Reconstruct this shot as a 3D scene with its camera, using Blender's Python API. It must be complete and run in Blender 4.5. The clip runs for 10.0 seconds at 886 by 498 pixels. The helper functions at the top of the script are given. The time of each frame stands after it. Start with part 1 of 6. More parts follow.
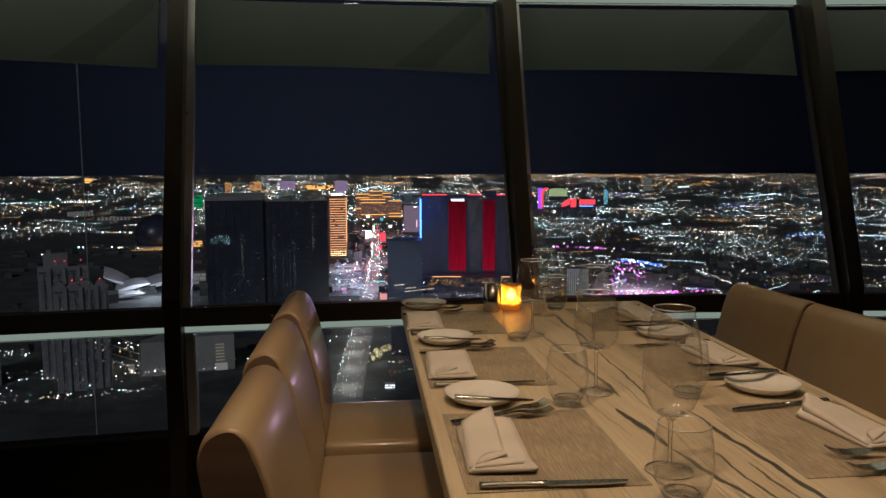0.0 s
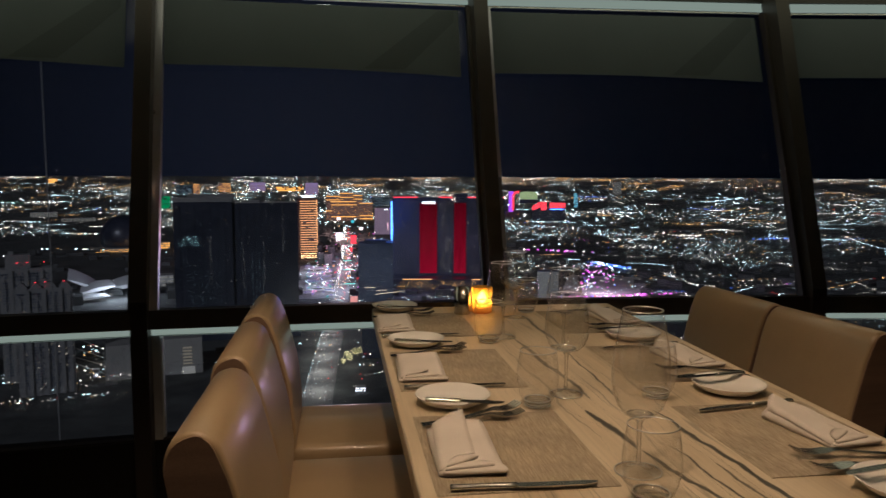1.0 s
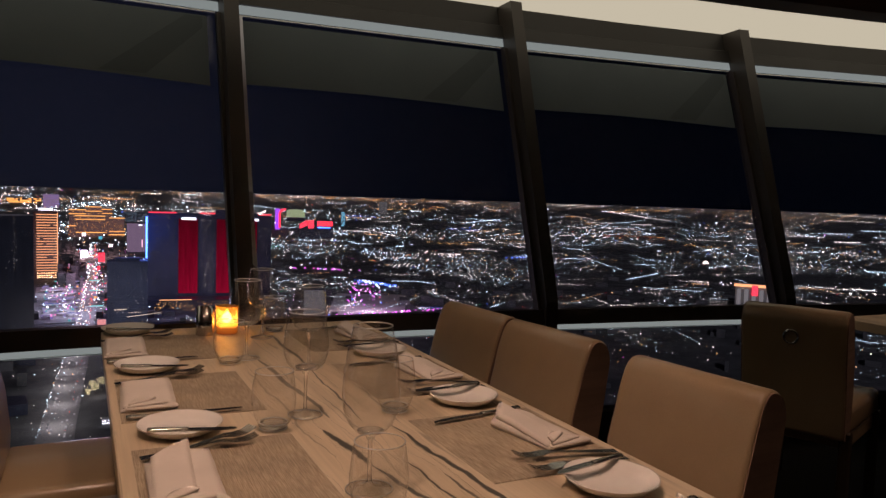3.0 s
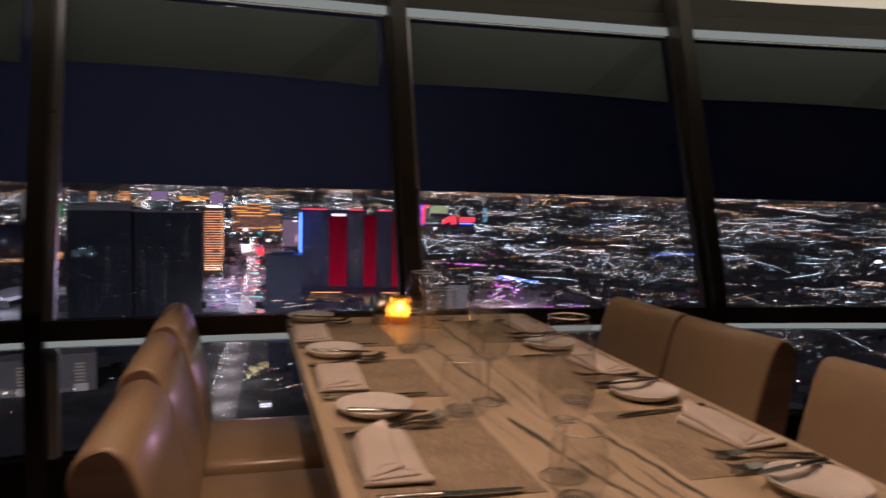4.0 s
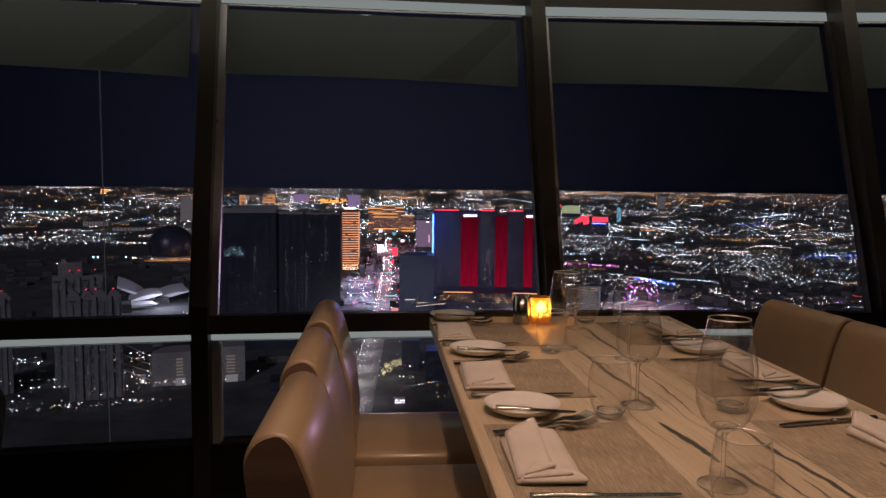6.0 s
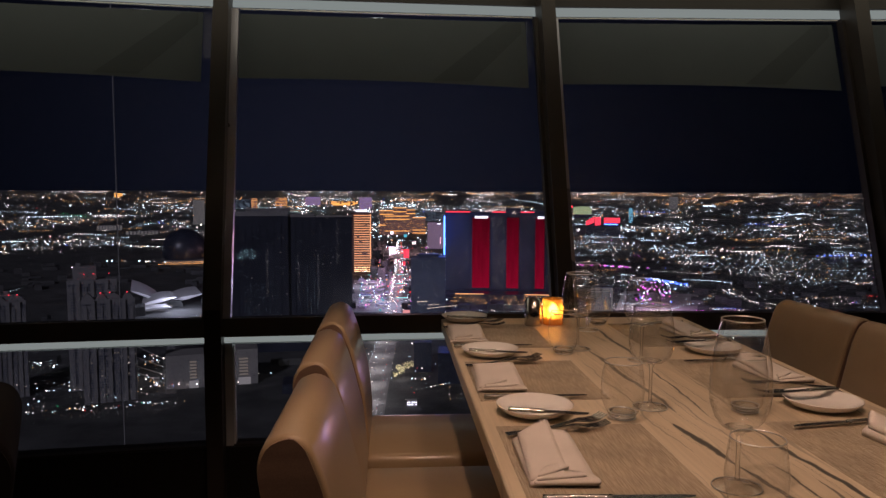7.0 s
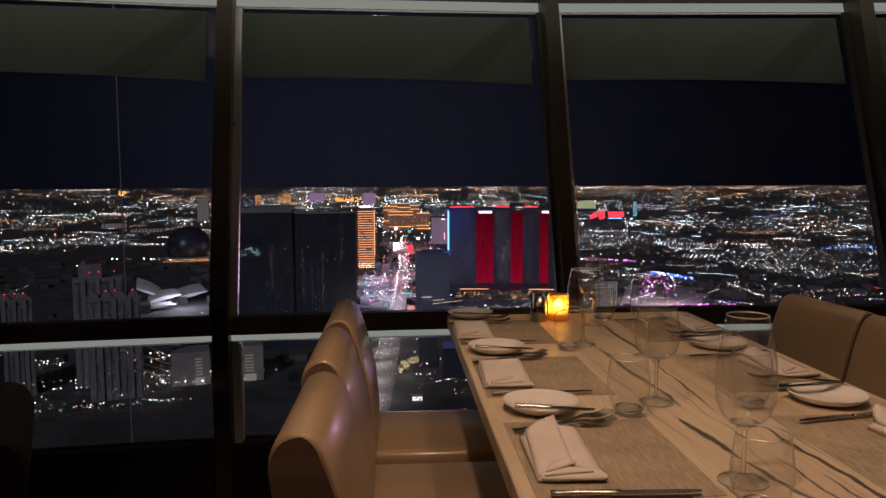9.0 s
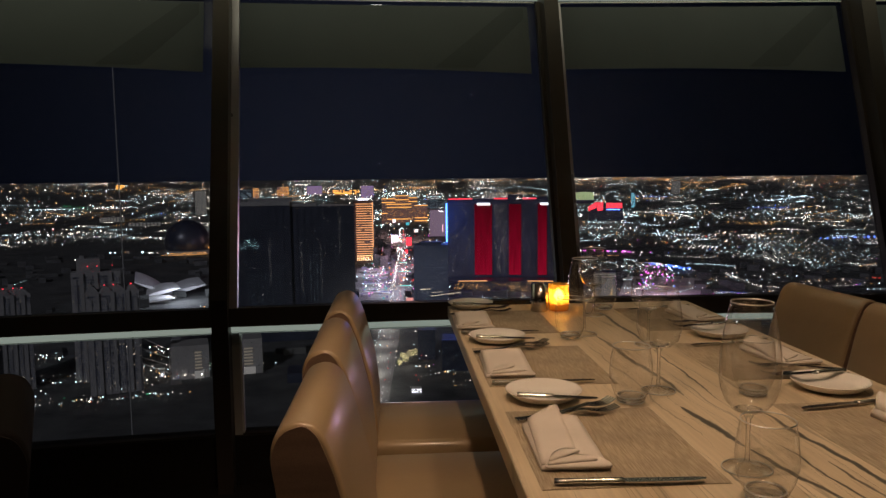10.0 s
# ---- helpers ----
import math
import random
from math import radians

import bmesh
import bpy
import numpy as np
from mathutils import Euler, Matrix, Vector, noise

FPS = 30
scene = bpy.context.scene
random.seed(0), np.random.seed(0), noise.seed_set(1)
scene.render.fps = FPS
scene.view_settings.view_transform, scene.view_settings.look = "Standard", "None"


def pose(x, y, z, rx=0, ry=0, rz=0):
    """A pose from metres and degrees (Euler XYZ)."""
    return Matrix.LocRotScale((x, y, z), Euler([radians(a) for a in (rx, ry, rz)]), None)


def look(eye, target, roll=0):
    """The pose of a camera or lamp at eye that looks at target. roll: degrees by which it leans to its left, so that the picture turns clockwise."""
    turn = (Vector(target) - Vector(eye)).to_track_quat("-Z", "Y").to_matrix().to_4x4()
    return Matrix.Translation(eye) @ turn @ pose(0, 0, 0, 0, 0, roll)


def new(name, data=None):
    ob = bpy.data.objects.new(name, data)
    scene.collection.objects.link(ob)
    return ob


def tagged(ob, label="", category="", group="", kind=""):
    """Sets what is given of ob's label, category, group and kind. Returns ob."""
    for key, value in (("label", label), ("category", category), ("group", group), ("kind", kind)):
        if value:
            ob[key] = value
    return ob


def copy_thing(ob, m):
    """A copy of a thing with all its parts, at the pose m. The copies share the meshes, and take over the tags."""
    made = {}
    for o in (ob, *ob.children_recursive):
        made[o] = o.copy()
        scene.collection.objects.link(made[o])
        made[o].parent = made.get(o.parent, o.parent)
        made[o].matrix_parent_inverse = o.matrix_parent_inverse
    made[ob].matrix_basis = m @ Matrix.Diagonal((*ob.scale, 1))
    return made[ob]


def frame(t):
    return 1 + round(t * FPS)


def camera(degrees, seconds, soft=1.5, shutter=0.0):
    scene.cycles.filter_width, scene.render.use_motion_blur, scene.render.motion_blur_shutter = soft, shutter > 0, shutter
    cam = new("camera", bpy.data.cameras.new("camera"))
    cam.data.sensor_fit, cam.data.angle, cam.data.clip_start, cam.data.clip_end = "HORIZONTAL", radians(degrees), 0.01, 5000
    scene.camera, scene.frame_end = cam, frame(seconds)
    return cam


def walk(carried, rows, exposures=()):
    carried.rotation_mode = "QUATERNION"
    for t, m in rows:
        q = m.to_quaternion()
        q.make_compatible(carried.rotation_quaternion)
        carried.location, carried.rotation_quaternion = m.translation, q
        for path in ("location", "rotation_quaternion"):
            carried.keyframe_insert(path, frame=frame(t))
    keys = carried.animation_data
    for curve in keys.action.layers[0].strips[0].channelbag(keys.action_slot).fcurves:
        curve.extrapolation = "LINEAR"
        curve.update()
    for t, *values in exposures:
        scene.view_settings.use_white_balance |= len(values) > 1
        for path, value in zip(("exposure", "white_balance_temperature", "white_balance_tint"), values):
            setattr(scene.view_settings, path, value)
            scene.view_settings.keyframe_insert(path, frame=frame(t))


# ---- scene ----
cam = camera(61.9, 10.0, soft=1.4, shutter=0.6)
PATH = [
    (0, (-0.579, 0.063, 1.226), (-0.377, 2.041, 1.014), -0.2),
    (0.5, (-0.578, 0.061, 1.226), (-0.359, 2.038, 1.017), -0.2),
    (1, (-0.579, 0.065, 1.225), (-0.299, 2.035, 1.02), 0.2),
    (1.5, (-0.575, 0.062, 1.224), (-0.163, 2.009, 1.03), 0.7),
    (2, (-0.553, 0.065, 1.225), (0.044, 1.966, 1.048), 1.3),
    (2.5, (-0.533, 0.069, 1.223), (0.217, 1.916, 1.065), 1.7),
    (2.7, (-0.519, 0.074, 1.221), (0.303, 1.891, 1.072), 1.8),
    (3.0, (-0.514, 0.080, 1.218), (0.362, 1.874, 1.074), 1.9),
    (3.3, (-0.524, 0.088, 1.215), (0.302, 1.903, 1.068), 2.0),
    (3.58, (-0.547, 0.094, 1.212), (0.175, 1.957, 1.059), 2.0),
    (3.8, (-0.569, 0.098, 1.21), (0.043, 1.995, 1.051), 2.0),
    (4, (-0.604, 0.085, 1.211), (-0.086, 2.009, 1.045), 1.4),
    (4.5, (-0.633, 0.08, 1.21), (-0.306, 2.045, 1.034), 1.2),
    (5, (-0.633, 0.084, 1.209), (-0.403, 2.063, 1.031), 0.8),
    (5.5, (-0.638, 0.08, 1.21), (-0.444, 2.063, 1.034), 1.0),
    (6, (-0.639, 0.079, 1.21), (-0.469, 2.064, 1.039), 0.6),
    (7.5, (-0.64, 0.077, 1.211), (-0.508, 2.066, 1.045), 0.2),
    (8, (-0.642, 0.076, 1.213), (-0.515, 2.064, 1.045), 0.1),
    (8.5, (-0.643, 0.073, 1.214), (-0.519, 2.062, 1.043), -0.2),
    (9, (-0.644, 0.068, 1.217), (-0.516, 2.056, 1.038), -0.3),
    (9.5, (-0.648, 0.074, 1.212), (-0.513, 2.061, 1.021), -0.6),
    (10, (-0.649, 0.076, 1.21), (-0.517, 2.061, 1.01), -0.6),
]
TINTS = [(0, 0.14, 6050, 8), (1.0, 0.13, 5950, 10), (1.5, 0.12, 5950, 11), (2.0, 0.05, 5950, 17), (2.5, 0.04, 6050, 29), (4.0, 0.05, 6100, 32), (4.5, 0.05, 6050, 31), (7.5, 0.04, 6050, 29), (9.0, 0.04, 6400, 27), (9.5, 0.08, 6450, 24), (10.0, 0.09, 6350, 15)]
walk(cam, [(t, look(e, g, r)) for t, e, g, r in PATH], TINTS)

# ---- world and large lights ----
GROUND = -250.0
world = bpy.data.worlds.new("night_sky")
scene.world = world
world.use_nodes = True
wn, wl = world.node_tree.nodes, world.node_tree.links
wn.clear()
w_out = wn.new("ShaderNodeOutputWorld")
w_bg = wn.new("ShaderNodeBackground")
w_co = wn.new("ShaderNodeTexCoord")
w_sep = wn.new("ShaderNodeSeparateXYZ")
w_ramp = wn.new("ShaderNodeValToRGB")
w_ramp.color_ramp.elements[0].position, w_ramp.color_ramp.elements[0].color = 0.0, (0.0005, 0.0009, 0.0022, 1)
w_ramp.color_ramp.elements[1].position, w_ramp.color_ramp.elements[1].color = 0.35, (0.00025, 0.0005, 0.0011, 1)
wl.new(w_co.outputs["Generated"], w_sep.inputs[0])
wl.new(w_sep.outputs["Z"], w_ramp.inputs[0])
# the city's light dome over the boulevard, also standing in for pane veil
w_dot = wn.new("ShaderNodeVectorMath")
w_dot.operation = "DOT_PRODUCT"
w_dot.inputs[1].default_value = (-0.05, 0.9985, 0.02)
w_pow = wn.new("ShaderNodeMath")
w_pow.operation, w_pow.use_clamp, w_pow.inputs[1].default_value = "POWER", True, 15.0
w_dome = wn.new("ShaderNodeMix")
w_dome.data_type, w_dome.blend_type = "RGBA", "ADD"
w_dome.inputs["B"].default_value = (0.0056, 0.0066, 0.0110, 1)
wl.new(w_co.outputs["Generated"], w_dot.inputs[0])
wl.new(w_dot.outputs["Value"], w_pow.inputs[0])
wl.new(w_pow.outputs[0], w_dome.inputs["Factor"])
wl.new(w_ramp.outputs[0], w_dome.inputs["A"])
wl.new(w_dome.outputs["Result"], w_bg.inputs["Color"])
wl.new(w_bg.outputs[0], w_out.inputs[0])


def lamp(name, kind, m, energy, color, size=0.05):
    data = bpy.data.lights.new(name, kind)
    data.energy, data.color = energy, color
    if kind == "SUN":
        data.angle = size
    else:
        data.shadow_soft_size = size
    ob = new(name, data)
    ob.matrix_world = m
    return ob


# added fill on the city from behind the tower, standing in for sky glow
lamp("moon", "SUN", look((0, 0, 0), (0.35, 1.0, -0.55)), 0.36, (0.95, 0.94, 1.0), radians(3))
# one added point lamp stands in for each district's many lights
for nm, az, r, h, kw, col in (
    ("boulevard_lamp", 0.1, 1560, 45, 270, (0.82, 0.82, 1.0)), ("boulevard_lamp", 0.6, 1950, 60, 560, (1.0, 0.60, 0.80)), ("boulevard_lamp", 0.6, 2550, 80, 1300, (1.0, 0.58, 0.52)),
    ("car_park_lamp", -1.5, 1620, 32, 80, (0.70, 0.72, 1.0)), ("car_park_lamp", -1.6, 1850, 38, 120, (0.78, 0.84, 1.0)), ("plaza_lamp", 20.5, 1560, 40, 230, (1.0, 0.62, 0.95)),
    ("hall_lamp", -16.0, 1560, 35, 210, (0.86, 0.92, 1.0)), ("street_lamp_glow", -1.75, 845, 16, 21, (1.0, 0.95, 0.80)), ("street_lamp_glow", -1.55, 925, 16, 21, (1.0, 0.95, 0.80)), ("street_lamp_glow", -1.30, 1005, 16, 21, (1.0, 0.95, 0.80)), ("street_lamp_glow", -1.05, 1090, 16, 21, (1.0, 0.95, 0.80)), ("street_lamp_glow", -0.85, 1190, 16, 21, (1.0, 0.95, 0.80)), ("street_lamp_glow", -0.50, 1300, 16, 21, (1.0, 0.95, 0.80)), ("tree_lamp", 0.9, 950, 9, 2.5, (1.0, 0.9, 0.75)), ("street_lamp_glow", -19.0, 1010, 40, 8, (0.98, 0.95, 0.92)), ("street_lamp_glow", -17.2, 1040, 30, 7, (1.0, 0.93, 0.82)),
    # the first three are unseen fill, added to lift the hotel facades
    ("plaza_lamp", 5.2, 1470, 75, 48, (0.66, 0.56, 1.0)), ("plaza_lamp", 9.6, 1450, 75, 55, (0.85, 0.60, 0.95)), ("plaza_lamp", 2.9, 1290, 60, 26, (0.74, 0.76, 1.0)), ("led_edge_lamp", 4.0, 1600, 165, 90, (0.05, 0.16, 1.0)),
    ("arena_lamp", -15.0, 2470, 12, 14, (1.0, 0.6, 0.25))):
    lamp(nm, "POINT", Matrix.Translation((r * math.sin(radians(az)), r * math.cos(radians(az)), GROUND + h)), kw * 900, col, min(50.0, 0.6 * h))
WARM = (1.0, 0.678, 0.412)
# first two match the seat shadows; the last four are added, unseen fill
DOWNLIGHTS_AND_FILL = [((0.10, 1.56), 22, 80), ((-0.60, 0.88), 53, 92), ((2.5, 1.45), 15, 56), ((-1.5, -1.9), 24, 110), ((-0.9, -1.9), 27, 110), ((1.6, -1.2), 9, 126), ((2.2, -1.2), 9, 126)]
# the ring of small downlights along the windows, mirrored in the panes
RING_LIGHTS = [((0.46, 1.34), 5, 90), ((-1.08, 1.29), 5, 90), ((2.34, 0.95), 5, 90)]
for (lx, ly), watts, cone in DOWNLIGHTS_AND_FILL + RING_LIGHTS:
    spot = lamp("downlight_lamp", "SPOT", pose(lx, ly, 2.54), watts, WARM, 0.06)
    spot.data.spot_size, spot.data.spot_blend = radians(cone), 0.45


# ---- materials ----


def nodes_of(name):
    m = bpy.data.materials.new(name)
    m.use_nodes = True
    nt = m.node_tree
    return m, nt.nodes, nt.links, nt.nodes["Principled BSDF"]


def ramp_node(n, stops):
    r = n.new("ShaderNodeValToRGB")
    els = r.color_ramp.elements
    while len(els) < len(stops):
        els.new(0.5)
    for el, (p, c) in zip(els, stops):
        el.position, el.color = p, (*c, 1)
    return r


def surface(name, dark, light, rough=0.5, metal=0.0, scale=(6, 6, 6), fine=60.0, bump=0.1, rough_var=0.12, coat=0.0, dist=0.002):
    """A surface that varies at two scales between two colours, with fine relief."""
    m, n, l, p = nodes_of(name)
    co = n.new("ShaderNodeTexCoord")
    mp = n.new("ShaderNodeMapping")
    mp.inputs["Scale"].default_value = scale
    big = n.new("ShaderNodeTexNoise")
    big.inputs["Scale"].default_value, big.inputs["Detail"].default_value = 1.0, 5
    small = n.new("ShaderNodeTexNoise")
    small.inputs["Scale"].default_value, small.inputs["Detail"].default_value = fine, 3
    l.new(co.outputs["Object"], mp.inputs[0])
    l.new(mp.outputs[0], big.inputs["Vector"])
    l.new(co.outputs["Object"], small.inputs["Vector"])
    mix = n.new("ShaderNodeMath")
    mix.operation = "MULTIPLY_ADD"
    mix.inputs[1].default_value, mix.inputs[2].default_value = 0.35, 0.0
    l.new(small.outputs[0], mix.inputs[0])
    add = n.new("ShaderNodeMath")
    add.operation = "MULTIPLY_ADD"
    add.inputs[1].default_value = 0.65
    l.new(big.outputs[0], add.inputs[0])
    l.new(mix.outputs[0], add.inputs[2])
    r = ramp_node(n, [(0.3, dark), (0.7, light)])
    l.new(add.outputs[0], r.inputs[0])
    l.new(r.outputs[0], p.inputs["Base Color"])
    rr = n.new("ShaderNodeMapRange")
    rr.inputs["To Min"].default_value, rr.inputs["To Max"].default_value = max(0.02, rough - rough_var), rough + rough_var
    l.new(big.outputs[0], rr.inputs[0])
    l.new(rr.outputs[0], p.inputs["Roughness"])
    p.inputs["Metallic"].default_value = metal
    p.inputs["Coat Weight"].default_value, p.inputs["Coat Roughness"].default_value = coat, 0.14
    if bump:
        b = n.new("ShaderNodeBump")
        b.inputs["Strength"].default_value, b.inputs["Distance"].default_value = bump, dist
        l.new(small.outputs[0], b.inputs["Height"])
        l.new(b.outputs[0], p.inputs["Normal"])
    return m


def clear_glass(name, tint=(0.96, 0.97, 0.97), ior=1.5, rough=0.0, bends=False, edge=0.55, power=5.0, dust_veil=0.0):
    """Thin glass: what is behind shows through, and it mirrors more at a slant."""
    m, n, l, p = nodes_of(name)
    n.remove(p)
    tr, gl, lw, mx = n.new("ShaderNodeBsdfTransparent"), n.new("ShaderNodeBsdfGlossy"), n.new("ShaderNodeLayerWeight"), n.new("ShaderNodeMixShader")
    tr.inputs[0].default_value = (*tint, 1)
    gl.inputs["Roughness"].default_value = rough
    lw.inputs["Blend"].default_value = 0.5
    pw, sc = n.new("ShaderNodeMath"), n.new("ShaderNodeMath")
    pw.operation, pw.inputs[1].default_value = "POWER", power
    sc.operation, sc.inputs[1].default_value, sc.inputs[2].default_value = "MULTIPLY_ADD", edge, ((ior - 1) / (ior + 1)) ** 2
    l.new(lw.outputs["Facing"], pw.inputs[0])
    l.new(pw.outputs[0], sc.inputs[0])
    l.new(sc.outputs[0], mx.inputs[0])
    clear = tr
    if bends:
        # a faint soft gloss all over, mirroring at the slanted edges
        shine, m0 = n.new("ShaderNodeBsdfGlossy"), n.new("ShaderNodeMixShader")
        shine.inputs["Roughness"].default_value = 0.09
        m0.inputs[0].default_value = 0.06
        l.new(tr.outputs[0], m0.inputs[1])
        l.new(shine.outputs[0], m0.inputs[2])
        clear = m0
    if dust_veil:
        # smears and dust that catch the room's light, doubling as the panes' veiling haze
        co, no = n.new("ShaderNodeTexCoord"), n.new("ShaderNodeTexNoise")
        no.inputs["Scale"].default_value, no.inputs["Detail"].default_value = 3.0, 5
        am, df, m0 = n.new("ShaderNodeMath"), n.new("ShaderNodeBsdfDiffuse"), n.new("ShaderNodeMixShader")
        am.operation, am.inputs[1].default_value = "MULTIPLY", dust_veil * 2
        l.new(co.outputs["Object"], no.inputs["Vector"])
        l.new(no.outputs[0], am.inputs[0])
        l.new(am.outputs[0], m0.inputs[0])
        l.new(tr.outputs[0], m0.inputs[1])
        l.new(df.outputs[0], m0.inputs[2])
        clear = m0
    l.new(clear.outputs[0], mx.inputs[1])
    l.new(gl.outputs[0], mx.inputs[2])
    l.new(mx.outputs[0], n["Material Output"].inputs[0])
    return m


def glow(name, color, strength, vary=0.0, quiet=True):
    """What gives off light; vary: how much one lamp differs from the next."""
    m, n, l, p = nodes_of(name)
    n.remove(p)
    em = n.new("ShaderNodeEmission")
    em.inputs["Color"].default_value = (*color, 1)
    em.inputs["Strength"].default_value = strength
    if vary:
        g = n.new("ShaderNodeNewGeometry")
        pw = n.new("ShaderNodeMath")
        pw.operation = "POWER"
        pw.inputs[1].default_value = vary
        ml = n.new("ShaderNodeMath")
        ml.operation = "MULTIPLY_ADD"
        ml.inputs[1].default_value, ml.inputs[2].default_value = strength, strength * 0.08
        l.new(g.outputs["Random Per Island"], pw.inputs[0])
        l.new(pw.outputs[0], ml.inputs[0])
        l.new(ml.outputs[0], em.inputs["Strength"])
    l.new(em.outputs[0], n["Material Output"].inputs[0])
    if quiet:
        m.cycles.emission_sampling = "NONE"
    return m


# bronze paint darkened, putting shade into the header and kerb
SHADED_BRONZE = surface("shaded_bronze_paint", (0.012, 0.010, 0.009), (0.020, 0.017, 0.015), 0.55, 0.1, (3, 3, 3), 150, 0.06)
BRONZE = surface("bronze_paint", (0.034, 0.027, 0.023), (0.050, 0.040, 0.034), 0.45, 0.1, (3, 3, 3), 150, 0.06)
ALU = surface("satin_aluminium", (0.78, 0.80, 0.80), (0.86, 0.88, 0.88), 0.42, 0.0, (4, 4, 4), 200, 0.04)
# two more tones of the frame aluminium, the jambs' uneven light painted in
ALU_DIM = surface("dim_tone_aluminium", (0.36, 0.35, 0.40), (0.46, 0.45, 0.50), 0.30, 0.6, (4, 4, 4), 200, 0.04)
ALU_LIT = surface("lit_tone_aluminium", (0.52, 0.53, 0.54), (0.62, 0.63, 0.64), 0.45, 0.0, (4, 4, 4), 200, 0.04)
CEIL = surface("cream_ceiling_paint", (0.70, 0.66, 0.56), (0.78, 0.74, 0.64), 0.85, 0, (2, 2, 2), 120, 0.08)
PLASTER = surface("dark_wall_plaster", (0.05, 0.042, 0.035), (0.075, 0.063, 0.05), 0.8, 0, (2, 2, 2), 90, 0.1)
CARPET = surface("dark_carpet", (0.008, 0.007, 0.007), (0.02, 0.017, 0.016), 0.95, 0, (5, 5, 5), 500, 0.4)
LEATHER = surface("tan_leather", (0.318, 0.226, 0.130), (0.405, 0.294, 0.174), 0.32, 0, (5, 5, 5), 380, 0.08, 0.07, 0.32, 0.0008)
# chair leather blackened, shade on the neighbouring chair put into its colour
SHADED_HIDE = surface("shaded_leather", (0.005, 0.004, 0.004), (0.008, 0.007, 0.006), 0.85, 0, (5, 5, 5), 380, 0.1, 0.07, 0.0, 0.0008)
SHADED_HIDE.node_tree.nodes["Principled BSDF"].inputs["Specular IOR Level"].default_value = 0.08
CARPET.node_tree.nodes["Principled BSDF"].inputs["Specular IOR Level"].default_value = 0.1
SUEDE = surface("brown_suede", (0.17, 0.105, 0.070), (0.28, 0.180, 0.122), 0.9, 0, (3, 3, 40), 420, 0.14)
DARKWOOD = surface("dark_stained_wood", (0.03, 0.02, 0.014), (0.06, 0.04, 0.026), 0.45, 0, (30, 30, 3), 120, 0.1)
STEEL = surface("polished_steel", (0.46, 0.445, 0.42), (0.60, 0.58, 0.55), 0.21, 1.0, (20, 20, 20), 300, 0.02, 0.06)
CHINA = surface("cream_china", (0.74, 0.71, 0.66), (0.80, 0.77, 0.72), 0.18, 0, (8, 8, 8), 100, 0.0, 0.04)
LINEN = surface("white_linen", (0.59, 0.535, 0.475), (0.69, 0.625, 0.56), 0.9, 0, (14, 14, 14), 900, 0.25, 0.05)
SHADE = surface("grey_screen_fabric", (0.074, 0.092, 0.102), (0.096, 0.117, 0.128), 0.9, 0, (3, 3, 3), 600, 0.1)
SHADE_DARK = surface("grey_screen_fabric_darker", (0.056, 0.070, 0.077), (0.073, 0.089, 0.097), 0.9, 0, (3, 3, 3), 600, 0.1)
WINDOW = clear_glass("window_glass", (0.95, 0.96, 0.97), 1.3, dust_veil=0.004)
GLASS = clear_glass("thin_glass", (0.997, 0.997, 0.994), 1.62, 0.03, True, 0.92, 3.4)


def crystal():
    """Thick clear glass: bends what is behind it and lets most light pass."""
    m, n, l, p = nodes_of("clear_crystal")
    p.inputs["Transmission Weight"].default_value, p.inputs["Roughness"].default_value, p.inputs["IOR"].default_value = 1.0, 0.02, 1.5
    tr, mx = n.new("ShaderNodeBsdfTransparent"), n.new("ShaderNodeMixShader")
    mx.inputs[0].default_value = 0.66
    l.new(tr.outputs[0], mx.inputs[1])
    l.new(p.outputs[0], mx.inputs[2])
    l.new(mx.outputs[0], n["Material Output"].inputs[0])
    return m


CRYSTAL = crystal()


def rim_glass():
    """Fire-polished glass edge: clear, its soft gloss raised to give rims a highlight."""
    m, n, l, p = nodes_of("polished_glass_edge")
    n.remove(p)
    tr, gl, mx = n.new("ShaderNodeBsdfTransparent"), n.new("ShaderNodeBsdfGlossy"), n.new("ShaderNodeMixShader")
    gl.inputs["Roughness"].default_value, mx.inputs[0].default_value = 0.34, 0.72
    l.new(tr.outputs[0], mx.inputs[1])
    l.new(gl.outputs[0], mx.inputs[2])
    l.new(mx.outputs[0], n["Material Output"].inputs[0])
    return m


RIMGLASS = rim_glass()


def frosted_amber():
    """Frosted amber glass that the flame shines through."""
    m, n, l, p = nodes_of("frosted_amber_glass")
    n.remove(p)
    tr, tl, gl = n.new("ShaderNodeBsdfTransparent"), n.new("ShaderNodeBsdfTranslucent"), n.new("ShaderNodeBsdfGlossy")
    tr.inputs[0].default_value, tl.inputs[0].default_value = (1.0, 0.80, 0.42, 1), (1.0, 0.60, 0.16, 1)
    gl.inputs["Roughness"].default_value = 0.15
    m1, m2 = n.new("ShaderNodeMixShader"), n.new("ShaderNodeMixShader")
    m1.inputs[0].default_value, m2.inputs[0].default_value = 0.45, 0.05
    l.new(tr.outputs[0], m1.inputs[1])
    l.new(tl.outputs[0], m1.inputs[2])
    l.new(m1.outputs[0], m2.inputs[1])
    l.new(gl.outputs[0], m2.inputs[2])
    l.new(m2.outputs[0], n["Material Output"].inputs[0])
    return m


AMBER = frosted_amber()
MAROON = surface("maroon_paint", (0.085, 0.05, 0.046), (0.12, 0.072, 0.066), 0.6, 0, (3, 3, 3), 120, 0.05)
# the bright ceiling rim: its lit tone is emitted by the surface itself
RIM_GLOW = glow("cream_rim_glow", (1.0, 0.95, 0.60), 0.52, 0, False)
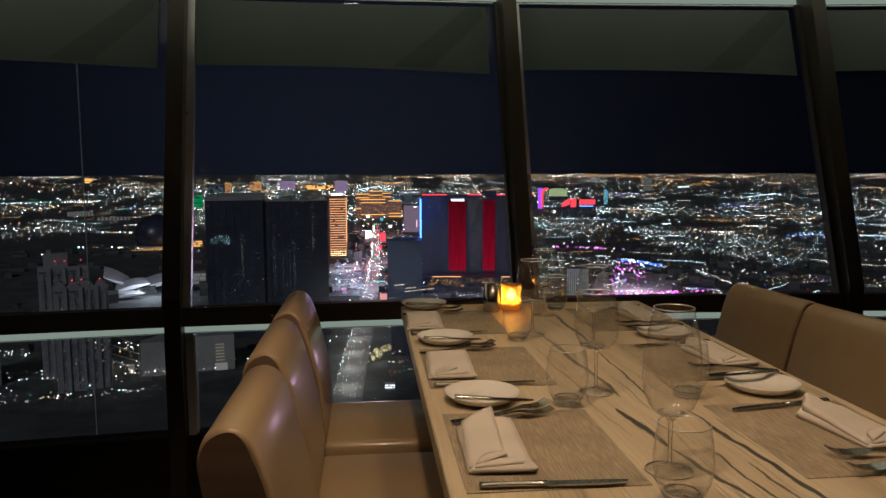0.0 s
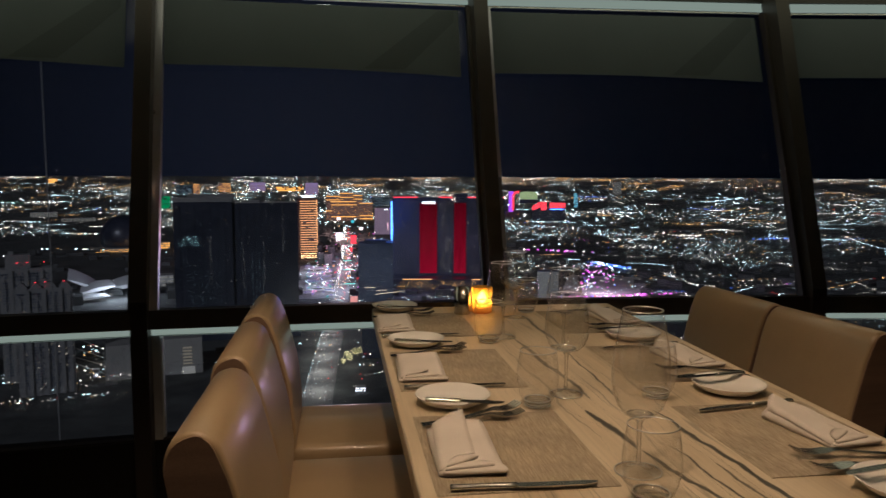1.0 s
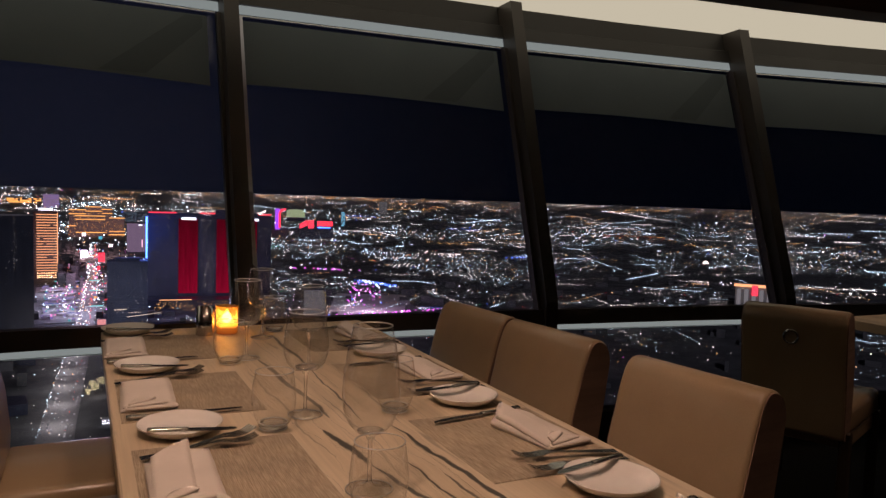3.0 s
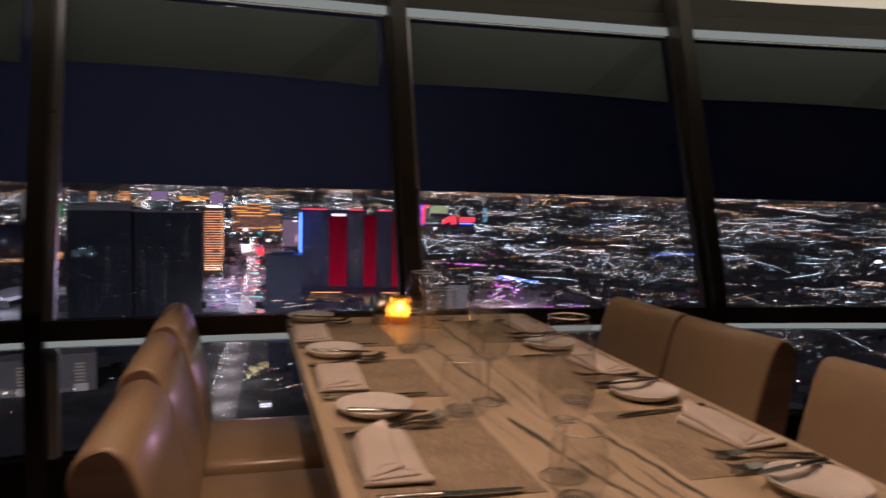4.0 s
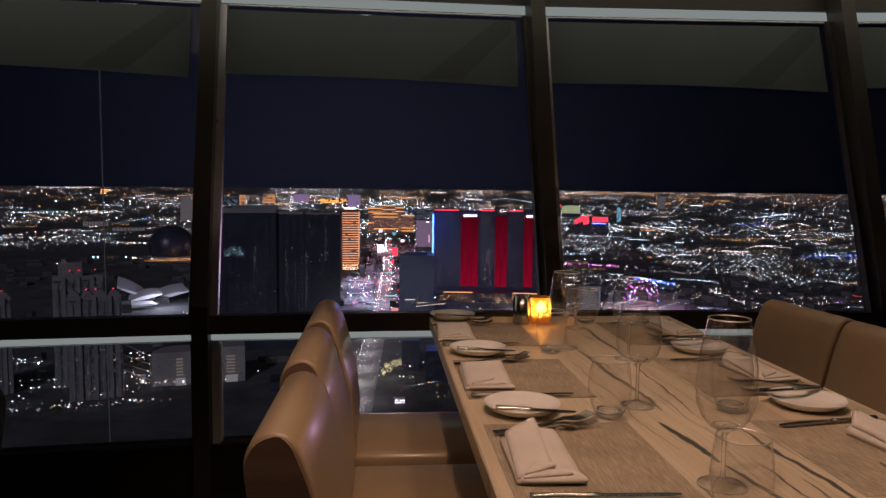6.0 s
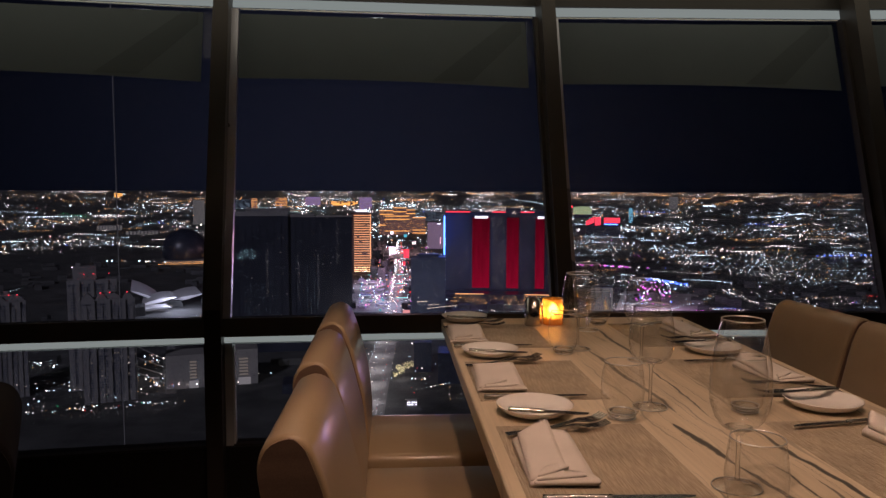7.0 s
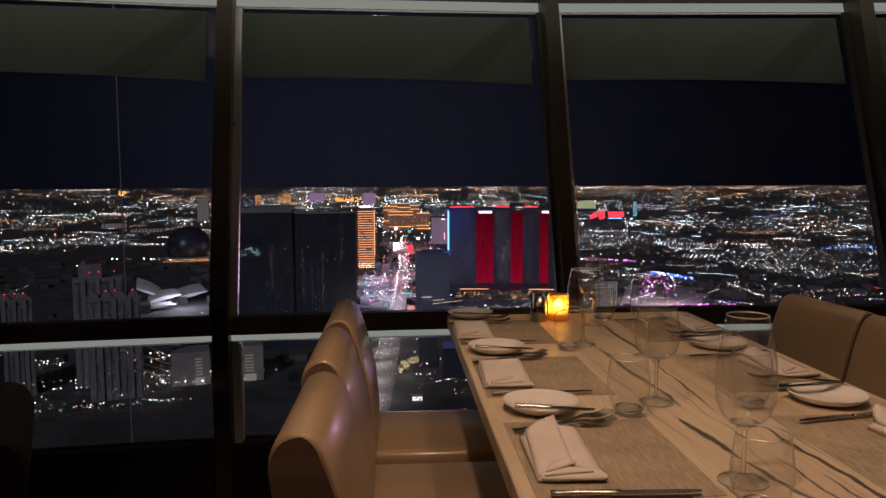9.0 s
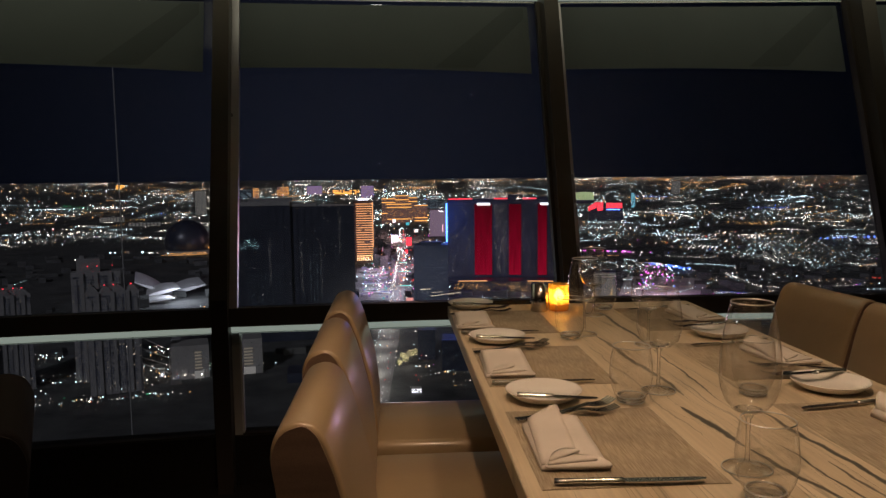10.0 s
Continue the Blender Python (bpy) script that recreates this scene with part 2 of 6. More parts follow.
# pale frame strips are no lamps; the light on them is put in as glow
STRIP = glow("lit_frame_glow", (0.84, 1.0, 0.82), 0.235)
CABLE = surface("steel_cable", (0.28, 0.28, 0.28), (0.36, 0.36, 0.36), 0.6, 0.0, (3, 3, 3), 50, 0.0)
FLAME = glow("candle_flame", (1.0, 0.62, 0.20), 40, 0, False)
# wax emits in place of the flame's light inside it
WAX = glow("flame_lit_wax_glow", (1.0, 0.42, 0.06), 0.5, 0, False)
LEDWARM = glow("lamp_lens", (1.0, 0.80, 0.56), 36)


def table_wood():
    """Pale bleached wood: long grain down the table, dark open veins."""
    m, n, l, p = nodes_of("bleached_veined_wood")
    co = n.new("ShaderNodeTexCoord")
    mp = n.new("ShaderNodeMapping")
    mp.inputs["Scale"].default_value = (9, 0.9, 4)
    l.new(co.outputs["Object"], mp.inputs[0])
    band = n.new("ShaderNodeTexNoise")
    band.inputs["Scale"].default_value, band.inputs["Detail"].default_value = 1.0, 6
    l.new(mp.outputs[0], band.inputs["Vector"])
    mp2 = n.new("ShaderNodeMapping")
    mp2.inputs["Scale"].default_value = (150, 4, 20)
    l.new(co.outputs["Object"], mp2.inputs[0])
    grain = n.new("ShaderNodeTexNoise")
    grain.inputs["Scale"].default_value, grain.inputs["Detail"].default_value = 1.0, 4
    l.new(mp2.outputs[0], grain.inputs["Vector"])
    r = ramp_node(n, [(0.30, (0.40, 0.315, 0.21)), (0.44, (0.55, 0.445, 0.30)), (0.60, (0.64, 0.53, 0.375)), (0.74, (0.46, 0.37, 0.26))])
    l.new(band.outputs[0], r.inputs[0])
    g2 = ramp_node(n, [(0.35, (0.90, 0.90, 0.90)), (0.62, (1.03, 1.03, 1.03))])
    l.new(grain.outputs[0], g2.inputs[0])
    mul = n.new("ShaderNodeMix")
    mul.data_type, mul.blend_type = "RGBA", "MULTIPLY"
    mul.inputs["Factor"].default_value = 1
    l.new(r.outputs[0], mul.inputs["A"])
    l.new(g2.outputs[0], mul.inputs["B"])
    sep = n.new("ShaderNodeSeparateXYZ")
    l.new(co.outputs["Object"], sep.inputs[0])

    def op(kind, a, b=0.0, c=0.0, clamp=False):
        q = n.new("ShaderNodeMath")
        q.operation, q.use_clamp = kind, clamp
        for i, v in enumerate((a, b, c)):
            if isinstance(v, (int, float)):
                q.inputs[i].default_value = v
            else:
                l.new(v, q.inputs[i])
        return q.outputs[0]

    wob = n.new("ShaderNodeTexNoise")
    wob.inputs["Scale"].default_value, wob.inputs["Detail"].default_value = 7.0, 4
    l.new(co.outputs["Object"], wob.inputs["Vector"])
    shift = op("MULTIPLY_ADD", wob.outputs[0], 0.045, -0.0225)
    rag = n.new("ShaderNodeTexNoise")
    rag.inputs["Scale"].default_value, rag.inputs["Detail"].default_value = 1.0, 4
    mp5 = n.new("ShaderNodeMapping")
    mp5.inputs["Scale"].default_value = (120, 22, 1)
    l.new(co.outputs["Object"], mp5.inputs[0])
    l.new(mp5.outputs[0], rag.inputs["Vector"])
    # each open vein: start, end, half width, depth of its colour
    veins = [((-0.076, 2.12), (-0.050, 1.53), 0.0085, 0.75), ((0.022, 1.95), (0.006, 1.50), 0.0028, 0.95), ((-0.085, 1.46), (-0.070, 1.24), 0.010, 0.95),
             ((-0.070, 1.24), (-0.020, 1.00), 0.006, 0.9), ((0.050, 1.44), (0.080, 0.90), 0.007, 0.95), ((-0.010, 1.25), (0.012, 0.90), 0.003, 0.9),
             ((0.030, 1.17), (0.040, 0.95), 0.0035, 0.8), ((0.025, 2.46), (0.032, 2.02), 0.0075, 0.9), ((-0.13, 1.98), (-0.12, 1.30), 0.003, 0.45),
             ((0.085, 1.80), (0.075, 1.45), 0.003, 0.5), ((-0.02, 1.70), (-0.015, 1.30), 0.002, 0.5), ((-0.14, 1.15), (-0.10, 0.85), 0.005, 0.7), ((0.34, 1.66), (0.33, 1.50), 0.003, 0.7)]
    acc = None
    for (xa, ya), (xb, yb), wd, dep in veins:
        u = op("MULTIPLY_ADD", sep.outputs["Y"], 1.0 / (yb - ya), -ya / (yb - ya))
        line = op("MULTIPLY_ADD", u, xb - xa, xa)
        d = op("ABSOLUTE", op("ADD", op("SUBTRACT", sep.outputs["X"], line), shift))
        taper = op("MULTIPLY", op("MULTIPLY", u, op("SUBTRACT", 1.0, u)), 4.0, 0.0, True)
        half = op("MULTIPLY", op("MULTIPLY_ADD", rag.outputs[0], 1.5, 0.25), op("MULTIPLY", op("POWER", taper, 0.5), wd))
        core = op("SUBTRACT", 1.0, op("DIVIDE", d, op("ADD", half, 0.0003)), 0.0)
        one = op("MULTIPLY", op("MULTIPLY", core, 2.2, 0.0, True), dep)
        acc = one if acc is None else op("MAXIMUM", acc, one)
    # hairline cracks
    mp4 = n.new("ShaderNodeMapping")
    mp4.inputs["Scale"].default_value = (26, 0.9, 1)
    l.new(co.outputs["Object"], mp4.inputs[0])
    hair = n.new("ShaderNodeTexNoise")
    hair.inputs["Scale"].default_value, hair.inputs["Detail"].default_value = 1.0, 2.0
    l.new(mp4.outputs[0], hair.inputs["Vector"])
    hr = ramp_node(n, [(0.488, (0, 0, 0)), (0.498, (0.45, 0.45, 0.45)), (0.502, (0.45, 0.45, 0.45)), (0.51, (0, 0, 0))])
    l.new(hair.outputs[0], hr.inputs[0])
    brk = n.new("ShaderNodeTexNoise")
    brk.inputs["Scale"].default_value = 3.2
    l.new(co.outputs["Object"], brk.inputs["Vector"])
    br = ramp_node(n, [(0.45, (0, 0, 0)), (0.58, (1, 1, 1))])
    l.new(brk.outputs[0], br.inputs[0])
    both = op("MAXIMUM", acc, op("MULTIPLY", hr.outputs[0], br.outputs[0]))
    mx = n.new("ShaderNodeMix")
    mx.data_type = "RGBA"
    mx.inputs["B"].default_value = (0.045, 0.042, 0.036, 1)
    l.new(both, mx.inputs["Factor"])
    l.new(mul.outputs["Result"], mx.inputs["A"])
    l.new(mx.outputs["Result"], p.inputs["Base Color"])
    p.inputs["Roughness"].default_value = 0.42
    b = n.new("ShaderNodeBump")
    b.inputs["Strength"].default_value, b.inputs["Distance"].default_value = 0.12, 0.001
    l.new(grain.outputs[0], b.inputs["Height"])
    l.new(b.outputs[0], p.inputs["Normal"])
    return m


def mat_weave():
    """Grey-beige woven vinyl: broken ribs that run along the table."""
    m, n, l, p = nodes_of("woven_placemat")
    co = n.new("ShaderNodeTexCoord")
    mp = n.new("ShaderNodeMapping")
    mp.inputs["Scale"].default_value = (420, 24, 1)
    l.new(co.outputs["Object"], mp.inputs[0])
    no = n.new("ShaderNodeTexNoise")
    no.inputs["Scale"].default_value, no.inputs["Detail"].default_value = 1.0, 2
    l.new(mp.outputs[0], no.inputs["Vector"])
    st = n.new("ShaderNodeTexNoise")
    st.inputs["Scale"].default_value = 9
    l.new(co.outputs["Object"], st.inputs["Vector"])
    r = ramp_node(n, [(0.36, (0.310, 0.250, 0.172)), (0.50, (0.395, 0.324, 0.228)), (0.64, (0.475, 0.398, 0.290))])
    l.new(no.outputs[0], r.inputs[0])
    s2 = ramp_node(n, [(0.35, (0.86, 0.86, 0.86)), (0.65, (1.06, 1.05, 1.03))])
    l.new(st.outputs[0], s2.inputs[0])
    mul = n.new("ShaderNodeMix")
    mul.data_type, mul.blend_type = "RGBA", "MULTIPLY"
    mul.inputs["Factor"].default_value = 1
    l.new(r.outputs[0], mul.inputs["A"])
    l.new(s2.outputs[0], mul.inputs["B"])
    l.new(mul.outputs["Result"], p.inputs["Base Color"])
    p.inputs["Roughness"].default_value = 0.6
    b = n.new("ShaderNodeBump")
    b.inputs["Strength"].default_value, b.inputs["Distance"].default_value = 0.5, 0.001
    l.new(no.outputs[0], b.inputs["Height"])
    l.new(b.outputs[0], p.inputs["Normal"])
    return m


TABLEWOOD, WEAVE = table_wood(), mat_weave()
DIRT = surface("dark_city_ground", (0.04, 0.043, 0.043), (0.16, 0.165, 0.16), 0.9, 0, (0.012, 0.012, 0.012), 0.05, 0.0)
# asphalt made paler so the lamplit road reads grey against the ground
PALE_ASPHALT = surface("pale_asphalt", (0.13, 0.13, 0.13), (0.24, 0.235, 0.23), 0.75, 0, (0.08, 0.02, 0.05), 0.5, 0.0)
FOLIAGE = surface("lit_street_foliage", (0.06, 0.09, 0.03), (0.14, 0.16, 0.05), 0.8, 0, (0.3, 0.3, 0.3), 2.0, 0.0)
CARPAINT = surface("car_paint", (0.10, 0.10, 0.11), (0.45, 0.45, 0.46), 0.3, 0.2, (0.05, 0.05, 0.05), 0.3, 0.0)
ASPHALT = surface("asphalt", (0.045, 0.045, 0.047), (0.08, 0.08, 0.08), 0.8, 0, (0.05, 0.05, 0.05), 0.4, 0.0)
# blue raised in the base colour to stand in for lens flare
DARKGLASS = surface("dark_curtain_wall", (0.028, 0.034, 0.052), (0.056, 0.064, 0.094), 0.35, 0.1, (0.03, 0.03, 0.03), 0.2, 0.0)
CONCRETE = surface("pale_concrete", (0.34, 0.33, 0.31), (0.46, 0.45, 0.42), 0.85, 0, (0.05, 0.05, 0.05), 0.6, 0.0)
BLUEGLASS = surface("blue_grey_curtain_wall", (0.07, 0.09, 0.15), (0.14, 0.165, 0.25), 0.4, 0.1, (0.05, 0.05, 0.05), 0.3, 0.0)
COPPER = surface("copper_glass", (0.06, 0.03, 0.018), (0.10, 0.05, 0.03), 0.35, 0.3, (0.05, 0.05, 0.05), 0.3, 0.0)
CONDO = surface("grey_painted_concrete", (0.24, 0.24, 0.24), (0.36, 0.355, 0.35), 0.85, 0, (0.05, 0.05, 0.05), 0.6, 0.0)
ROOFWHITE = surface("white_roof_membrane", (0.6, 0.6, 0.62), (0.75, 0.75, 0.76), 0.6, 0, (0.05, 0.05, 0.05), 0.3, 0.0)
L_WHITE = glow("white_street_light", (1.0, 0.88, 0.70), 9.3, 2.0)
L_COOL = glow("cool_street_light", (0.68, 0.97, 1.0), 9.3, 2.0)
L_AMBER = glow("amber_street_light", (1.0, 0.50, 0.16), 4.6, 1.8)
L_RED = glow("red_light", (1.0, 0.06, 0.05), 3.2, 1.3)
L_GREEN = glow("green_light", (0.06, 0.8, 0.30), 3.0, 1.5)
L_BLUE = glow("blue_light", (0.10, 0.22, 1.0), 4.2, 1.0)
L_MAGENTA = glow("magenta_light", (1.0, 0.15, 0.85), 4.2, 1.2)
L_TEAL = glow("pale_teal_light", (0.55, 0.95, 0.92), 4.0, 1.6)
B_WHITE = glow("bright_white_lamp", (1.0, 0.95, 0.86), 4.8)
B_COOL = glow("bright_cool_lamp", (0.78, 0.93, 1.0), 4.8)
B_AMBER = glow("bright_amber_lamp", (1.0, 0.62, 0.28), 4.5)
LIGHTS = [L_WHITE, L_COOL, L_AMBER, L_RED, L_GREEN, L_BLUE, L_MAGENTA, L_TEAL, B_WHITE, B_COOL, B_AMBER]
E_RED = glow("red_facade_light", (0.42, 0.006, 0.03), 0.50)
# glow fades upwards, imitating light that grazes up from the band's foot
_n, _l = E_RED.node_tree.nodes, E_RED.node_tree.links
_c, _s, _r = _n.new("ShaderNodeTexCoord"), _n.new("ShaderNodeSeparateXYZ"), _n.new("ShaderNodeMapRange")
_r.inputs["To Min"].default_value, _r.inputs["To Max"].default_value = 0.50, 0.17
_l.new(_c.outputs["Generated"], _s.inputs[0])
_l.new(_s.outputs["Z"], _r.inputs[0])
_w, _m = _n.new("ShaderNodeTexNoise"), _n.new("ShaderNodeMath")
_w.inputs["Scale"].default_value, _w.inputs["Detail"].default_value = 1.0, 3
_p = _n.new("ShaderNodeMapping")
_p.inputs["Scale"].default_value = (0.35, 0.35, 0.02)
_l.new(_c.outputs["Object"], _p.inputs[0])
_l.new(_p.outputs[0], _w.inputs["Vector"])
_m.operation = "MULTIPLY"
_x = _n.new("ShaderNodeMapRange")
_x.inputs["From Min"].default_value, _x.inputs["From Max"].default_value = 0.3, 0.7
_x.inputs["To Min"].default_value, _x.inputs["To Max"].default_value = 0.65, 1.3
_l.new(_w.outputs[0], _x.inputs[0])
_l.new(_x.outputs[0], _m.inputs[0])
_l.new(_r.outputs[0], _m.inputs[1])
_l.new(_m.outputs[0], _n["Emission"].inputs["Strength"])
E_REDLINE = glow("red_roof_line", (1.0, 0.05, 0.07), 1.7)
E_WHITE = glow("white_sign", (0.95, 0.95, 1.0), 2.2)
E_ORANGE = glow("orange_facade_line", (1.0, 0.44, 0.17), 1.45)
E_GOLD = glow("gold_facade_light", (0.95, 0.42, 0.09), 1.7)
E_PURPLE = glow("purple_facade_light", (0.36, 0.24, 0.62), 0.75)
E_BLUE = glow("blue_edge_light", (0.08, 0.26, 1.0), 5.5)
# floodlit facades: the light on their walls is put in as glow
E_PALE = glow("dim_lit_facade_glow", (0.42, 0.40, 0.35), 0.26)
E_GREEN = glow("green_facade_light", (0.01, 0.42, 0.13), 0.6)
E_FACADE = glow("lit_facade_glow", (0.42, 0.40, 0.36), 0.40)
F_GOLD = glow("floodlit_beige_wall_glow", (0.20, 0.105, 0.085), 0.62)
F_LILAC = glow("floodlit_lilac_wall_glow", (0.22, 0.15, 0.20), 0.9)
# glow for a downlight's reflection, set out in the city
E_REFLECTED_DOT = glow("reflected_downlight_dot", (1.0, 0.86, 0.68), 3.0)
E_ROOMS = glow("lit_room", (1.0, 0.86, 0.66), 1.0, 3.0)
E_FAINT = glow("curtained_room", (0.9, 0.86, 0.8), 0.40, 2.6)
TREELIGHT = glow("warm_string_light", (1.0, 0.86, 0.42), 3.0, 1.5)
# floodlight on the domed hall, put in as glow of its panels
E_LIME = glow("pale_green_floodlit_glow", (0.50, 0.62, 0.30), 0.7)
E_VIOLET = glow("violet_sign", (0.45, 0.10, 0.95), 1.0)
E_ROSE = glow("rose_light_strip", (1.0, 0.55, 0.62), 1.6)
E_CYAN = glow("cyan_facade_light", (0.25, 0.7, 0.85), 0.7)
E_CREAM = glow("cream_terrace_lamp", (1.0, 0.80, 0.55), 1.3)
E_DIM = glow("dim_room", (0.55, 0.75, 0.85), 0.16, 1.0)

# ---- mesh helpers ----


def part(name, bm, material, parent=None, label="", smooth=False):
    me = bpy.data.meshes.new(name)
    bm.to_mesh(me)
    bm.free()
    for mm in (material if isinstance(material, (list, tuple)) else [material]):
        me.materials.append(mm)
    if smooth:
        for poly in me.polygons:
            poly.use_smooth = True
    ob = new(name, me)
    if parent:
        ob.parent = parent
    if label:
        ob["label"] = label
    return ob


def box(bm, x0, x1, y0, y1, z0, z1, bevel=0.0, seg=2):
    vs = [bm.verts.new(c) for c in ((x0, y0, z0), (x1, y0, z0), (x1, y1, z0), (x0, y1, z0), (x0, y0, z1), (x1, y0, z1), (x1, y1, z1), (x0, y1, z1))]
    fs = [bm.faces.new([vs[i] for i in q]) for q in ((3, 2, 1, 0), (4, 5, 6, 7), (0, 1, 5, 4), (1, 2, 6, 5), (2, 3, 7, 6), (3, 0, 4, 7))]
    if bevel:
        es = list({e for f in fs for e in f.edges})
        bmesh.ops.bevel(bm, geom=es, offset=bevel, segments=seg, affect="EDGES", profile=0.5)
    return vs


def boxed(*a, **k):
    bm = bmesh.new()
    box(bm, *a, **k)
    return bm


def prism(bm, outline, a, b):
    """A solid: the outline (a list of vectors at each end given by functions a and b)."""
    va = [bm.verts.new(a(p)) for p in outline]
    vb = [bm.verts.new(b(p)) for p in outline]
    k = len(outline)
    bm.faces.new(va)
    bm.faces.new(vb[::-1])
    for i in range(k):
        bm.faces.new((va[i], vb[i], vb[(i + 1) % k], va[(i + 1) % k]))
    bmesh.ops.recalc_face_normals(bm, faces=bm.faces)


def lathe(bm, profile, seg=40, closed=False):
    rings = []
    for r, z in profile:
        if r < 1e-6:
            rings.append([bm.verts.new((0, 0, z))])
        else:
            rings.append([bm.verts.new((r * math.cos(2 * math.pi * i / seg), r * math.sin(2 * math.pi * i / seg), z)) for i in range(seg)])
    for a, b in zip(rings, rings[1:]):
        for i in range(seg):
            j = (i + 1) % seg
            q = [a[i % len(a)], a[j % len(a)], b[j % len(b)], b[i % len(b)]]
            q = list(dict.fromkeys(q))
            if len(q) > 2:
                bm.faces.new(q)
    bmesh.ops.recalc_face_normals(bm, faces=bm.faces)


def empty(name, label, category, group=""):
    return tagged(new(name), label, category, group)


# ---- the ring of windows ----
CX, CY = 0.05, -12.51
STEP = 5.05


def ring(r, deg, z):
    a = radians(deg)
    return Vector((CX + r * math.sin(a), CY + r * math.cos(a), z))


def ring_solid(bm, section, d0, d1, n=1):
    """Sweeps a section of (radius, z) along the ring between two angles."""
    rows = [[bm.verts.new(ring(r, d0 + (d1 - d0) * i / n, z)) for r, z in section] for i in range(n + 1)]
    k = len(section)
    for a, b in zip(rows, rows[1:]):
        for i in range(k):
            bm.faces.new((a[i], b[i], b[(i + 1) % k], a[(i + 1) % k]))
    bm.faces.new(rows[0])
    bm.faces.new(rows[-1][::-1])
    bmesh.ops.recalc_face_normals(bm, faces=bm.faces)


LEAN = 0.373          # metres outwards per metre of height


def glass_r(z):
    """Radius of the leaning glass at height z."""
    return 16.0 + (z - 1.98) * LEAN


K0, K1 = -4, 6
bm = bmesh.new()
bmesh.ops.create_circle(bm, cap_ends=True, segments=96, radius=15.85)
floor = part("floor", bm, CARPET)
floor.location = (CX, CY, 0)
tagged(floor, "near-black carpeted restaurant floor", "floor", kind="structure")
bm = bmesh.new()
ring_solid(bm, [(15.50, -0.25), (15.85, -0.25), (15.85, 0.095), (15.60, 0.198), (15.50, 0.198)], K0 * STEP, K1 * STEP, 20)
tagged(part("trim_sill", bm, SHADED_BRONZE), "dark bronze kerb under the low windows", "sill", kind="structure")
bm = bmesh.new()
ring_solid(bm, [(15.44, 0.645), (15.56, 0.635), (15.58, 0.70), (15.46, 0.712)], K0 * STEP, K1 * STEP, 20)
tagged(part("trim_rail", bm, BRONZE), "dark bronze window rail at table height", "rail", kind="structure")
bm = bmesh.new()
ring_solid(bm, [(15.99, 2.033), (16.16, 2.033), (16.22, 2.21), (16.085, 2.21), (16.055, 2.11), (16.02, 2.10)], K0 * STEP, K1 * STEP, 20)
tagged(part("trim_header", bm, SHADED_BRONZE), "dark bronze header beam over the windows", "beam", kind="structure")
# ceiling with a lower rim along the windows, its brightness put in as glow
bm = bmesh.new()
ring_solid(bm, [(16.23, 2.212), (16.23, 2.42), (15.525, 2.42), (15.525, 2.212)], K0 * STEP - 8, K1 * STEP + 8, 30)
tagged(part("ceiling_rim", bm, RIM_GLOW), "cream ceiling rim along the windows, its brightness as glow", "ceiling light", kind="structure")
bm = bmesh.new()
ring_solid(bm, [(15.50, 2.60), (15.50, 2.72), (11.0, 2.80), (11.0, 2.62)], K0 * STEP - 8, K1 * STEP + 8, 30)
tagged(part("ceiling", bm, CEIL), "cream painted ceiling", "ceiling", kind="structure")
bm = bmesh.new()
ring_solid(bm, [(15.36, 2.208), (15.522, 2.208), (15.522, 2.72), (15.505, 2.72)], K0 * STEP - 8, K1 * STEP + 8, 30)
tagged(part("trim_bulkhead", bm, MAROON), "dark maroon bulkhead between ceiling and rim", "trim", kind="structure")
# plain walls that close the room
for nm, d0, d1 in (("wall_east", K0 * STEP - 8, K0 * STEP), ("wall_west", K1 * STEP, K1 * STEP + 8)):
    bm = bmesh.new()
    ring_solid(bm, [(15.5, 0), (15.9, 0), (15.9, 2.7), (15.5, 2.7)], d0, d1, 4)
    tagged(part(nm, bm, PLASTER), "plain dark plaster wall", "wall", kind="structure")
bm = bmesh.new()
ring_solid(bm, [(10.8, 0), (11.1, 0), (11.1, 2.75), (10.8, 2.75)], K0 * STEP - 8, K1 * STEP + 8, 24)
tagged(part("wall_core", bm, PLASTER), "plain dark plaster core wall", "wall", kind="structure")
for nm, d in (("wall_end_east", K0 * STEP - 8), ("wall_end_west", K1 * STEP + 8)):
    bm = bmesh.new()
    ring_solid(bm, [(10.8, 0), (15.9, 0), (15.9, 2.8), (10.8, 2.8)], d - 0.5, d + 0.5, 1)
    tagged(part(nm, bm, PLASTER), "plain dark plaster wall", "wall", kind="structure")

# mullions
for k in range(K0, K1 + 1):
    d = k * STEP
    w = math.degrees(0.031 / 15.9)
    bm = bmesh.new()
    sec = [(15.42, 0.0), (15.62, 0.0), (glass_r(0.7) + 0.03, 0.7), (glass_r(2.209) + 0.03, 2.209), (glass_r(2.209) - 0.15, 2.209), (glass_r(0.75) - 0.11, 0.75)]
    ring_solid(bm, sec, d - w, d + w, 1)
    tagged(part("mullion", bm, BRONZE), "dark bronze leaning window mullion", "mullion", "window mullions", "structure")


def frame_bar(bm, d0, d1, z0, z1, rr, depth):
    ring_solid(bm, [(rr(z0) - depth, z0), (rr(z0), z0), (rr(z1), z1), (rr(z1) - depth, z1)], d0, d1, 1)


def low_r(z):
    return 15.56


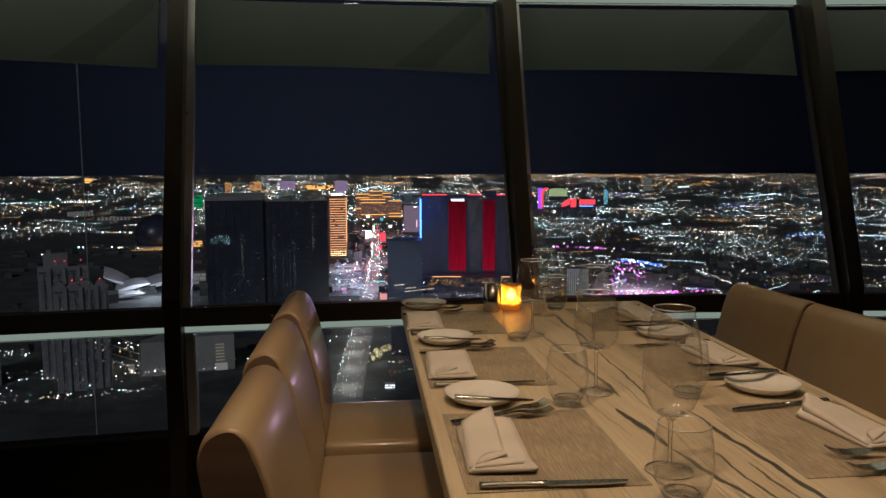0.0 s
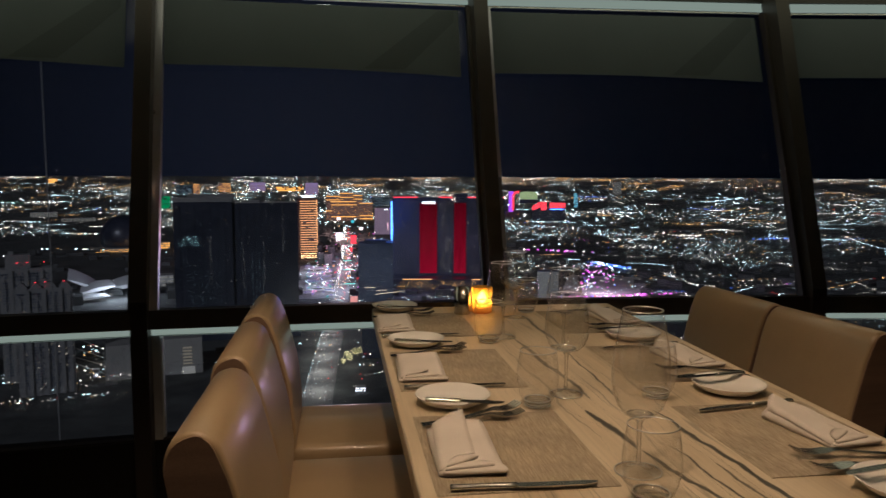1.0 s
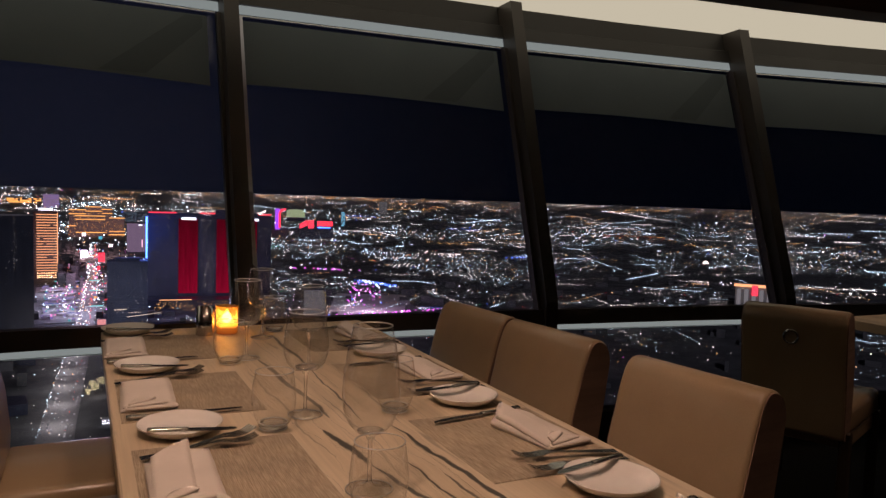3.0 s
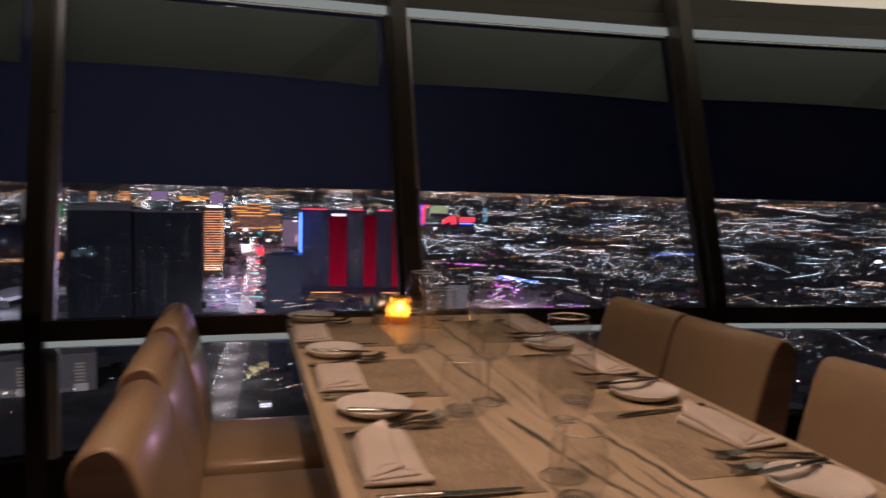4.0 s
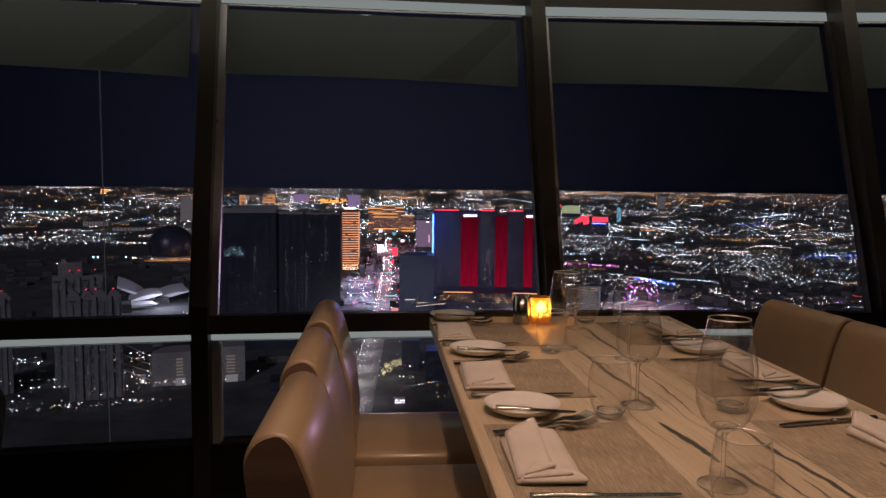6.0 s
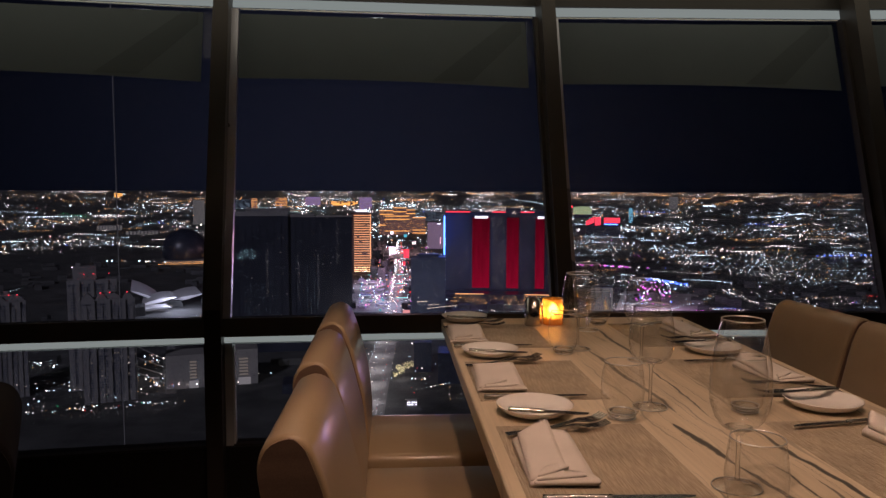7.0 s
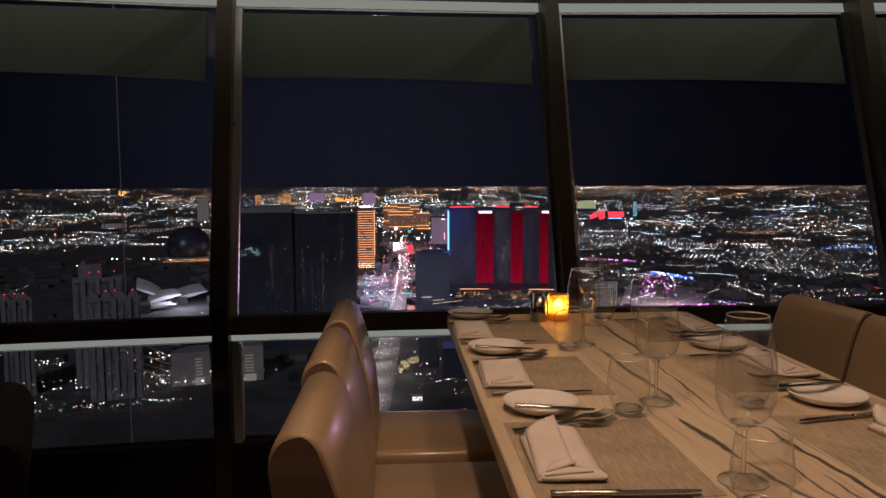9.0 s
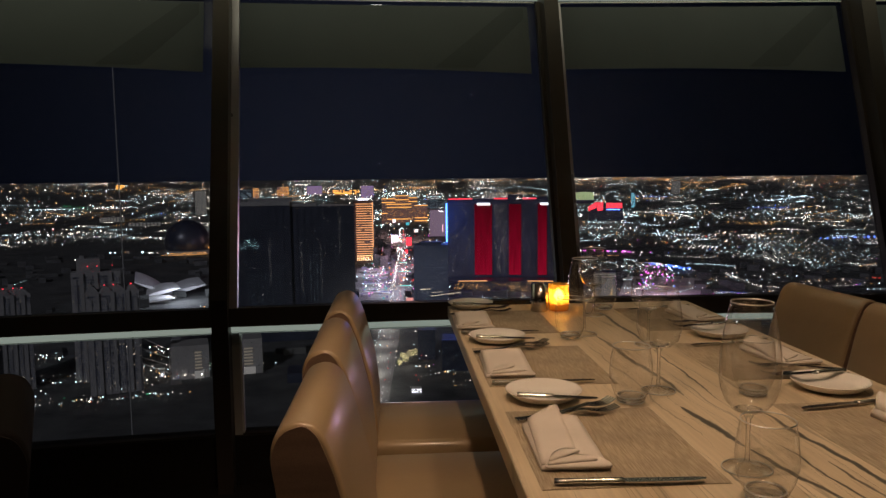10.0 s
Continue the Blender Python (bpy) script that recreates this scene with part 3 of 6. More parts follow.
for k in range(K0, K1):
    a0, a1 = k * STEP + 0.115, (k + 1) * STEP - 0.115
    s = math.degrees(0.030 / 15.9)
    win = new(f"window_{k - K0 + 1}")
    tagged(win, "tall outward-leaning window in a pale aluminium frame", "window", "ring of windows", "structure")
    bm = bmesh.new()
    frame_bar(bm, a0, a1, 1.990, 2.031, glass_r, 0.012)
    part("window_head", bm, STRIP, win, "pale frame strip over the pane, its lit tone as glow")
    # right jamb in bronze: the dark of its unlit side put into colour
    for e0, e1 in ((a0, a0 + s), (a1 - 0.5 * s, a1)):
        bm = bmesh.new()
        frame_bar(bm, e0, e1, 0.705, 1.974, glass_r, 0.05)
        part("window_jamb", bm, ALU_DIM if e0 == a0 else BRONZE, win)
    bm = bmesh.new()
    frame_bar(bm, a0 + s, a1 - 0.5 * s, 1.978, 1.984, glass_r, 0.014)
    part("window_bead", bm, ALU, win)
    bm = bmesh.new()
    ring_solid(bm, [(glass_r(0.705) - 0.012, 0.705), (glass_r(0.705) - 0.004, 0.705), (glass_r(1.96) - 0.004, 1.96), (glass_r(1.96) - 0.012, 1.96)], a0 + s, a1 - 0.5 * s, 1)
    part("pane", bm, WINDOW, win)
    bm = bmesh.new()
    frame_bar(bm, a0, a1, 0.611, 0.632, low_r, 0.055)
    part("low_window_head", bm, STRIP, win, "pale frame strip under the rail, its lit tone as glow")
    # bronze again paints the shade of the right jamb
    for e0, e1 in ((a0, a0 + s), (a1 - 0.5 * s, a1)):
        bm = bmesh.new()
        frame_bar(bm, e0, e1, 0.200, 0.607, low_r, 0.05)
        part("low_window_jamb", bm, ALU_LIT if e0 == a0 else BRONZE, win)
    bm = bmesh.new()
    frame_bar(bm, a0 + s, a1 - 0.5 * s, 0.598, 0.606, low_r, 0.02)
    part("low_window_bead", bm, ALU, win)
    bm = bmesh.new()
    ring_solid(bm, [(15.545, 0.200), (15.553, 0.200), (15.553, 0.597), (15.545, 0.597)], a0 + s, a1 - 0.5 * s, 1)
    part("low_pane", bm, WINDOW, win)
    bm = bmesh.new()
    ring_solid(bm, [(15.512, 0.199), (15.544, 0.199), (15.544, 0.204), (15.512, 0.204)], a0 + s, a1 - 0.5 * s, 1)
    part("low_window_sill", bm, BRONZE, win)
    # pale strip added for the bright line on the jamb's edge
    bm = bmesh.new()
    frame_bar(bm, a0 + s * 1.02, a0 + s * 1.24, 0.206, 0.596, low_r, 0.045)
    part("glazing_bead", bm, ALU, win, "thin pale strip along the jamb edge")

# screen blinds, a hand's width deep, added for the grey band atop each window
for k in range(K0, K1):
    a0, a1 = k * STEP + 0.23, (k + 1) * STEP - 0.31
    bl = new("roller_blind")
    tagged(bl, "grey screen fabric blind, added for the grey band over the pane", "roller blind", "window blinds")
    bm = bmesh.new()
    cols = []
    for i in range(15):
        u = i / 14
        zb = 1.665 + 0.012 * math.sin(math.pi * u) - 0.02 * u
        col = []
        for off in (0.030, 0.032):
            col += [bm.verts.new(ring(glass_r(z) - off, a0 + (a1 - a0) * u, z)) for z in (zb, 1.955)]
        cols.append(col)
    for a, b in zip(cols, cols[1:]):
        bm.faces.new((a[0], b[0], b[1], a[1]))
        bm.faces.new((a[2], a[3], b[3], b[2]))
        bm.faces.new((a[0], a[2], b[2], b[0]))
        bm.faces.new((a[1], b[1], b[3], a[3]))
    bmesh.ops.recalc_face_normals(bm, faces=bm.faces)
    part("fabric", bm, SHADE, bl)
    # darker diagonal band near the right end
    bm = bmesh.new()
    q = [(0.66, 1.672), (0.80, 1.672), (0.985, 1.90), (0.985, 1.95), (0.93, 1.95)]
    prism(bm, q, lambda p: ring(glass_r(p[1]) - 0.0327, a0 + (a1 - a0) * p[0], p[1]), lambda p: ring(glass_r(p[1]) - 0.0322, a0 + (a1 - a0) * p[0], p[1]))
    part("fabric_gusset", bm, SHADE_DARK, bl, "darker diagonal band")

# ---- the city ----
EYE_Z = 1.21
R_FLAT, R_END = 3500.0, 4900.0
T_FLAT, T_END = (EYE_Z - GROUND) / R_FLAT, 0.0052


def ground_z(r):
    """The valley floor: flat, then bent up towards eye level to fit the camera's view."""
    if r <= R_FLAT:
        return GROUND
    return EYE_Z - r * (T_FLAT + (r - R_FLAT) / (R_END - R_FLAT) * (T_END - T_FLAT))


def polar(az, r, z):
    return Vector((r * math.sin(radians(az)), r * math.cos(radians(az)), z))


def on_ground(az, dep, lift=0.0):
    t = math.tan(radians(dep))
    r = (EYE_Z - GROUND) / t if t >= T_FLAT else R_FLAT + (T_FLAT - t) / (T_FLAT - T_END) * (R_END - R_FLAT)
    return polar(az, r, ground_z(r) + lift), r


bm = bmesh.new()
radii = [20, 300, 700, 1200, 1800, 2500, 3200, 3500, 3700, 3900, 4100, 4300, 4500, 4700, 4850, 4900]
rows = [[bm.verts.new(polar(i * 5, r, ground_z(r))) for i in range(72)] for r in radii]
for a, b in zip(rows, rows[1:]):
    for i in range(72):
        bm.faces.new((a[i], a[(i + 1) % 72], b[(i + 1) % 72], b[i]))
bm.faces.new(rows[0][::-1])
bmesh.ops.recalc_face_normals(bm, faces=bm.faces)
tagged(part("ground", bm, DIRT), "dark desert valley floor of the city at night", "ground", kind="structure")


def strip(name, pts, width, label, material=None):
    bm = bmesh.new()
    prev = None
    for i, (x, y) in enumerate(pts):
        a, b = Vector(pts[max(0, i - 1)]), Vector(pts[min(len(pts) - 1, i + 1)])
        t = (b - a).normalized()
        nrm = Vector((-t.y, t.x)) * width / 2
        cur = [bm.verts.new((x + s * nrm.x, y + s * nrm.y, GROUND + h)) for s, h in ((1, 0.6), (-1, 0.6), (-1, 0.05), (1, 0.05))]
        if prev:
            for j in range(4):
                bm.faces.new((prev[j], cur[j], cur[(j + 1) % 4], prev[(j + 1) % 4]))
        prev = cur
    bmesh.ops.recalc_face_normals(bm, faces=bm.faces)
    return tagged(part(name, bm, material or ASPHALT), label, "road", kind="structure")


BOULEVARD = [(-34, 500), (-25, 837), (-14, 1096), (-1, 1438), (18, 2229), (36, 3378)]
FREEWAY = [(620, 2330), (653, 2395), (928, 2455), (1346, 2871), (1700, 3000)]
SIDE_STREET = [(-268, 900), (-284, 950), (-323, 1073), (-352, 1200), (-366, 1290)]
AVENUE = [(-420, 1290), (-60, 1330), (360, 1330), (900, 1500), (1800, 1700)]
strip("road", BOULEVARD, 34, "wide asphalt boulevard full of car lights", PALE_ASPHALT)
strip("road", FREEWAY, 40, "raised asphalt freeway across the valley")
strip("road", AVENUE, 26, "asphalt avenue crossing the boulevard")

# thousands of lamps: streets, car parks and houses too many to count
rng = random.Random(7)
lights = [[] for _ in LIGHTS]


strip("side_street", SIDE_STREET, 13, "side street lit by lamps at night", PALE_ASPHALT)
# a car park beside it: pale aisle lines and a small white kiosk
for (xa, ya), (xb, yb) in (((-395, 1169), (-324, 1075)), ((-385, 1110), (-311, 1030)), ((-372, 1058), (-300, 990)), ((-352, 1016), (-290, 950))):
    strip("parking_aisle", [(xa, ya), (xb, yb)], 2.4, "pale concrete aisle kerb of a car park", CONCRETE)


def put_light(kind, p, r, span):
    lights[kind].append((p, r * span * 1.0 / 1306.0))


def pick(weights):
    x = rng.random() * sum(weights)
    for i, w in enumerate(weights):
        x -= w
        if x <= 0:
            return i
    return 0


count = 0
while count < 17500:
    az = rng.uniform(-44, 66)
    dep = 0.36 + rng.random() ** 1.45 * 11.5
    v = 0.9 * noise.noise(Vector((az * 0.09, dep * 1.1, 2.0))) + 0.7 * noise.noise(Vector((az * 0.34, dep * 3.2, 5.0)))
    near = max(0.0, (dep - 5.0) / 6.5)
    keep = 0.40 + 1.25 * v - 0.22 * near
    if az < -2 and dep > 4.6:
        keep -= 0.42
    if az < -12 and dep > 4.4:
        keep -= 0.1
    if dep < 1.6:
        keep += 0.15
    if -20 < az < 5 and dep < 4.2:
        keep += 0.08
    if az < -13:
        keep -= 0.14 if az > -17 else 0.30
    if dep > 6.3:
        keep -= 0.15
    if az > 18:
        keep -= 0.07 if az < 24 else 0.13
        keep -= 0.14 if dep > 4.8 else 0.0
    if az < -8 and 4.7 < dep < 7.6:
        keep -= 0.45
    if az > 8 and dep < 1.6:
        keep -= 0.06
    if rng.random() > keep:
        continue
    p, r = on_ground(az, dep, rng.uniform(4, 12))
    # most lamps stand along the grid of streets
    snap = rng.random()
    if snap < 0.5:
        gx, gy = p.x + rng.uniform(-4, 4), round(p.y / 75) * 75 + rng.uniform(-5, 5)
    elif snap < 0.68:
        gx, gy = round(p.x / 130) * 130 + rng.uniform(-4, 4), p.y
    else:
        gx, gy = p.x, p.y
    r = math.hypot(gx, gy)
    if r > 4860:
        continue
    p = Vector((gx, gy, ground_z(r) + p.z - ground_z(math.hypot(p.x, p.y))))
    if dep < 1.3:
        kind = pick([3, 1.2, 2.0 if -8 < az < 20 else 4.5, 0.15, 0.0, 0.03, 0.03, 0.0])
    elif az < 5:
        kind = pick([6, 4.5, 2.0, 0.16, 0.07, 0.07, 0.07, 0.2])
    else:
        kind = pick([5, 6.0, 2.4, 0.10, 0.10, 0.10, 0.04, 1.9])
    size = 0.30 + 0.66 * rng.random() ** 2.4 + (0.55 if rng.random() < 0.035 else 0)
    if dep < 2.4:
        size *= 0.62 if dep < 1.2 else 0.83
    if az > 7:
        size *= 0.93 if dep > 1.6 else 0.84
    if -4 < az < 24 and dep > 1.4:
        size *= 1.1
    put_light(kind, p, r, size * (0.88 if dep > 4 else 1.0))
    count += 1
    # short rows of lamps along a street
    if rng.random() < 0.055:
        t = rng.choice((0.15, 0.15, 1.2, -0.5)) + rng.uniform(-0.1, 0.1)
        gap = rng.uniform(14, 26)
        for i in range(1, rng.randint(4, 12)):
            q = p + Vector((math.cos(t), math.sin(t), 0)) * gap * i
            rr = math.hypot(q.x, q.y)
            if rr < R_FLAT:
                put_light(kind, q, rr, size * 0.9)


# dotted rows of street lamps
for i in range(950):
    az, dep = rng.uniform(-44, 64), 0.5 + rng.random() ** 1.3 * 9.0
    if az < -1 and dep > 4.3 and rng.random() < 0.9:
        continue
    if noise.noise(Vector((az * 0.12, dep * 0.6, 4.0))) < rng.uniform(-0.5, 0.25):
        continue
    kind = pick([5, 4.5, 2.4, 0.1, 0.1, 0.1, 0.1, 0.2]) if dep > 1.5 else pick([3, 1.5, 5, 0, 0, 0, 0, 0])
    tilt, gap, span = rng.choice((0.0, 0.0, 0.02, 0.06, -0.05, 0.35, -0.3)), rng.uniform(0.05, 0.17), rng.uniform(0.34, 0.68)
    for j in range(rng.randint(8, 30)):
        d = dep + tilt * j * gap * (0.3 + dep * 0.1) + rng.uniform(-0.02, 0.02)
        if d > 0.42:
            p, r = on_ground(az + j * gap + rng.uniform(-0.02, 0.02), d, 7)
            put_light(kind, p, r, span * rng.uniform(0.75, 1.2))
# car parks: small regular fields of lamps
for i in range(60):
    az, dep = rng.uniform(-16, 60), 2.2 + rng.random() ** 1.2 * 6.5
    if az < 13 and dep > 3.6:
        continue
    c, r = on_ground(az, dep, 8)
    kind, span, gx, gy = pick([5, 6, 0.7, 0, 0, 0, 0, 0.6]), rng.uniform(0.42, 0.72), rng.uniform(11, 20), rng.uniform(22, 45)
    for a in range(rng.randint(5, 13)):
        for b in range(rng.randint(2, 4)):
            q = Vector((c.x + gx * a + rng.uniform(-1.5, 1.5), c.y + gy * b, c.z))
            put_light(kind, q, r, span * rng.uniform(0.8, 1.1))
# the brightest lamps
for i in range(300):
    az, dep = rng.uniform(-44, 64), 0.8 + rng.random() ** 1.2 * 9.0
    if az < -2 and dep > 4.6 and rng.random() < 0.8:
        continue
    p, r = on_ground(az, dep, 10)
    put_light(8 + pick([5, 5, 1.6]), p, r, rng.uniform(0.6, 1.15))

for i in range(2300):
    az, dep = rng.uniform(-34, 58), rng.uniform(9.5, 19)
    if noise.noise(Vector((az * 0.3, dep * 0.6, 9.0))) + (0.12 if (az < -12 and dep < 15.5) or az > 24 else -0.05) < rng.uniform(0.0, 0.35):
        continue
    if dep > 15.8 and az < -3:
        continue
    p, r = on_ground(az, dep, rng.uniform(3, 9))
    put_light(pick([5, 4, 3, 0.3, 0.3, 0.1, 0.1, 0.2]), p, r, 0.35 + 0.75 * rng.random() ** 1.5)


def along(pts, gap, kinds, span, spread, lift=6.0):
    for (x0, y0), (x1, y1) in zip(pts, pts[1:]):
        d = math.hypot(x1 - x0, y1 - y0)
        n = int(d / gap)
        for i in range(n):
            u = (i + rng.random()) / n
            x, y = x0 + (x1 - x0) * u + rng.uniform(-spread, spread), y0 + (y1 - y0) * u
            put_light(pick(kinds), Vector((x, y, GROUND + lift)), math.hypot(x, y), span * rng.uniform(0.6, 1.25))


along([(x - 8, y) for x, y in BOULEVARD[3:]], 7, [7, 4, 1, 0, 0, 0, 0.4, 0], 0.6, 4, 3)
along([(x + 8, y) for x, y in BOULEVARD[3:]], 11, [1, 0, 1, 6, 0, 0, 0, 0], 0.5, 3, 3)
along([(x + 30, y) for x, y in BOULEVARD[3:5]], 14, [3, 1, 2, 4, 0.2, 0, 1.0, 1], 0.6, 12, 12)
along([(x - 36, y) for x, y in BOULEVARD[3:5]], 24, [4, 3, 3, 0.6, 0, 0.4, 1.0, 0.4], 0.5, 16, 10)
along([(-30, 1480), (-55, 1900)], 16, [5, 5, 1, 0.4, 0.1, 1.6, 0.3, 1.0], 0.6, 26, 8)
along([(60, 1600), (100, 3000)], 9, [3, 2, 4, 1.6, 0, 1.5, 2, 1.0], 0.65, 40, 10)
along([(-60, 2050), (-40, 3000)], 8, [3, 2, 5, 1.2, 0, 0.6, 2, 0.6], 0.6, 45, 14)
along(FREEWAY, 24, [2, 2, 2, 0.4, 0, 0, 0, 0], 0.8, 12, 12)
along(AVENUE, 22, [3, 3, 2, 1, 0.2, 0.4, 0.6, 0.2], 0.8, 10, 5)
along([(470, 1400), (560, 1390), (640, 1420)], 2.2, [1, 0, 0, 0.3, 0, 0.4, 7, 0], 1.5, 60, 8)
along([(540, 1480), (690, 1900)], 6, [1, 1, 0, 0.2, 0, 1, 4, 0], 1.4, 40, 10)
along([(690, 1950), (740, 1800)], 1.8, [0.2, 0.5, 0, 0, 0, 6, 0, 0.4], 1.5, 14, 8)
along([(600, 2300), (760, 2200)], 7, [1, 0, 0, 0.3, 0, 0.2, 3, 0], 1.4, 30, 8)
along([(1500, 2500), (1720, 2520)], 16, [0.4, 0.6, 0, 0, 0, 4, 0, 0], 1.5, 10, 15)
along([(1230, 1330), (1460, 1280)], 12, [0.5, 0, 5, 0.6, 0, 0, 0, 0], 1.1, 40, 8)
along([(-780, 2600), (-620, 2580)], 5, [0.6, 0, 5, 0, 0, 0, 0, 0], 1.15, 14, 6)
along([(-640, 2420), (-900, 2480)], 14, [3, 3, 1, 0, 0, 0, 0, 0], 1.1, 60, 8)
along([(-1100, 3100), (-700, 3000)], 10, [4, 3, 1, 0.2, 0, 0, 0, 0.4], 1.0, 60, 8)
along([(-420, 900), (-180, 930)], 8, [4, 4, 1, 0, 0, 0, 0, 0], 1.0, 8, 6)
along([(-430, 1010), (-300, 1080)], 5, [4, 4, 2, 0.2, 0, 0, 0, 0.2], 1.0, 70, 8)
along([(-430, 800), (-250, 850)], 2.6, [5, 5, 2, 0.2, 0.3, 0.1, 0, 0.3], 0.8, 40, 6)
along([(-560, 1000), (-440, 1060)], 3.0, [5, 5, 2, 0.2, 0.3, 0.1, 0, 0.3], 0.75, 50, 7)
along([(-330, 1090), (-250, 900)], 3.0, [5, 4, 2, 0.2, 0.5, 0.1, 0, 0.3], 0.6, 25, 7)
along([(24, 873), (40, 882), (75, 905)], 5, [5, 1, 1, 0, 0, 0, 0, 0], 0.9, 1, 8)
along([(24, 926), (42, 924)], 4, [5, 1, 1, 0, 0, 0, 0, 0], 0.9, 1, 8)
for az in (-25.4, -25.1, -23.2, -22.4, -21.3):
    p, r = on_ground(az, 18.8, 8)
    put_light(3, p, r, 1.6)
along([(-400, 700), (-250, 820)], 60, [0, 0, 0, 1, 0, 0, 0, 0], 0.9, 8, 20)

for off, gap, kinds in ((-17, 60, [3, 5, 1, 0, 0, 0, 0, 0.5]), (-9, 30, [6, 4, 0, 0, 0, 0, 0, 0]), (-5, 42, [6, 4, 1, 0, 0, 0, 0, 0]), (3, 60, [2, 0, 6, 0, 0, 0, 0, 0]), (9, 34, [0.5, 0, 1, 6, 0, 0, 0, 0]), (18, 60, [4, 2, 4, 0, 0.4, 0, 0, 0])):
    along([(x + off, y) for x, y in BOULEVARD[:5]], gap, kinds, 0.6, 1.0, 3)
along([(-42, 800), (-36, 960), (-24, 1180)], 7, [3, 6, 0, 0, 0, 0, 0, 0], 0.5, 1.0, 4)
along([(-62, 820), (-40, 1250)], 22, [4, 3, 2, 0, 0, 0, 0, 0], 0.8, 25, 5)
along([(22, 820), (40, 1180)], 16, [5, 2, 3, 0.2, 0.5, 0, 0, 0], 0.7, 16, 6)
along([(60, 880), (140, 910)], 7, [6, 1, 2, 0, 0, 0, 0, 0], 0.75, 3, 8)
along([(62, 850), (130, 860)], 7, [6, 1, 2, 0, 0, 0, 0, 0], 0.75, 3, 8)
along([(-395, 930), (-210, 980)], 2.5, [5, 4, 3, 0.2, 0.2, 0.1, 0, 0.2], 0.8, 90, 6)
me = bpy.data.meshes.new("city_lights")
vv, ff, mi = [], [], []
octo = ((1, 0, 0), (-1, 0, 0), (0, 1, 0), (0, -1, 0), (0, 0, 1), (0, 0, -1))
octf = ((0, 2, 4), (2, 1, 4), (1, 3, 4), (3, 0, 4), (2, 0, 5), (1, 2, 5), (3, 1, 5), (0, 3, 5))
for kind, group in enumerate(lights):
    for p, s in group:
        b = len(vv)
        vv += [(p.x + s * o[0], p.y + s * o[1], p.z + s * o[2]) for o in octo]
        ff += [(b + f[0], b + f[1], b + f[2]) for f in octf]
        mi += [kind] * 8
me.from_pydata(vv, [], ff)
for mm in LIGHTS:
    me.materials.append(mm)
me.polygons.foreach_set("material_index", mi)
tagged(new("city_lights", me), "countless white, amber and coloured city lamps at night", "city lights", kind="stuff")


def face_frame(az, r):
    """Local axes of a facade that faces the tower: centre, along, away."""
    c = polar(az, r, 0)
    away = c.normalized()
    return c, Vector((away.y, -away.x, 0)), away


def slab(bm, az0, az1, r, z0, z1, depth=30.0, out=0.0):
    """An upright block between two bearings, its face to the tower."""
    mid = (az0 + az1) / 2
    c, al, aw = face_frame(mid, r)
    h = r * math.tan(radians((az1 - az0) / 2))
    pts = [c + al * s * h + aw * d for s, d in ((-1, -out), (1, -out), (1, depth), (-1, depth))]
    lo = [bm.verts.new((p.x, p.y, z0)) for p in pts]
    hi = [bm.verts.new((p.x, p.y, z1)) for p in pts]
    bm.faces.new(hi)
    bm.faces.new(lo[::-1])
    for i in range(4):
        bm.faces.new((lo[i], lo[(i + 1) % 4], hi[(i + 1) % 4], hi[i]))


def z_at(dep, r):
    return EYE_Z - r * math.tan(radians(dep))


def windows_on(ob, az0, az1, r, z0, z1, nx, ny, chance, material, w=0.5, h=0.4, seed=1, skip=()):
    """Lit rooms, floodlit bands or dark panes, each a thin box proud of the facade."""
    rg = random.Random(seed)
    bm = bmesh.new()
    for i in range(nx):
        for j in range(ny):
            if rg.random() < chance:
                a = az0 + (az1 - az0) * (i + 0.5) / nx
                if any(q0 < a < q1 for q0, q1 in skip):
                    continue
                da = (az1 - az0) / nx * w / 2
                zc, dz = z0 + (z1 - z0) * (j + 0.5) / ny, (z1 - z0) / ny * h / 2
                mid = (az0 + az1) / 2
                c, al, aw = face_frame(mid, r)
                x0, x1 = (r * math.tan(radians(q - mid)) for q in (a - da, a + da))
                vs = [bm.verts.new(c + al * x + aw * -d + Vector((0, 0, zz))) for d in (0.0005 * r, 0.0012 * r) for x, zz in ((x0, zc - dz), (x1, zc - dz), (x1, zc + dz), (x0, zc + dz))]
                for q in ((4, 5, 6, 7), (0, 1, 5, 4), (1, 2, 6, 5), (2, 3, 7, 6), (3, 0, 4, 7)):
                    bm.faces.new([vs[t] for t in q])
    o = part("lit_windows", bm, material, ob)
    o["kind"] = "stuff"


def tower(name, label, az0, az1, r, top, material, depth=30.0, rooms=None, base=GROUND, category="building", seed=1, crown=True):
    th = empty(name, label, category)
    bm = bmesh.new()
    slab(bm, az0, az1, r, base, top, depth)
    part("facade", bm, material, th)
    if crown:
        bm = bmesh.new()
        q = (az1 - az0) * 0.2
        slab(bm, az0 + q, az1 - q, r + depth * 0.25, top, top + 5, depth * 0.5)
        part("roof_plant", bm, material, th)
    if rooms:
        nx, ny, chance, mm = rooms
        windows_on(th, az0, az1, r, base + 8, top - 4, nx, ny, chance, mm, seed=seed)
    return th


def glowing(th, name, material, az0, az1, r, z0, z1, out=1.2, depth=0.0):
    bm = bmesh.new()
    slab(bm, az0, az1, r, z0, z1, depth, out)
    return part(name, bm, material, th)


# condominium towers: bearings, distance, top, raised middle block and rows of gables
ks = tower("parking_kiosk", "small white lit kiosk at the edge of a car park", -17.75, -17.35, 985, GROUND + 9, ROOFWHITE, 9, None, crown=False)
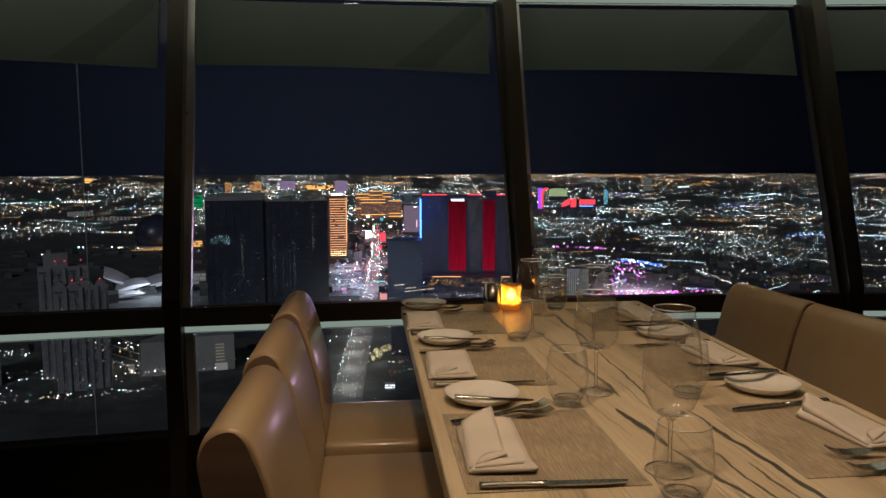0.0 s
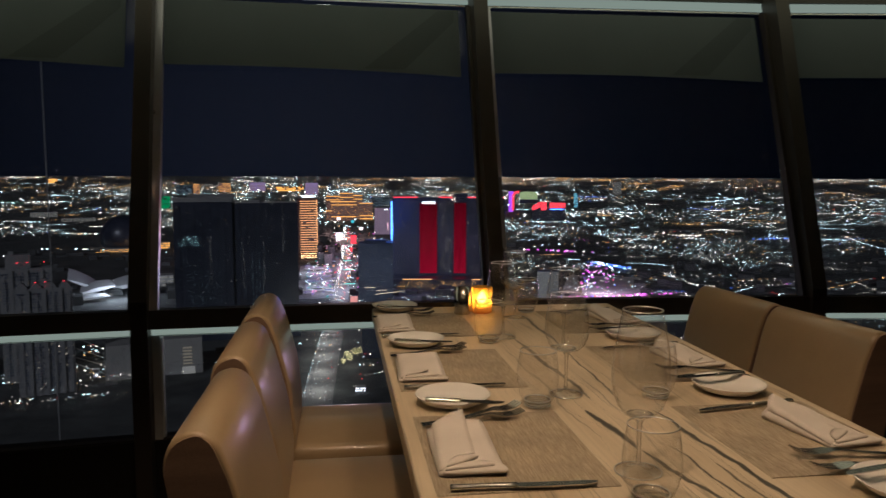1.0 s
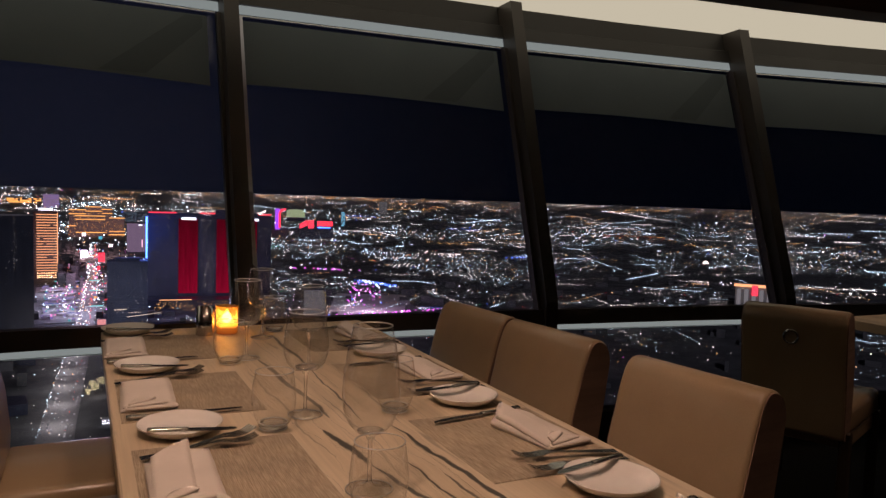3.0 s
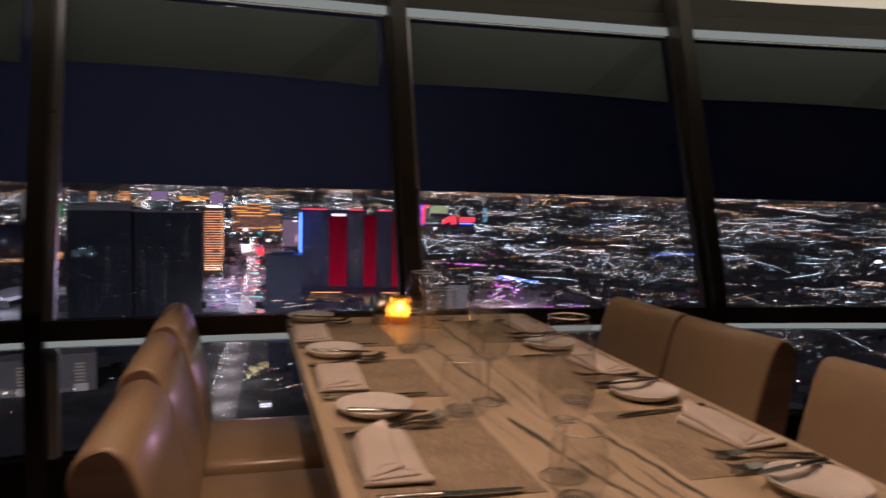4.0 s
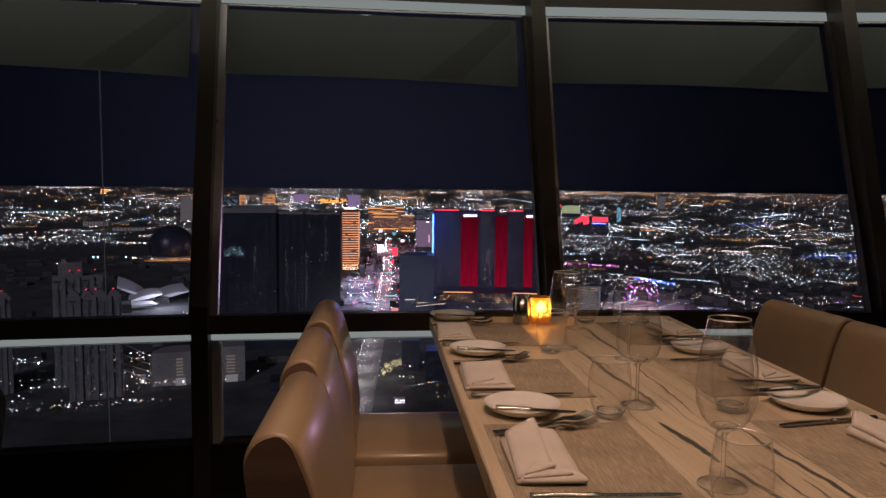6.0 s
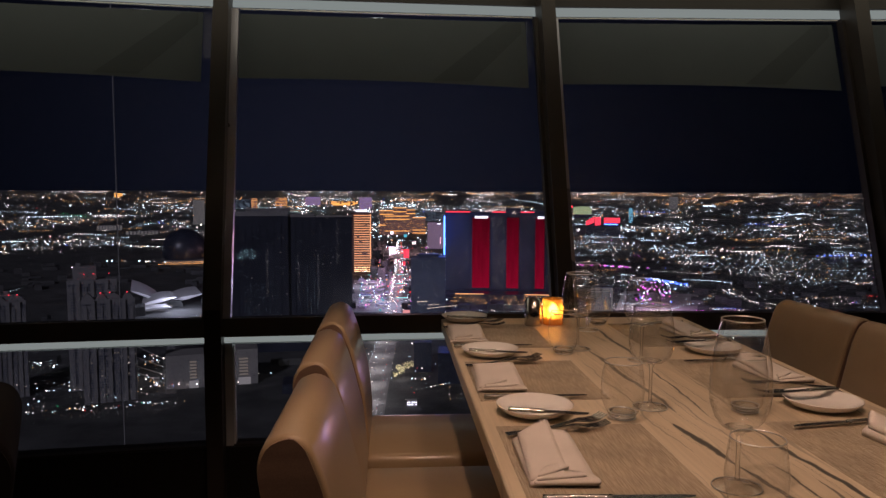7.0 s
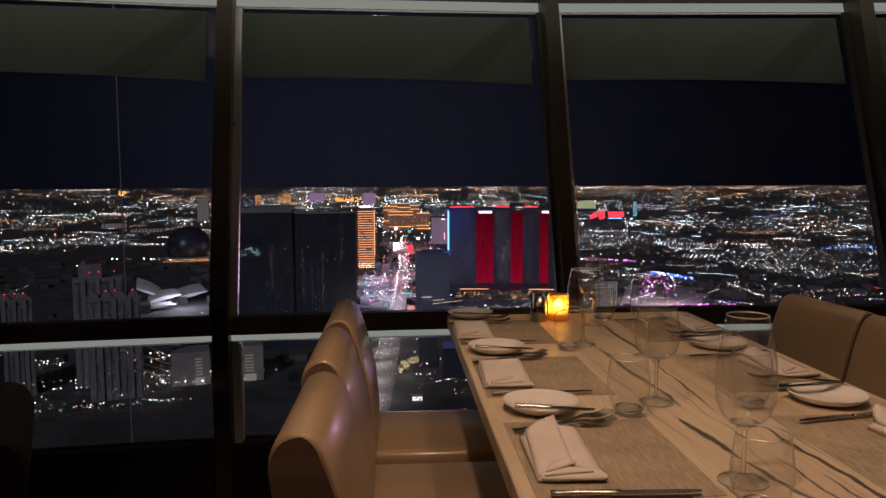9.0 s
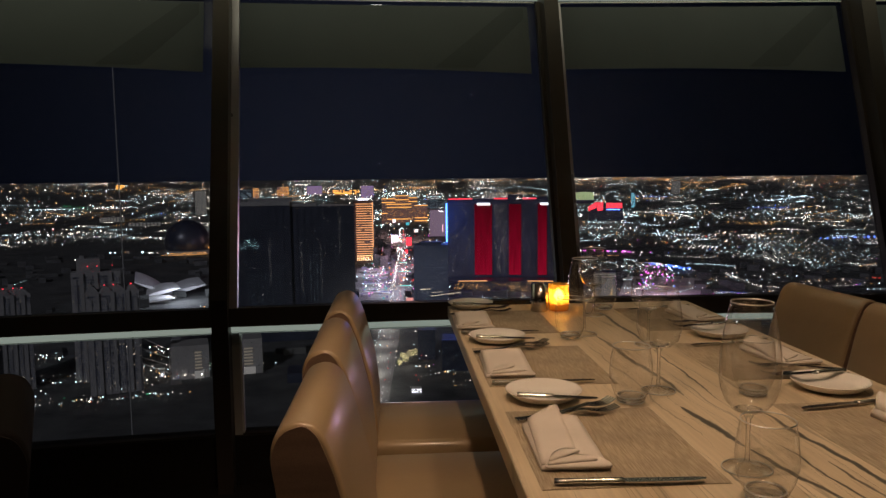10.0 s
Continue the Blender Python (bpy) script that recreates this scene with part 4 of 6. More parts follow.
glowing(ks, "lit_front", E_WHITE, -17.6, -17.5, 984, GROUND + 1, GROUND + 4)

CONDOS = ((-23.2, -20.0, 1000, 6.55, (-22.8, -21.3, 5.62), 0, 3), (-22.35, -18.85, 930, 7.95, (-20.9, -20.2, 7.6), 4, 4), (-27.9, -25.7, 1000, 7.7, (-27.2, -26.4, 7.3), 2, 5), (-31.0, -28.8, 980, 7.0, (-30.4, -29.4, 6.5), 2, 6))
for a0, a1, r, dep, (m0, m1, mdep), gables, sd in CONDOS:
    zt = z_at(dep, r)
    th = tower("condominium_tower", "grey concrete condominium tower, few rooms lit", a0, a1, r, zt, CONDO, 26, (16, 34, 0.035, E_ROOMS), seed=sd, crown=False)
    windows_on(th, a0 + 0.05, a1 - 0.05, r, GROUND + 8, zt - 4, 22, 36, 0.7, BLUEGLASS, 0.5, 0.5, seed=sd + 70)
    bm = bmesh.new()
    slab(bm, m0, m1, r + 4, zt, z_at(mdep, r), 16)
    part("roof_block", bm, CONDO, th)
    bm = bmesh.new()
    slab(bm, m0 + 0.2, m0 + 0.5, r + 7, z_at(mdep, r), z_at(mdep, r) + 4, 6)
    part("lift_housing", bm, CONDO, th)
    for j in range(7):
        b = a0 + (a1 - a0) * (j + 0.5) / 7
        out = 2.2 if j in (1, 3, 5) else 0.9
        bm = bmesh.new()
        slab(bm, b - 0.13, b + 0.13, r - out, GROUND, zt - (1 if j % 2 else 9), out)
        part("bay", bm, CONDO, th)
    for j in range(gables):
        b0, b1 = a0 + (a1 - a0) * j / gables, a0 + (a1 - a0) * (j + 1) / gables
        c, al, aw = face_frame((b0 + b1) / 2, r)
        h = r * math.tan(radians((b1 - b0) / 2)) * 0.86
        arc = [(-h + 2 * h * q / 10, 6.5 * math.sin(math.pi * q / 10)) for q in range(11)]
        bm = bmesh.new()
        prism(bm, arc, lambda p: c + al * p[0] + aw * 0.5 + Vector((0, 0, zt + p[1] + 0.1)), lambda p: c + al * p[0] + aw * 14 + Vector((0, 0, zt + p[1] + 0.1)))
        part("arched_gable", bm, CONDO, th)
    for b in ((a0 + a1) / 2 - 0.5, (a0 + a1) / 2 + 0.1, a1 - 0.5):
        bm = bmesh.new()
        bmesh.ops.create_cube(bm, size=1.1, matrix=Matrix.Translation(polar(b, r - 1, zt + 7.5)))
        part("warning_lamp", bm, E_REDLINE, th)

# dome
# its foot is ringed with amber lamps
sp = empty("dome_arena", "huge dark unlit spherical arena", "dome")
bm = bmesh.new()
bmesh.ops.create_uvsphere(bm, u_segments=48, v_segments=28, radius=72)
o = part("dome_shell", bm, DARKGLASS, sp, smooth=True)
o.location = polar(-15.35, 2600, GROUND + 40)
bm = bmesh.new()
lathe(bm, [(0, 0), (84, 0), (84, 9), (78, 12), (0, 12)], 40)
o = part("dome_base", bm, CONCRETE, sp)
o.location = polar(-15.35, 2600, GROUND)
windows_on(sp, -17.2, -13.5, 2510, GROUND + 1, GROUND + 11, 40, 2, 0.7, E_GOLD, 0.6, 0.3, seed=55)

# convention hall: swooping white roofs
hall = empty("convention_hall", "low convention hall with swooping white lit roofs", "building")
for a0, a1, r, d0, d1, bulge, deep in ((-19.1, -17.0, 1640, 7.45, 8.35, 3, 110), (-18.4, -16.0, 1600, 8.5, 8.05, 4, 60), (-16.9, -14.2, 1650, 8.5, 7.9, 4, 80), (-18.9, -16.4, 1560, 8.95, 8.75, 2, 30)):
    bm = bmesh.new()
    c, al, aw = face_frame((a0 + a1) / 2, r)
    h = r * math.tan(radians((a1 - a0) / 2))
    n = 14
    line = [(-h + 2 * h * q / n, z_at(d0, r) + (z_at(d1, r) - z_at(d0, r)) * q / n, math.sin(math.pi * q / n)) for q in range(n + 1)]
    out = [(x, z + bulge * w) for x, z, w in line] + [(x, z - 0.6 * bulge * w - 1.0) for x, z, w in line[::-1]]
    prism(bm, out, lambda p: c + al * p[0] + Vector((0, 0, p[1])), lambda p: c + al * (p[0] * 0.8 - 0.15 * h) + aw * deep + Vector((0, 0, p[1] + deep * 0.09)))
    part("roof_blade", bm, ROOFWHITE, hall)
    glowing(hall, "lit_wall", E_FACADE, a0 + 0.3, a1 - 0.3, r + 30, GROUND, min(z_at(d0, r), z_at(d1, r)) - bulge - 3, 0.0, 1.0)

# the dark unfinished-looking tower
dk = tower("dark_hotel_tower", "black glass hotel tower, nearly unlit", -12.05, -7.9, 1150, z_at(2.2, 1150), DARKGLASS, 40, (46, 90, 0.012, E_FAINT), seed=11)
bm = bmesh.new()
slab(bm, -7.9, -3.08, 1158, GROUND, z_at(2.3, 1158), 40)
part("facade_wing", bm, DARKGLASS, dk)
windows_on(dk, -8.0, -3.06, 1158, GROUND + 8, z_at(2.3, 1158), 56, 90, 0.010, E_FAINT, seed=12)
windows_on(dk, -7.9, -3.2, 1158, GROUND + 30, z_at(3.2, 1158), 40, 70, 0.10, E_DIM, 0.3, 0.2, seed=17)
windows_on(dk, -11.8, -8.1, 1150, GROUND + 60, z_at(3.0, 1150), 34, 70, 0.08, E_DIM, 0.3, 0.2, seed=18)
windows_on(dk, -11.2, -8.7, 1150, GROUND + 34, GROUND + 105, 18, 34, 0.45, E_DIM, 0.22, 0.22, seed=14)
windows_on(dk, -6.6, -5.6, 1158, GROUND + 34, GROUND + 130, 4, 44, 0.6, E_DIM, 0.3, 0.22, seed=15)
bm = bmesh.new()
slab(bm, -13.6, -3.0, 1140, GROUND, GROUND + 30, 60)
part("podium", bm, DARKGLASS, dk)
for a0, a1, rr, d0, d1 in ((-12.05, -7.9, 1149, 2.2, 1.86), (-11.0, -7.7, 1172, 1.9, 1.62), (-7.9, -5.9, 1157, 2.3, 2.08), (-5.7, -3.08, 1157, 2.3, 2.2)):
    bm = bmesh.new()
    slab(bm, a0, a1, rr, z_at(d0, rr) + 0.2, z_at(d1, rr), 16)
    part("parapet", bm, CONDO, dk)
for b in [-11.6 + 0.53 * q for q in range(16)]:
    rr = 1150 if b < -7.9 else 1158
    bm = bmesh.new()
    slab(bm, b - 0.015, b + 0.015, rr - 0.6, GROUND + 30, z_at(2.35, rr), 0.6)
    part("fin", bm, DARKGLASS, dk)
# teal specks painted in for the city's reflection in the glass
windows_on(dk, -11.7, -10.3, 1150, z_at(5.4, 1150), z_at(4.7, 1150), 18, 9, 0.3, L_TEAL, 0.5, 0.25, seed=51)
for b, d0 in ((-7.25, 8.6), (-5.75, 8.8), (-9.6, 8.2), (-4.3, 6.0)):
    windows_on(dk, b, b + 0.22, 1158 if b > -7.9 else 1150, z_at(d0, 1165), z_at(d0 - 3.6, 1165), 3, 46, 0.5, E_FAINT, 0.5, 0.25, seed=int(d0 * 31))
# made-up ball and post in place of a downlight mirrored in the pane
for az, dep in ((45.67, 4.32),):
    p, r = on_ground(az, dep)
    lampy = empty("field_floodlight", "round warm ball added for a downlight reflected in the pane", "floodlight")
    bm = bmesh.new()
    bmesh.ops.create_uvsphere(bm, u_segments=16, v_segments=10, radius=r * 4.6 / 1306)
    o = part("lamp_glass", bm, E_REFLECTED_DOT, lampy)
    o.location = p
    bm = bmesh.new()
    lathe(bm, [(0, -p.z + ground_z(r)), (2, -p.z + ground_z(r)), (2, 0), (0, 0)], 8)
    o = part("mast", bm, DARKGLASS, lampy)
    o.location = p

# copper tower with lit floor lines
cp = tower("copper_hotel_tower", "copper glass hotel tower with orange floor lines", -3.09, -1.55, 2150, z_at(1.95, 2150), COPPER, 30)
zt = z_at(1.95, 2150)
windows_on(cp, -2.9, -1.66, 2150, GROUND + 8, zt - 5, 6, 24, 0.95, E_ORANGE, 0.97, 0.27, seed=13)
windows_on(cp, -2.9, -1.66, 2150, GROUND + 4, GROUND + 22, 9, 3, 0.8, B_AMBER, 0.5, 0.3, seed=19)
glowing(cp, "corner_line", E_ORANGE, -1.66, -1.60, 2150, GROUND, zt - 4, 0.8)
glowing(cp, "roof_sign", E_WHITE, -2.75, -1.9, 2150, zt + 2, zt + 8, 1.0)

# blue-grey block
gb = tower("blue_grey_tower", "blue-grey glass tower, few rooms lit", 1.48, 4.18, 1415, z_at(5.42, 1415), BLUEGLASS, 40, (22, 26, 0.06, E_FAINT), seed=21)
for j in range(14):
    b = 1.52 + 2.68 * (j + 0.5) / 14
    bm = bmesh.new()
    slab(bm, b - 0.03, b + 0.03, 1414, GROUND, z_at(5.45, 1415), 1)
    part("fin", bm, BLUEGLASS, gb)
windows_on(gb, 1.56, 4.16, 1415, GROUND + 10, z_at(5.6, 1415), 26, 30, 0.4, E_DIM, 0.5, 0.2, seed=22)

# red-banded hotel
RR = 1650
rw = tower("red_banded_hotel", "wide dark hotel with glowing red bands and red roof line", 4.19, 12.85, RR, z_at(1.95, RR), DARKGLASS, 45, seed=31, crown=False)
BANDS = ((6.1, 7.8), (8.8, 9.95), (11.0, 11.9))
windows_on(rw, 4.3, 12.8, RR, GROUND + 30, z_at(2.1, RR), 110, 70, 0.075, E_ROOMS, 0.45, 0.35, seed=31, skip=BANDS)
windows_on(rw, 7.9, 8.75, RR, GROUND + 30, z_at(2.3, RR), 11, 70, 0.22, E_ROOMS, 0.45, 0.3, seed=33)
windows_on(rw, 4.4, 6.0, RR, GROUND + 30, z_at(2.3, RR), 20, 70, 0.10, E_DIM, 0.5, 0.3, seed=34)
for a0, a1, up in ((6.25, 7.6, 0.0), (8.91, 9.86, 9.0), (11.12, 11.82, 4.0)):
    glowing(rw, "red_band", E_RED, a0, a1, RR, z_at(7.75, RR), z_at(2.3, RR), 1.5)
    bm = bmesh.new()
    slab(bm, a0 - 0.1, a1 + 0.1, RR, z_at(1.95, RR) - 1, z_at(1.95, RR) + up + 1.5, 30, 1.0)
    part("roof_block", bm, DARKGLASS, rw)
for a0, a1 in ((4.2, 6.1), (7.75, 8.85), (9.95, 11.05), (11.9, 12.85)):
    glowing(rw, "roof_line", E_REDLINE, a0, a1, RR, z_at(1.92, RR), z_at(1.84, RR), 0.8)
glowing(rw, "blue_edge", E_BLUE, 4.03, 4.14, RR, z_at(5.2, RR), z_at(2.2, RR), 1.0)
for a0, n, wd in ((6.45, 6, 0.13), (11.3, 6, 0.08)):
    for j in range(n):
        glowing(rw, "sign_bar", E_WHITE, a0 + j * wd * 1.35, a0 + j * wd * 1.35 + wd, RR - 2, z_at(2.38, RR), z_at(2.20, RR), 1.0)
bm = bmesh.new()
slab(bm, 4.0, 13.2, RR - 70, GROUND, GROUND + 22, 60)
part("podium", bm, DARKGLASS, rw)
windows_on(rw, 4.6, 13.0, RR - 70, GROUND + 1, GROUND + 20, 120, 5, 0.22, L_AMBER, 0.4, 0.3, seed=32)
glowing(rw, "podium_line", E_ORANGE, 4.95, 7.2, RR - 71, GROUND + 22, GROUND + 23.6, 0.6)
glowing(rw, "podium_line", E_ORANGE, 10.35, 12.3, RR - 71, GROUND + 22, GROUND + 23.6, 0.6)

# farther hotels
FAR = [
    ("gold_hotel", "amber-lit hotel tower beside the boulevard far off", -10.55, -10.1, 3200, 0.85, 1.66, E_GOLD, 2), ("dark_hotel", "dark hotel slab with lit roof line far off", -11.75, -10.55, 3200, 0.95, 1.66, E_DIM, 1), ("gold_hotel", "amber-lit hotel tower beside the boulevard far off", -8.78, -7.91, 3250, 0.8, 1.46, E_GOLD, 2),
    ("gold_hotel", "gold-lit hotel wing beside the boulevard far off", -4.63, -2.6, 3300, 1.08, 1.41, E_GOLD, 1), ("purple_hotel", "purple-lit hotel tower beside the boulevard far off", -6.57, -5.41, 3350, 0.75, 1.4, E_PURPLE, 2),
    ("green_hotel", "green-lit hotel block beside the boulevard far off", -13.6, -12.18, 3000, 1.75, 2.65, E_GREEN, 1), ("pale_tower", "pale far hotel tower", -14.7, -13.9, 3050, 0.95, 2.8, E_PALE, 0),
    ("pale_tower", "grey slab tower far off", 20.95, 21.6, 3300, 0.6, 1.6, E_PALE, 0), ("skinny_tower", "slim pale far tower with blue light", 18.1, 18.4, 3200, 1.5, 2.6, E_CYAN, 1),
    ("gold_hotel", "amber-lit low hotel beside the boulevard far off", -19.95, -19.45, 3300, 0.48, 0.8, E_GOLD, 1), ("purple_hotel", "blue-lit far tower beside the boulevard far off", -2.47, -1.5, 3350, 0.78, 1.7, E_PURPLE, 2),
    ("pale_hall", "long pale lit hall across the valley", -21.15, -19.5, 3000, 2.75, 3.1, E_PALE, 0), ("pale_hall", "long pale lit hall across the valley", -19.3, -17.1, 3000, 3.2, 3.45, E_PALE, 0),
    ("dark_hotel", "long dark hotel wing with lit rooms far off", 2.5, 4.1, 3100, 1.9, 2.6, E_DIM, 1),
]
for i, (nm, lb, a0, a1, r, d_top, d_base, em, n) in enumerate(FAR):
    r = on_ground(a0, d_base)[1]
    z1, z0 = z_at(d_top, r), ground_z(r)
    th = tower(nm, lb, a0, a1, r, z1, DARKGLASS, 30, None, base=z0, seed=40 + i, crown=False)
    if n > 1 and em in (E_GOLD, E_PURPLE):
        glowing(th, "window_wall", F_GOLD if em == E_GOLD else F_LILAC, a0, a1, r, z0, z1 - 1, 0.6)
    if n == 0:
        for j in range(9):
            b = a0 + (a1 - a0) * (j + 0.5) / 9
            q = (a1 - a0) / 9 * 0.36
            glowing(th, "lit_bay", em, b - q, b + q, r, z0, z1 - 2, 1.0)
    else:
        rows = max(2, int((z1 - z0) / (8 if n < 3 else 15)))
        windows_on(th, a0, a1, r, z0, z1, max(4, int((a1 - a0) * 9)), rows, 0.8 if n < 3 else 0.94, em, 0.97, (0.7, 0.7, 0.24, 0.15)[n], seed=90 + i)

def cornice(th, a0, a1, r, dep, thick):
    glowing(th, "cornice_light", E_GOLD, a0 - 0.03, a1 + 0.03, r, z_at(dep + thick, r), z_at(dep, r), 2.5, 2.0)


# stepped gold hotel: floodlit walls put in as warm glow between lit cornices
gh = empty("gold_hotel", "stepped warm stone hotel with gold lit cornices", "building")
for a0, a1, d0, d1, back, lines in ((-0.90, 0.15, 1.78, 3.6, 60, (0.0, 0.28)), (0.15, 1.15, 1.56, 3.6, 50, (0.0, 0.30)), (1.15, 1.82, 1.72, 3.6, 60, (0.0, 0.28)), (-0.50, 1.35, 2.2, 3.6, 0, (0.0, 0.24, 1.15)), (1.66, 2.62, 2.32, 3.65, 20, (0.0, 0.95, 1.18)), (-0.95, -0.5, 2.9, 3.6, -10, (0.0,))):
    r = on_ground(a0, 3.7)[1] + back
    bm = bmesh.new()
    slab(bm, a0, a1, r, ground_z(r), z_at(d0, r), 26)
    part("facade", bm, DARKGLASS, gh)
    n = max(3, int((a1 - a0) * 11))
    for j in range(n):
        b = a0 + (a1 - a0) * (j + 0.5) / n
        q = (a1 - a0) / n * 0.36
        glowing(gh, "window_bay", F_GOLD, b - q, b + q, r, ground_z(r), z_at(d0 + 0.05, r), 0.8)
    for q in lines:
        cornice(gh, a0, a1, r, d0 + q, 0.055)
    windows_on(gh, a0, a1, r - 2, z_at(d1, r), z_at(d0 + 0.1, r), n * 2, 12, 0.12, E_GOLD, 0.6, 0.35, seed=int(100 + a0 * 10))
# lilac hotel in front of the red-banded one
lh = empty("lilac_hotel", "plain lilac-lit hotel slab with one rose light strip", "building")
r = on_ground(3.4, 4.8)[1]
bm = bmesh.new()
slab(bm, 2.78, 4.06, r, GROUND, z_at(2.66, r), 30)
part("facade", bm, DARKGLASS, lh)
for j in range(16):
    b = 2.78 + 1.28 * (j + 0.5) / 16
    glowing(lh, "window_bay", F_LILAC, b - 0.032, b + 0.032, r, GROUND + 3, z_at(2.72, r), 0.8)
glowing(lh, "rose_strip", E_ROSE, 3.76, 3.82, r, z_at(4.4, r), z_at(3.85, r), 1.6)
glowing(lh, "roof_sign", E_WHITE, 3.55, 3.8, r, z_at(2.86, r), z_at(2.78, r), 1.6)
# white lit spire
r = on_ground(-7.0, 1.5)[1]
sp2 = empty("lit_spire", "small white floodlit pyramid far off", "pyramid")
bm = bmesh.new()
tip = bm.verts.new(polar(-7.04, r, z_at(0.95, r)))
foot = [bm.verts.new(polar(-7.04 + da, r + dr, ground_z(r))) for da, dr in ((-0.26, -8), (0.26, -8), (0.26, 12), (-0.26, 12))]
for q in range(4):
    bm.faces.new((foot[q], foot[(q + 1) % 4], tip))
bm.faces.new(foot[::-1])
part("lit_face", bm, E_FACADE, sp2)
# casino with red ribbed signs, its round-roofed hall and the violet arch beside it
rc = empty("red_casino", "dark low casino with ribbed red signs and a blue line", "casino")
r = on_ground(16.0, 3.6)[1]
bm = bmesh.new()
slab(bm, 14.95, 17.5, r, ground_z(r), z_at(2.62, r), 60)
part("hall", bm, DARKGLASS, rc)
for a0, a1, n, d0, d1 in ((15.62, 16.05, 3, 2.2, 2.84), (16.28, 17.46, 9, 2.24, 2.66)):
    for j in range(n):
        b, q = a0 + (a1 - a0) * (j + 0.5) / n, (a1 - a0) / n * 0.45
        glowing(rc, "red_rib", E_REDLINE, b - q, b + q, r, z_at(d1 - 0.02 * (j % 3), r), z_at(d0 + 0.02 * (j % 2), r), 3.0)
for j in range(7):
    b = 14.97 + 0.085 * j
    glowing(rc, "red_sweep", E_REDLINE, b, b + 0.08, r, z_at(2.84 - 0.035 * j, r), z_at(2.5 - 0.05 * j, r), 3.0)
glowing(rc, "blue_line", E_BLUE, 16.3, 17.3, r, z_at(2.77, r), z_at(2.72, r), 3.0)
windows_on(rc, 15.0, 17.4, r, z_at(3.5, r), z_at(2.9, r), 30, 4, 0.10, E_ROOMS, 0.5, 0.4, seed=201)
gd = empty("domed_hall", "pale green floodlit hall with a rounded roof far off", "building")
r = on_ground(14.6, 2.3)[1]
c, al, aw = face_frame(14.66, r)
h = r * math.tan(radians(0.69))
for j in range(9):
    x0, x1 = -h + 2 * h * j / 9 + 1.2, -h + 2 * h * (j + 1) / 9 - 1.2
    top = [z_at(1.55, r) + 10 * math.sqrt(max(0.0, 1 - (x / h) ** 2)) for x in (x0, x1)]
    bm = bmesh.new()
    prism(bm, [(x0, z_at(2.0, r)), (x1, z_at(2.0, r)), (x1, top[1]), (x0, top[0])], lambda p: c + al * p[0] + Vector((0, 0, p[1])), lambda p: c + al * p[0] + aw * 30 + Vector((0, 0, p[1])))
    part("lit_panel", bm, E_LIME, gd)
bm = bmesh.new()
slab(bm, 13.97, 15.36, r + 2, ground_z(r), z_at(2.02, r), 30)
part("base", bm, DARKGLASS, gd)
arch = empty("arch_sign", "tall violet lit tower with a red arch sign far off", "sign")
r = on_ground(13.4, 2.9)[1] - 30
glowing(arch, "violet_face", E_VIOLET, 13.15, 13.5, r + 6, ground_z(r), z_at(1.4, r), 0.5, 12)
for q in range(7):
    u = q / 6 * math.pi / 2
    az, dep = 13.86 - 0.40 * math.sin(u), 1.82 - 0.40 * math.cos(u)
    glowing(arch, "red_tube", E_REDLINE, az - 0.07, az + 0.07, r, z_at(dep + 0.10, r), z_at(dep - 0.06, r), 1.0)
glowing(arch, "red_leg", E_REDLINE, 13.40, 13.56, r, z_at(2.84, r), z_at(1.8, r), 1.0)
# striped white building, orange-topped hotel, screens on the boulevard
sw = tower("striped_hall", "white building with vertical dark stripes", 15.4, 17.05, 1430, z_at(7.5, 1430), BLUEGLASS, 30, crown=False)
for j in range(11):
    b = 15.4 + 1.65 * (j + 0.5) / 11
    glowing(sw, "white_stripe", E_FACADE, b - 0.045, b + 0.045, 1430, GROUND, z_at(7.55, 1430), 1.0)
oh = tower("orange_topped_hotel", "pale hotel tower with orange lit roof", 47.8, 50.2, 1900, z_at(5.75, 1900), CONCRETE, 40, (12, 14, 0.1, E_ROOMS), seed=61, crown=False)
glowing(oh, "roof_light", E_ORANGE, 47.7, 50.3, 1898, z_at(5.8, 1900), z_at(5.6, 1900), 1.5)
glowing(oh, "red_sign", E_REDLINE, 48.9, 49.3, 1898, z_at(6.4, 1900), z_at(5.65, 1900), 2.0)
for j in range(5):
    b = 47.9 + 2.2 * j / 4.4
    glowing(oh, "lit_bay", E_FACADE, b, b + 0.28, 1898, z_at(7.4, 1900), z_at(5.95, 1900), 1.0)
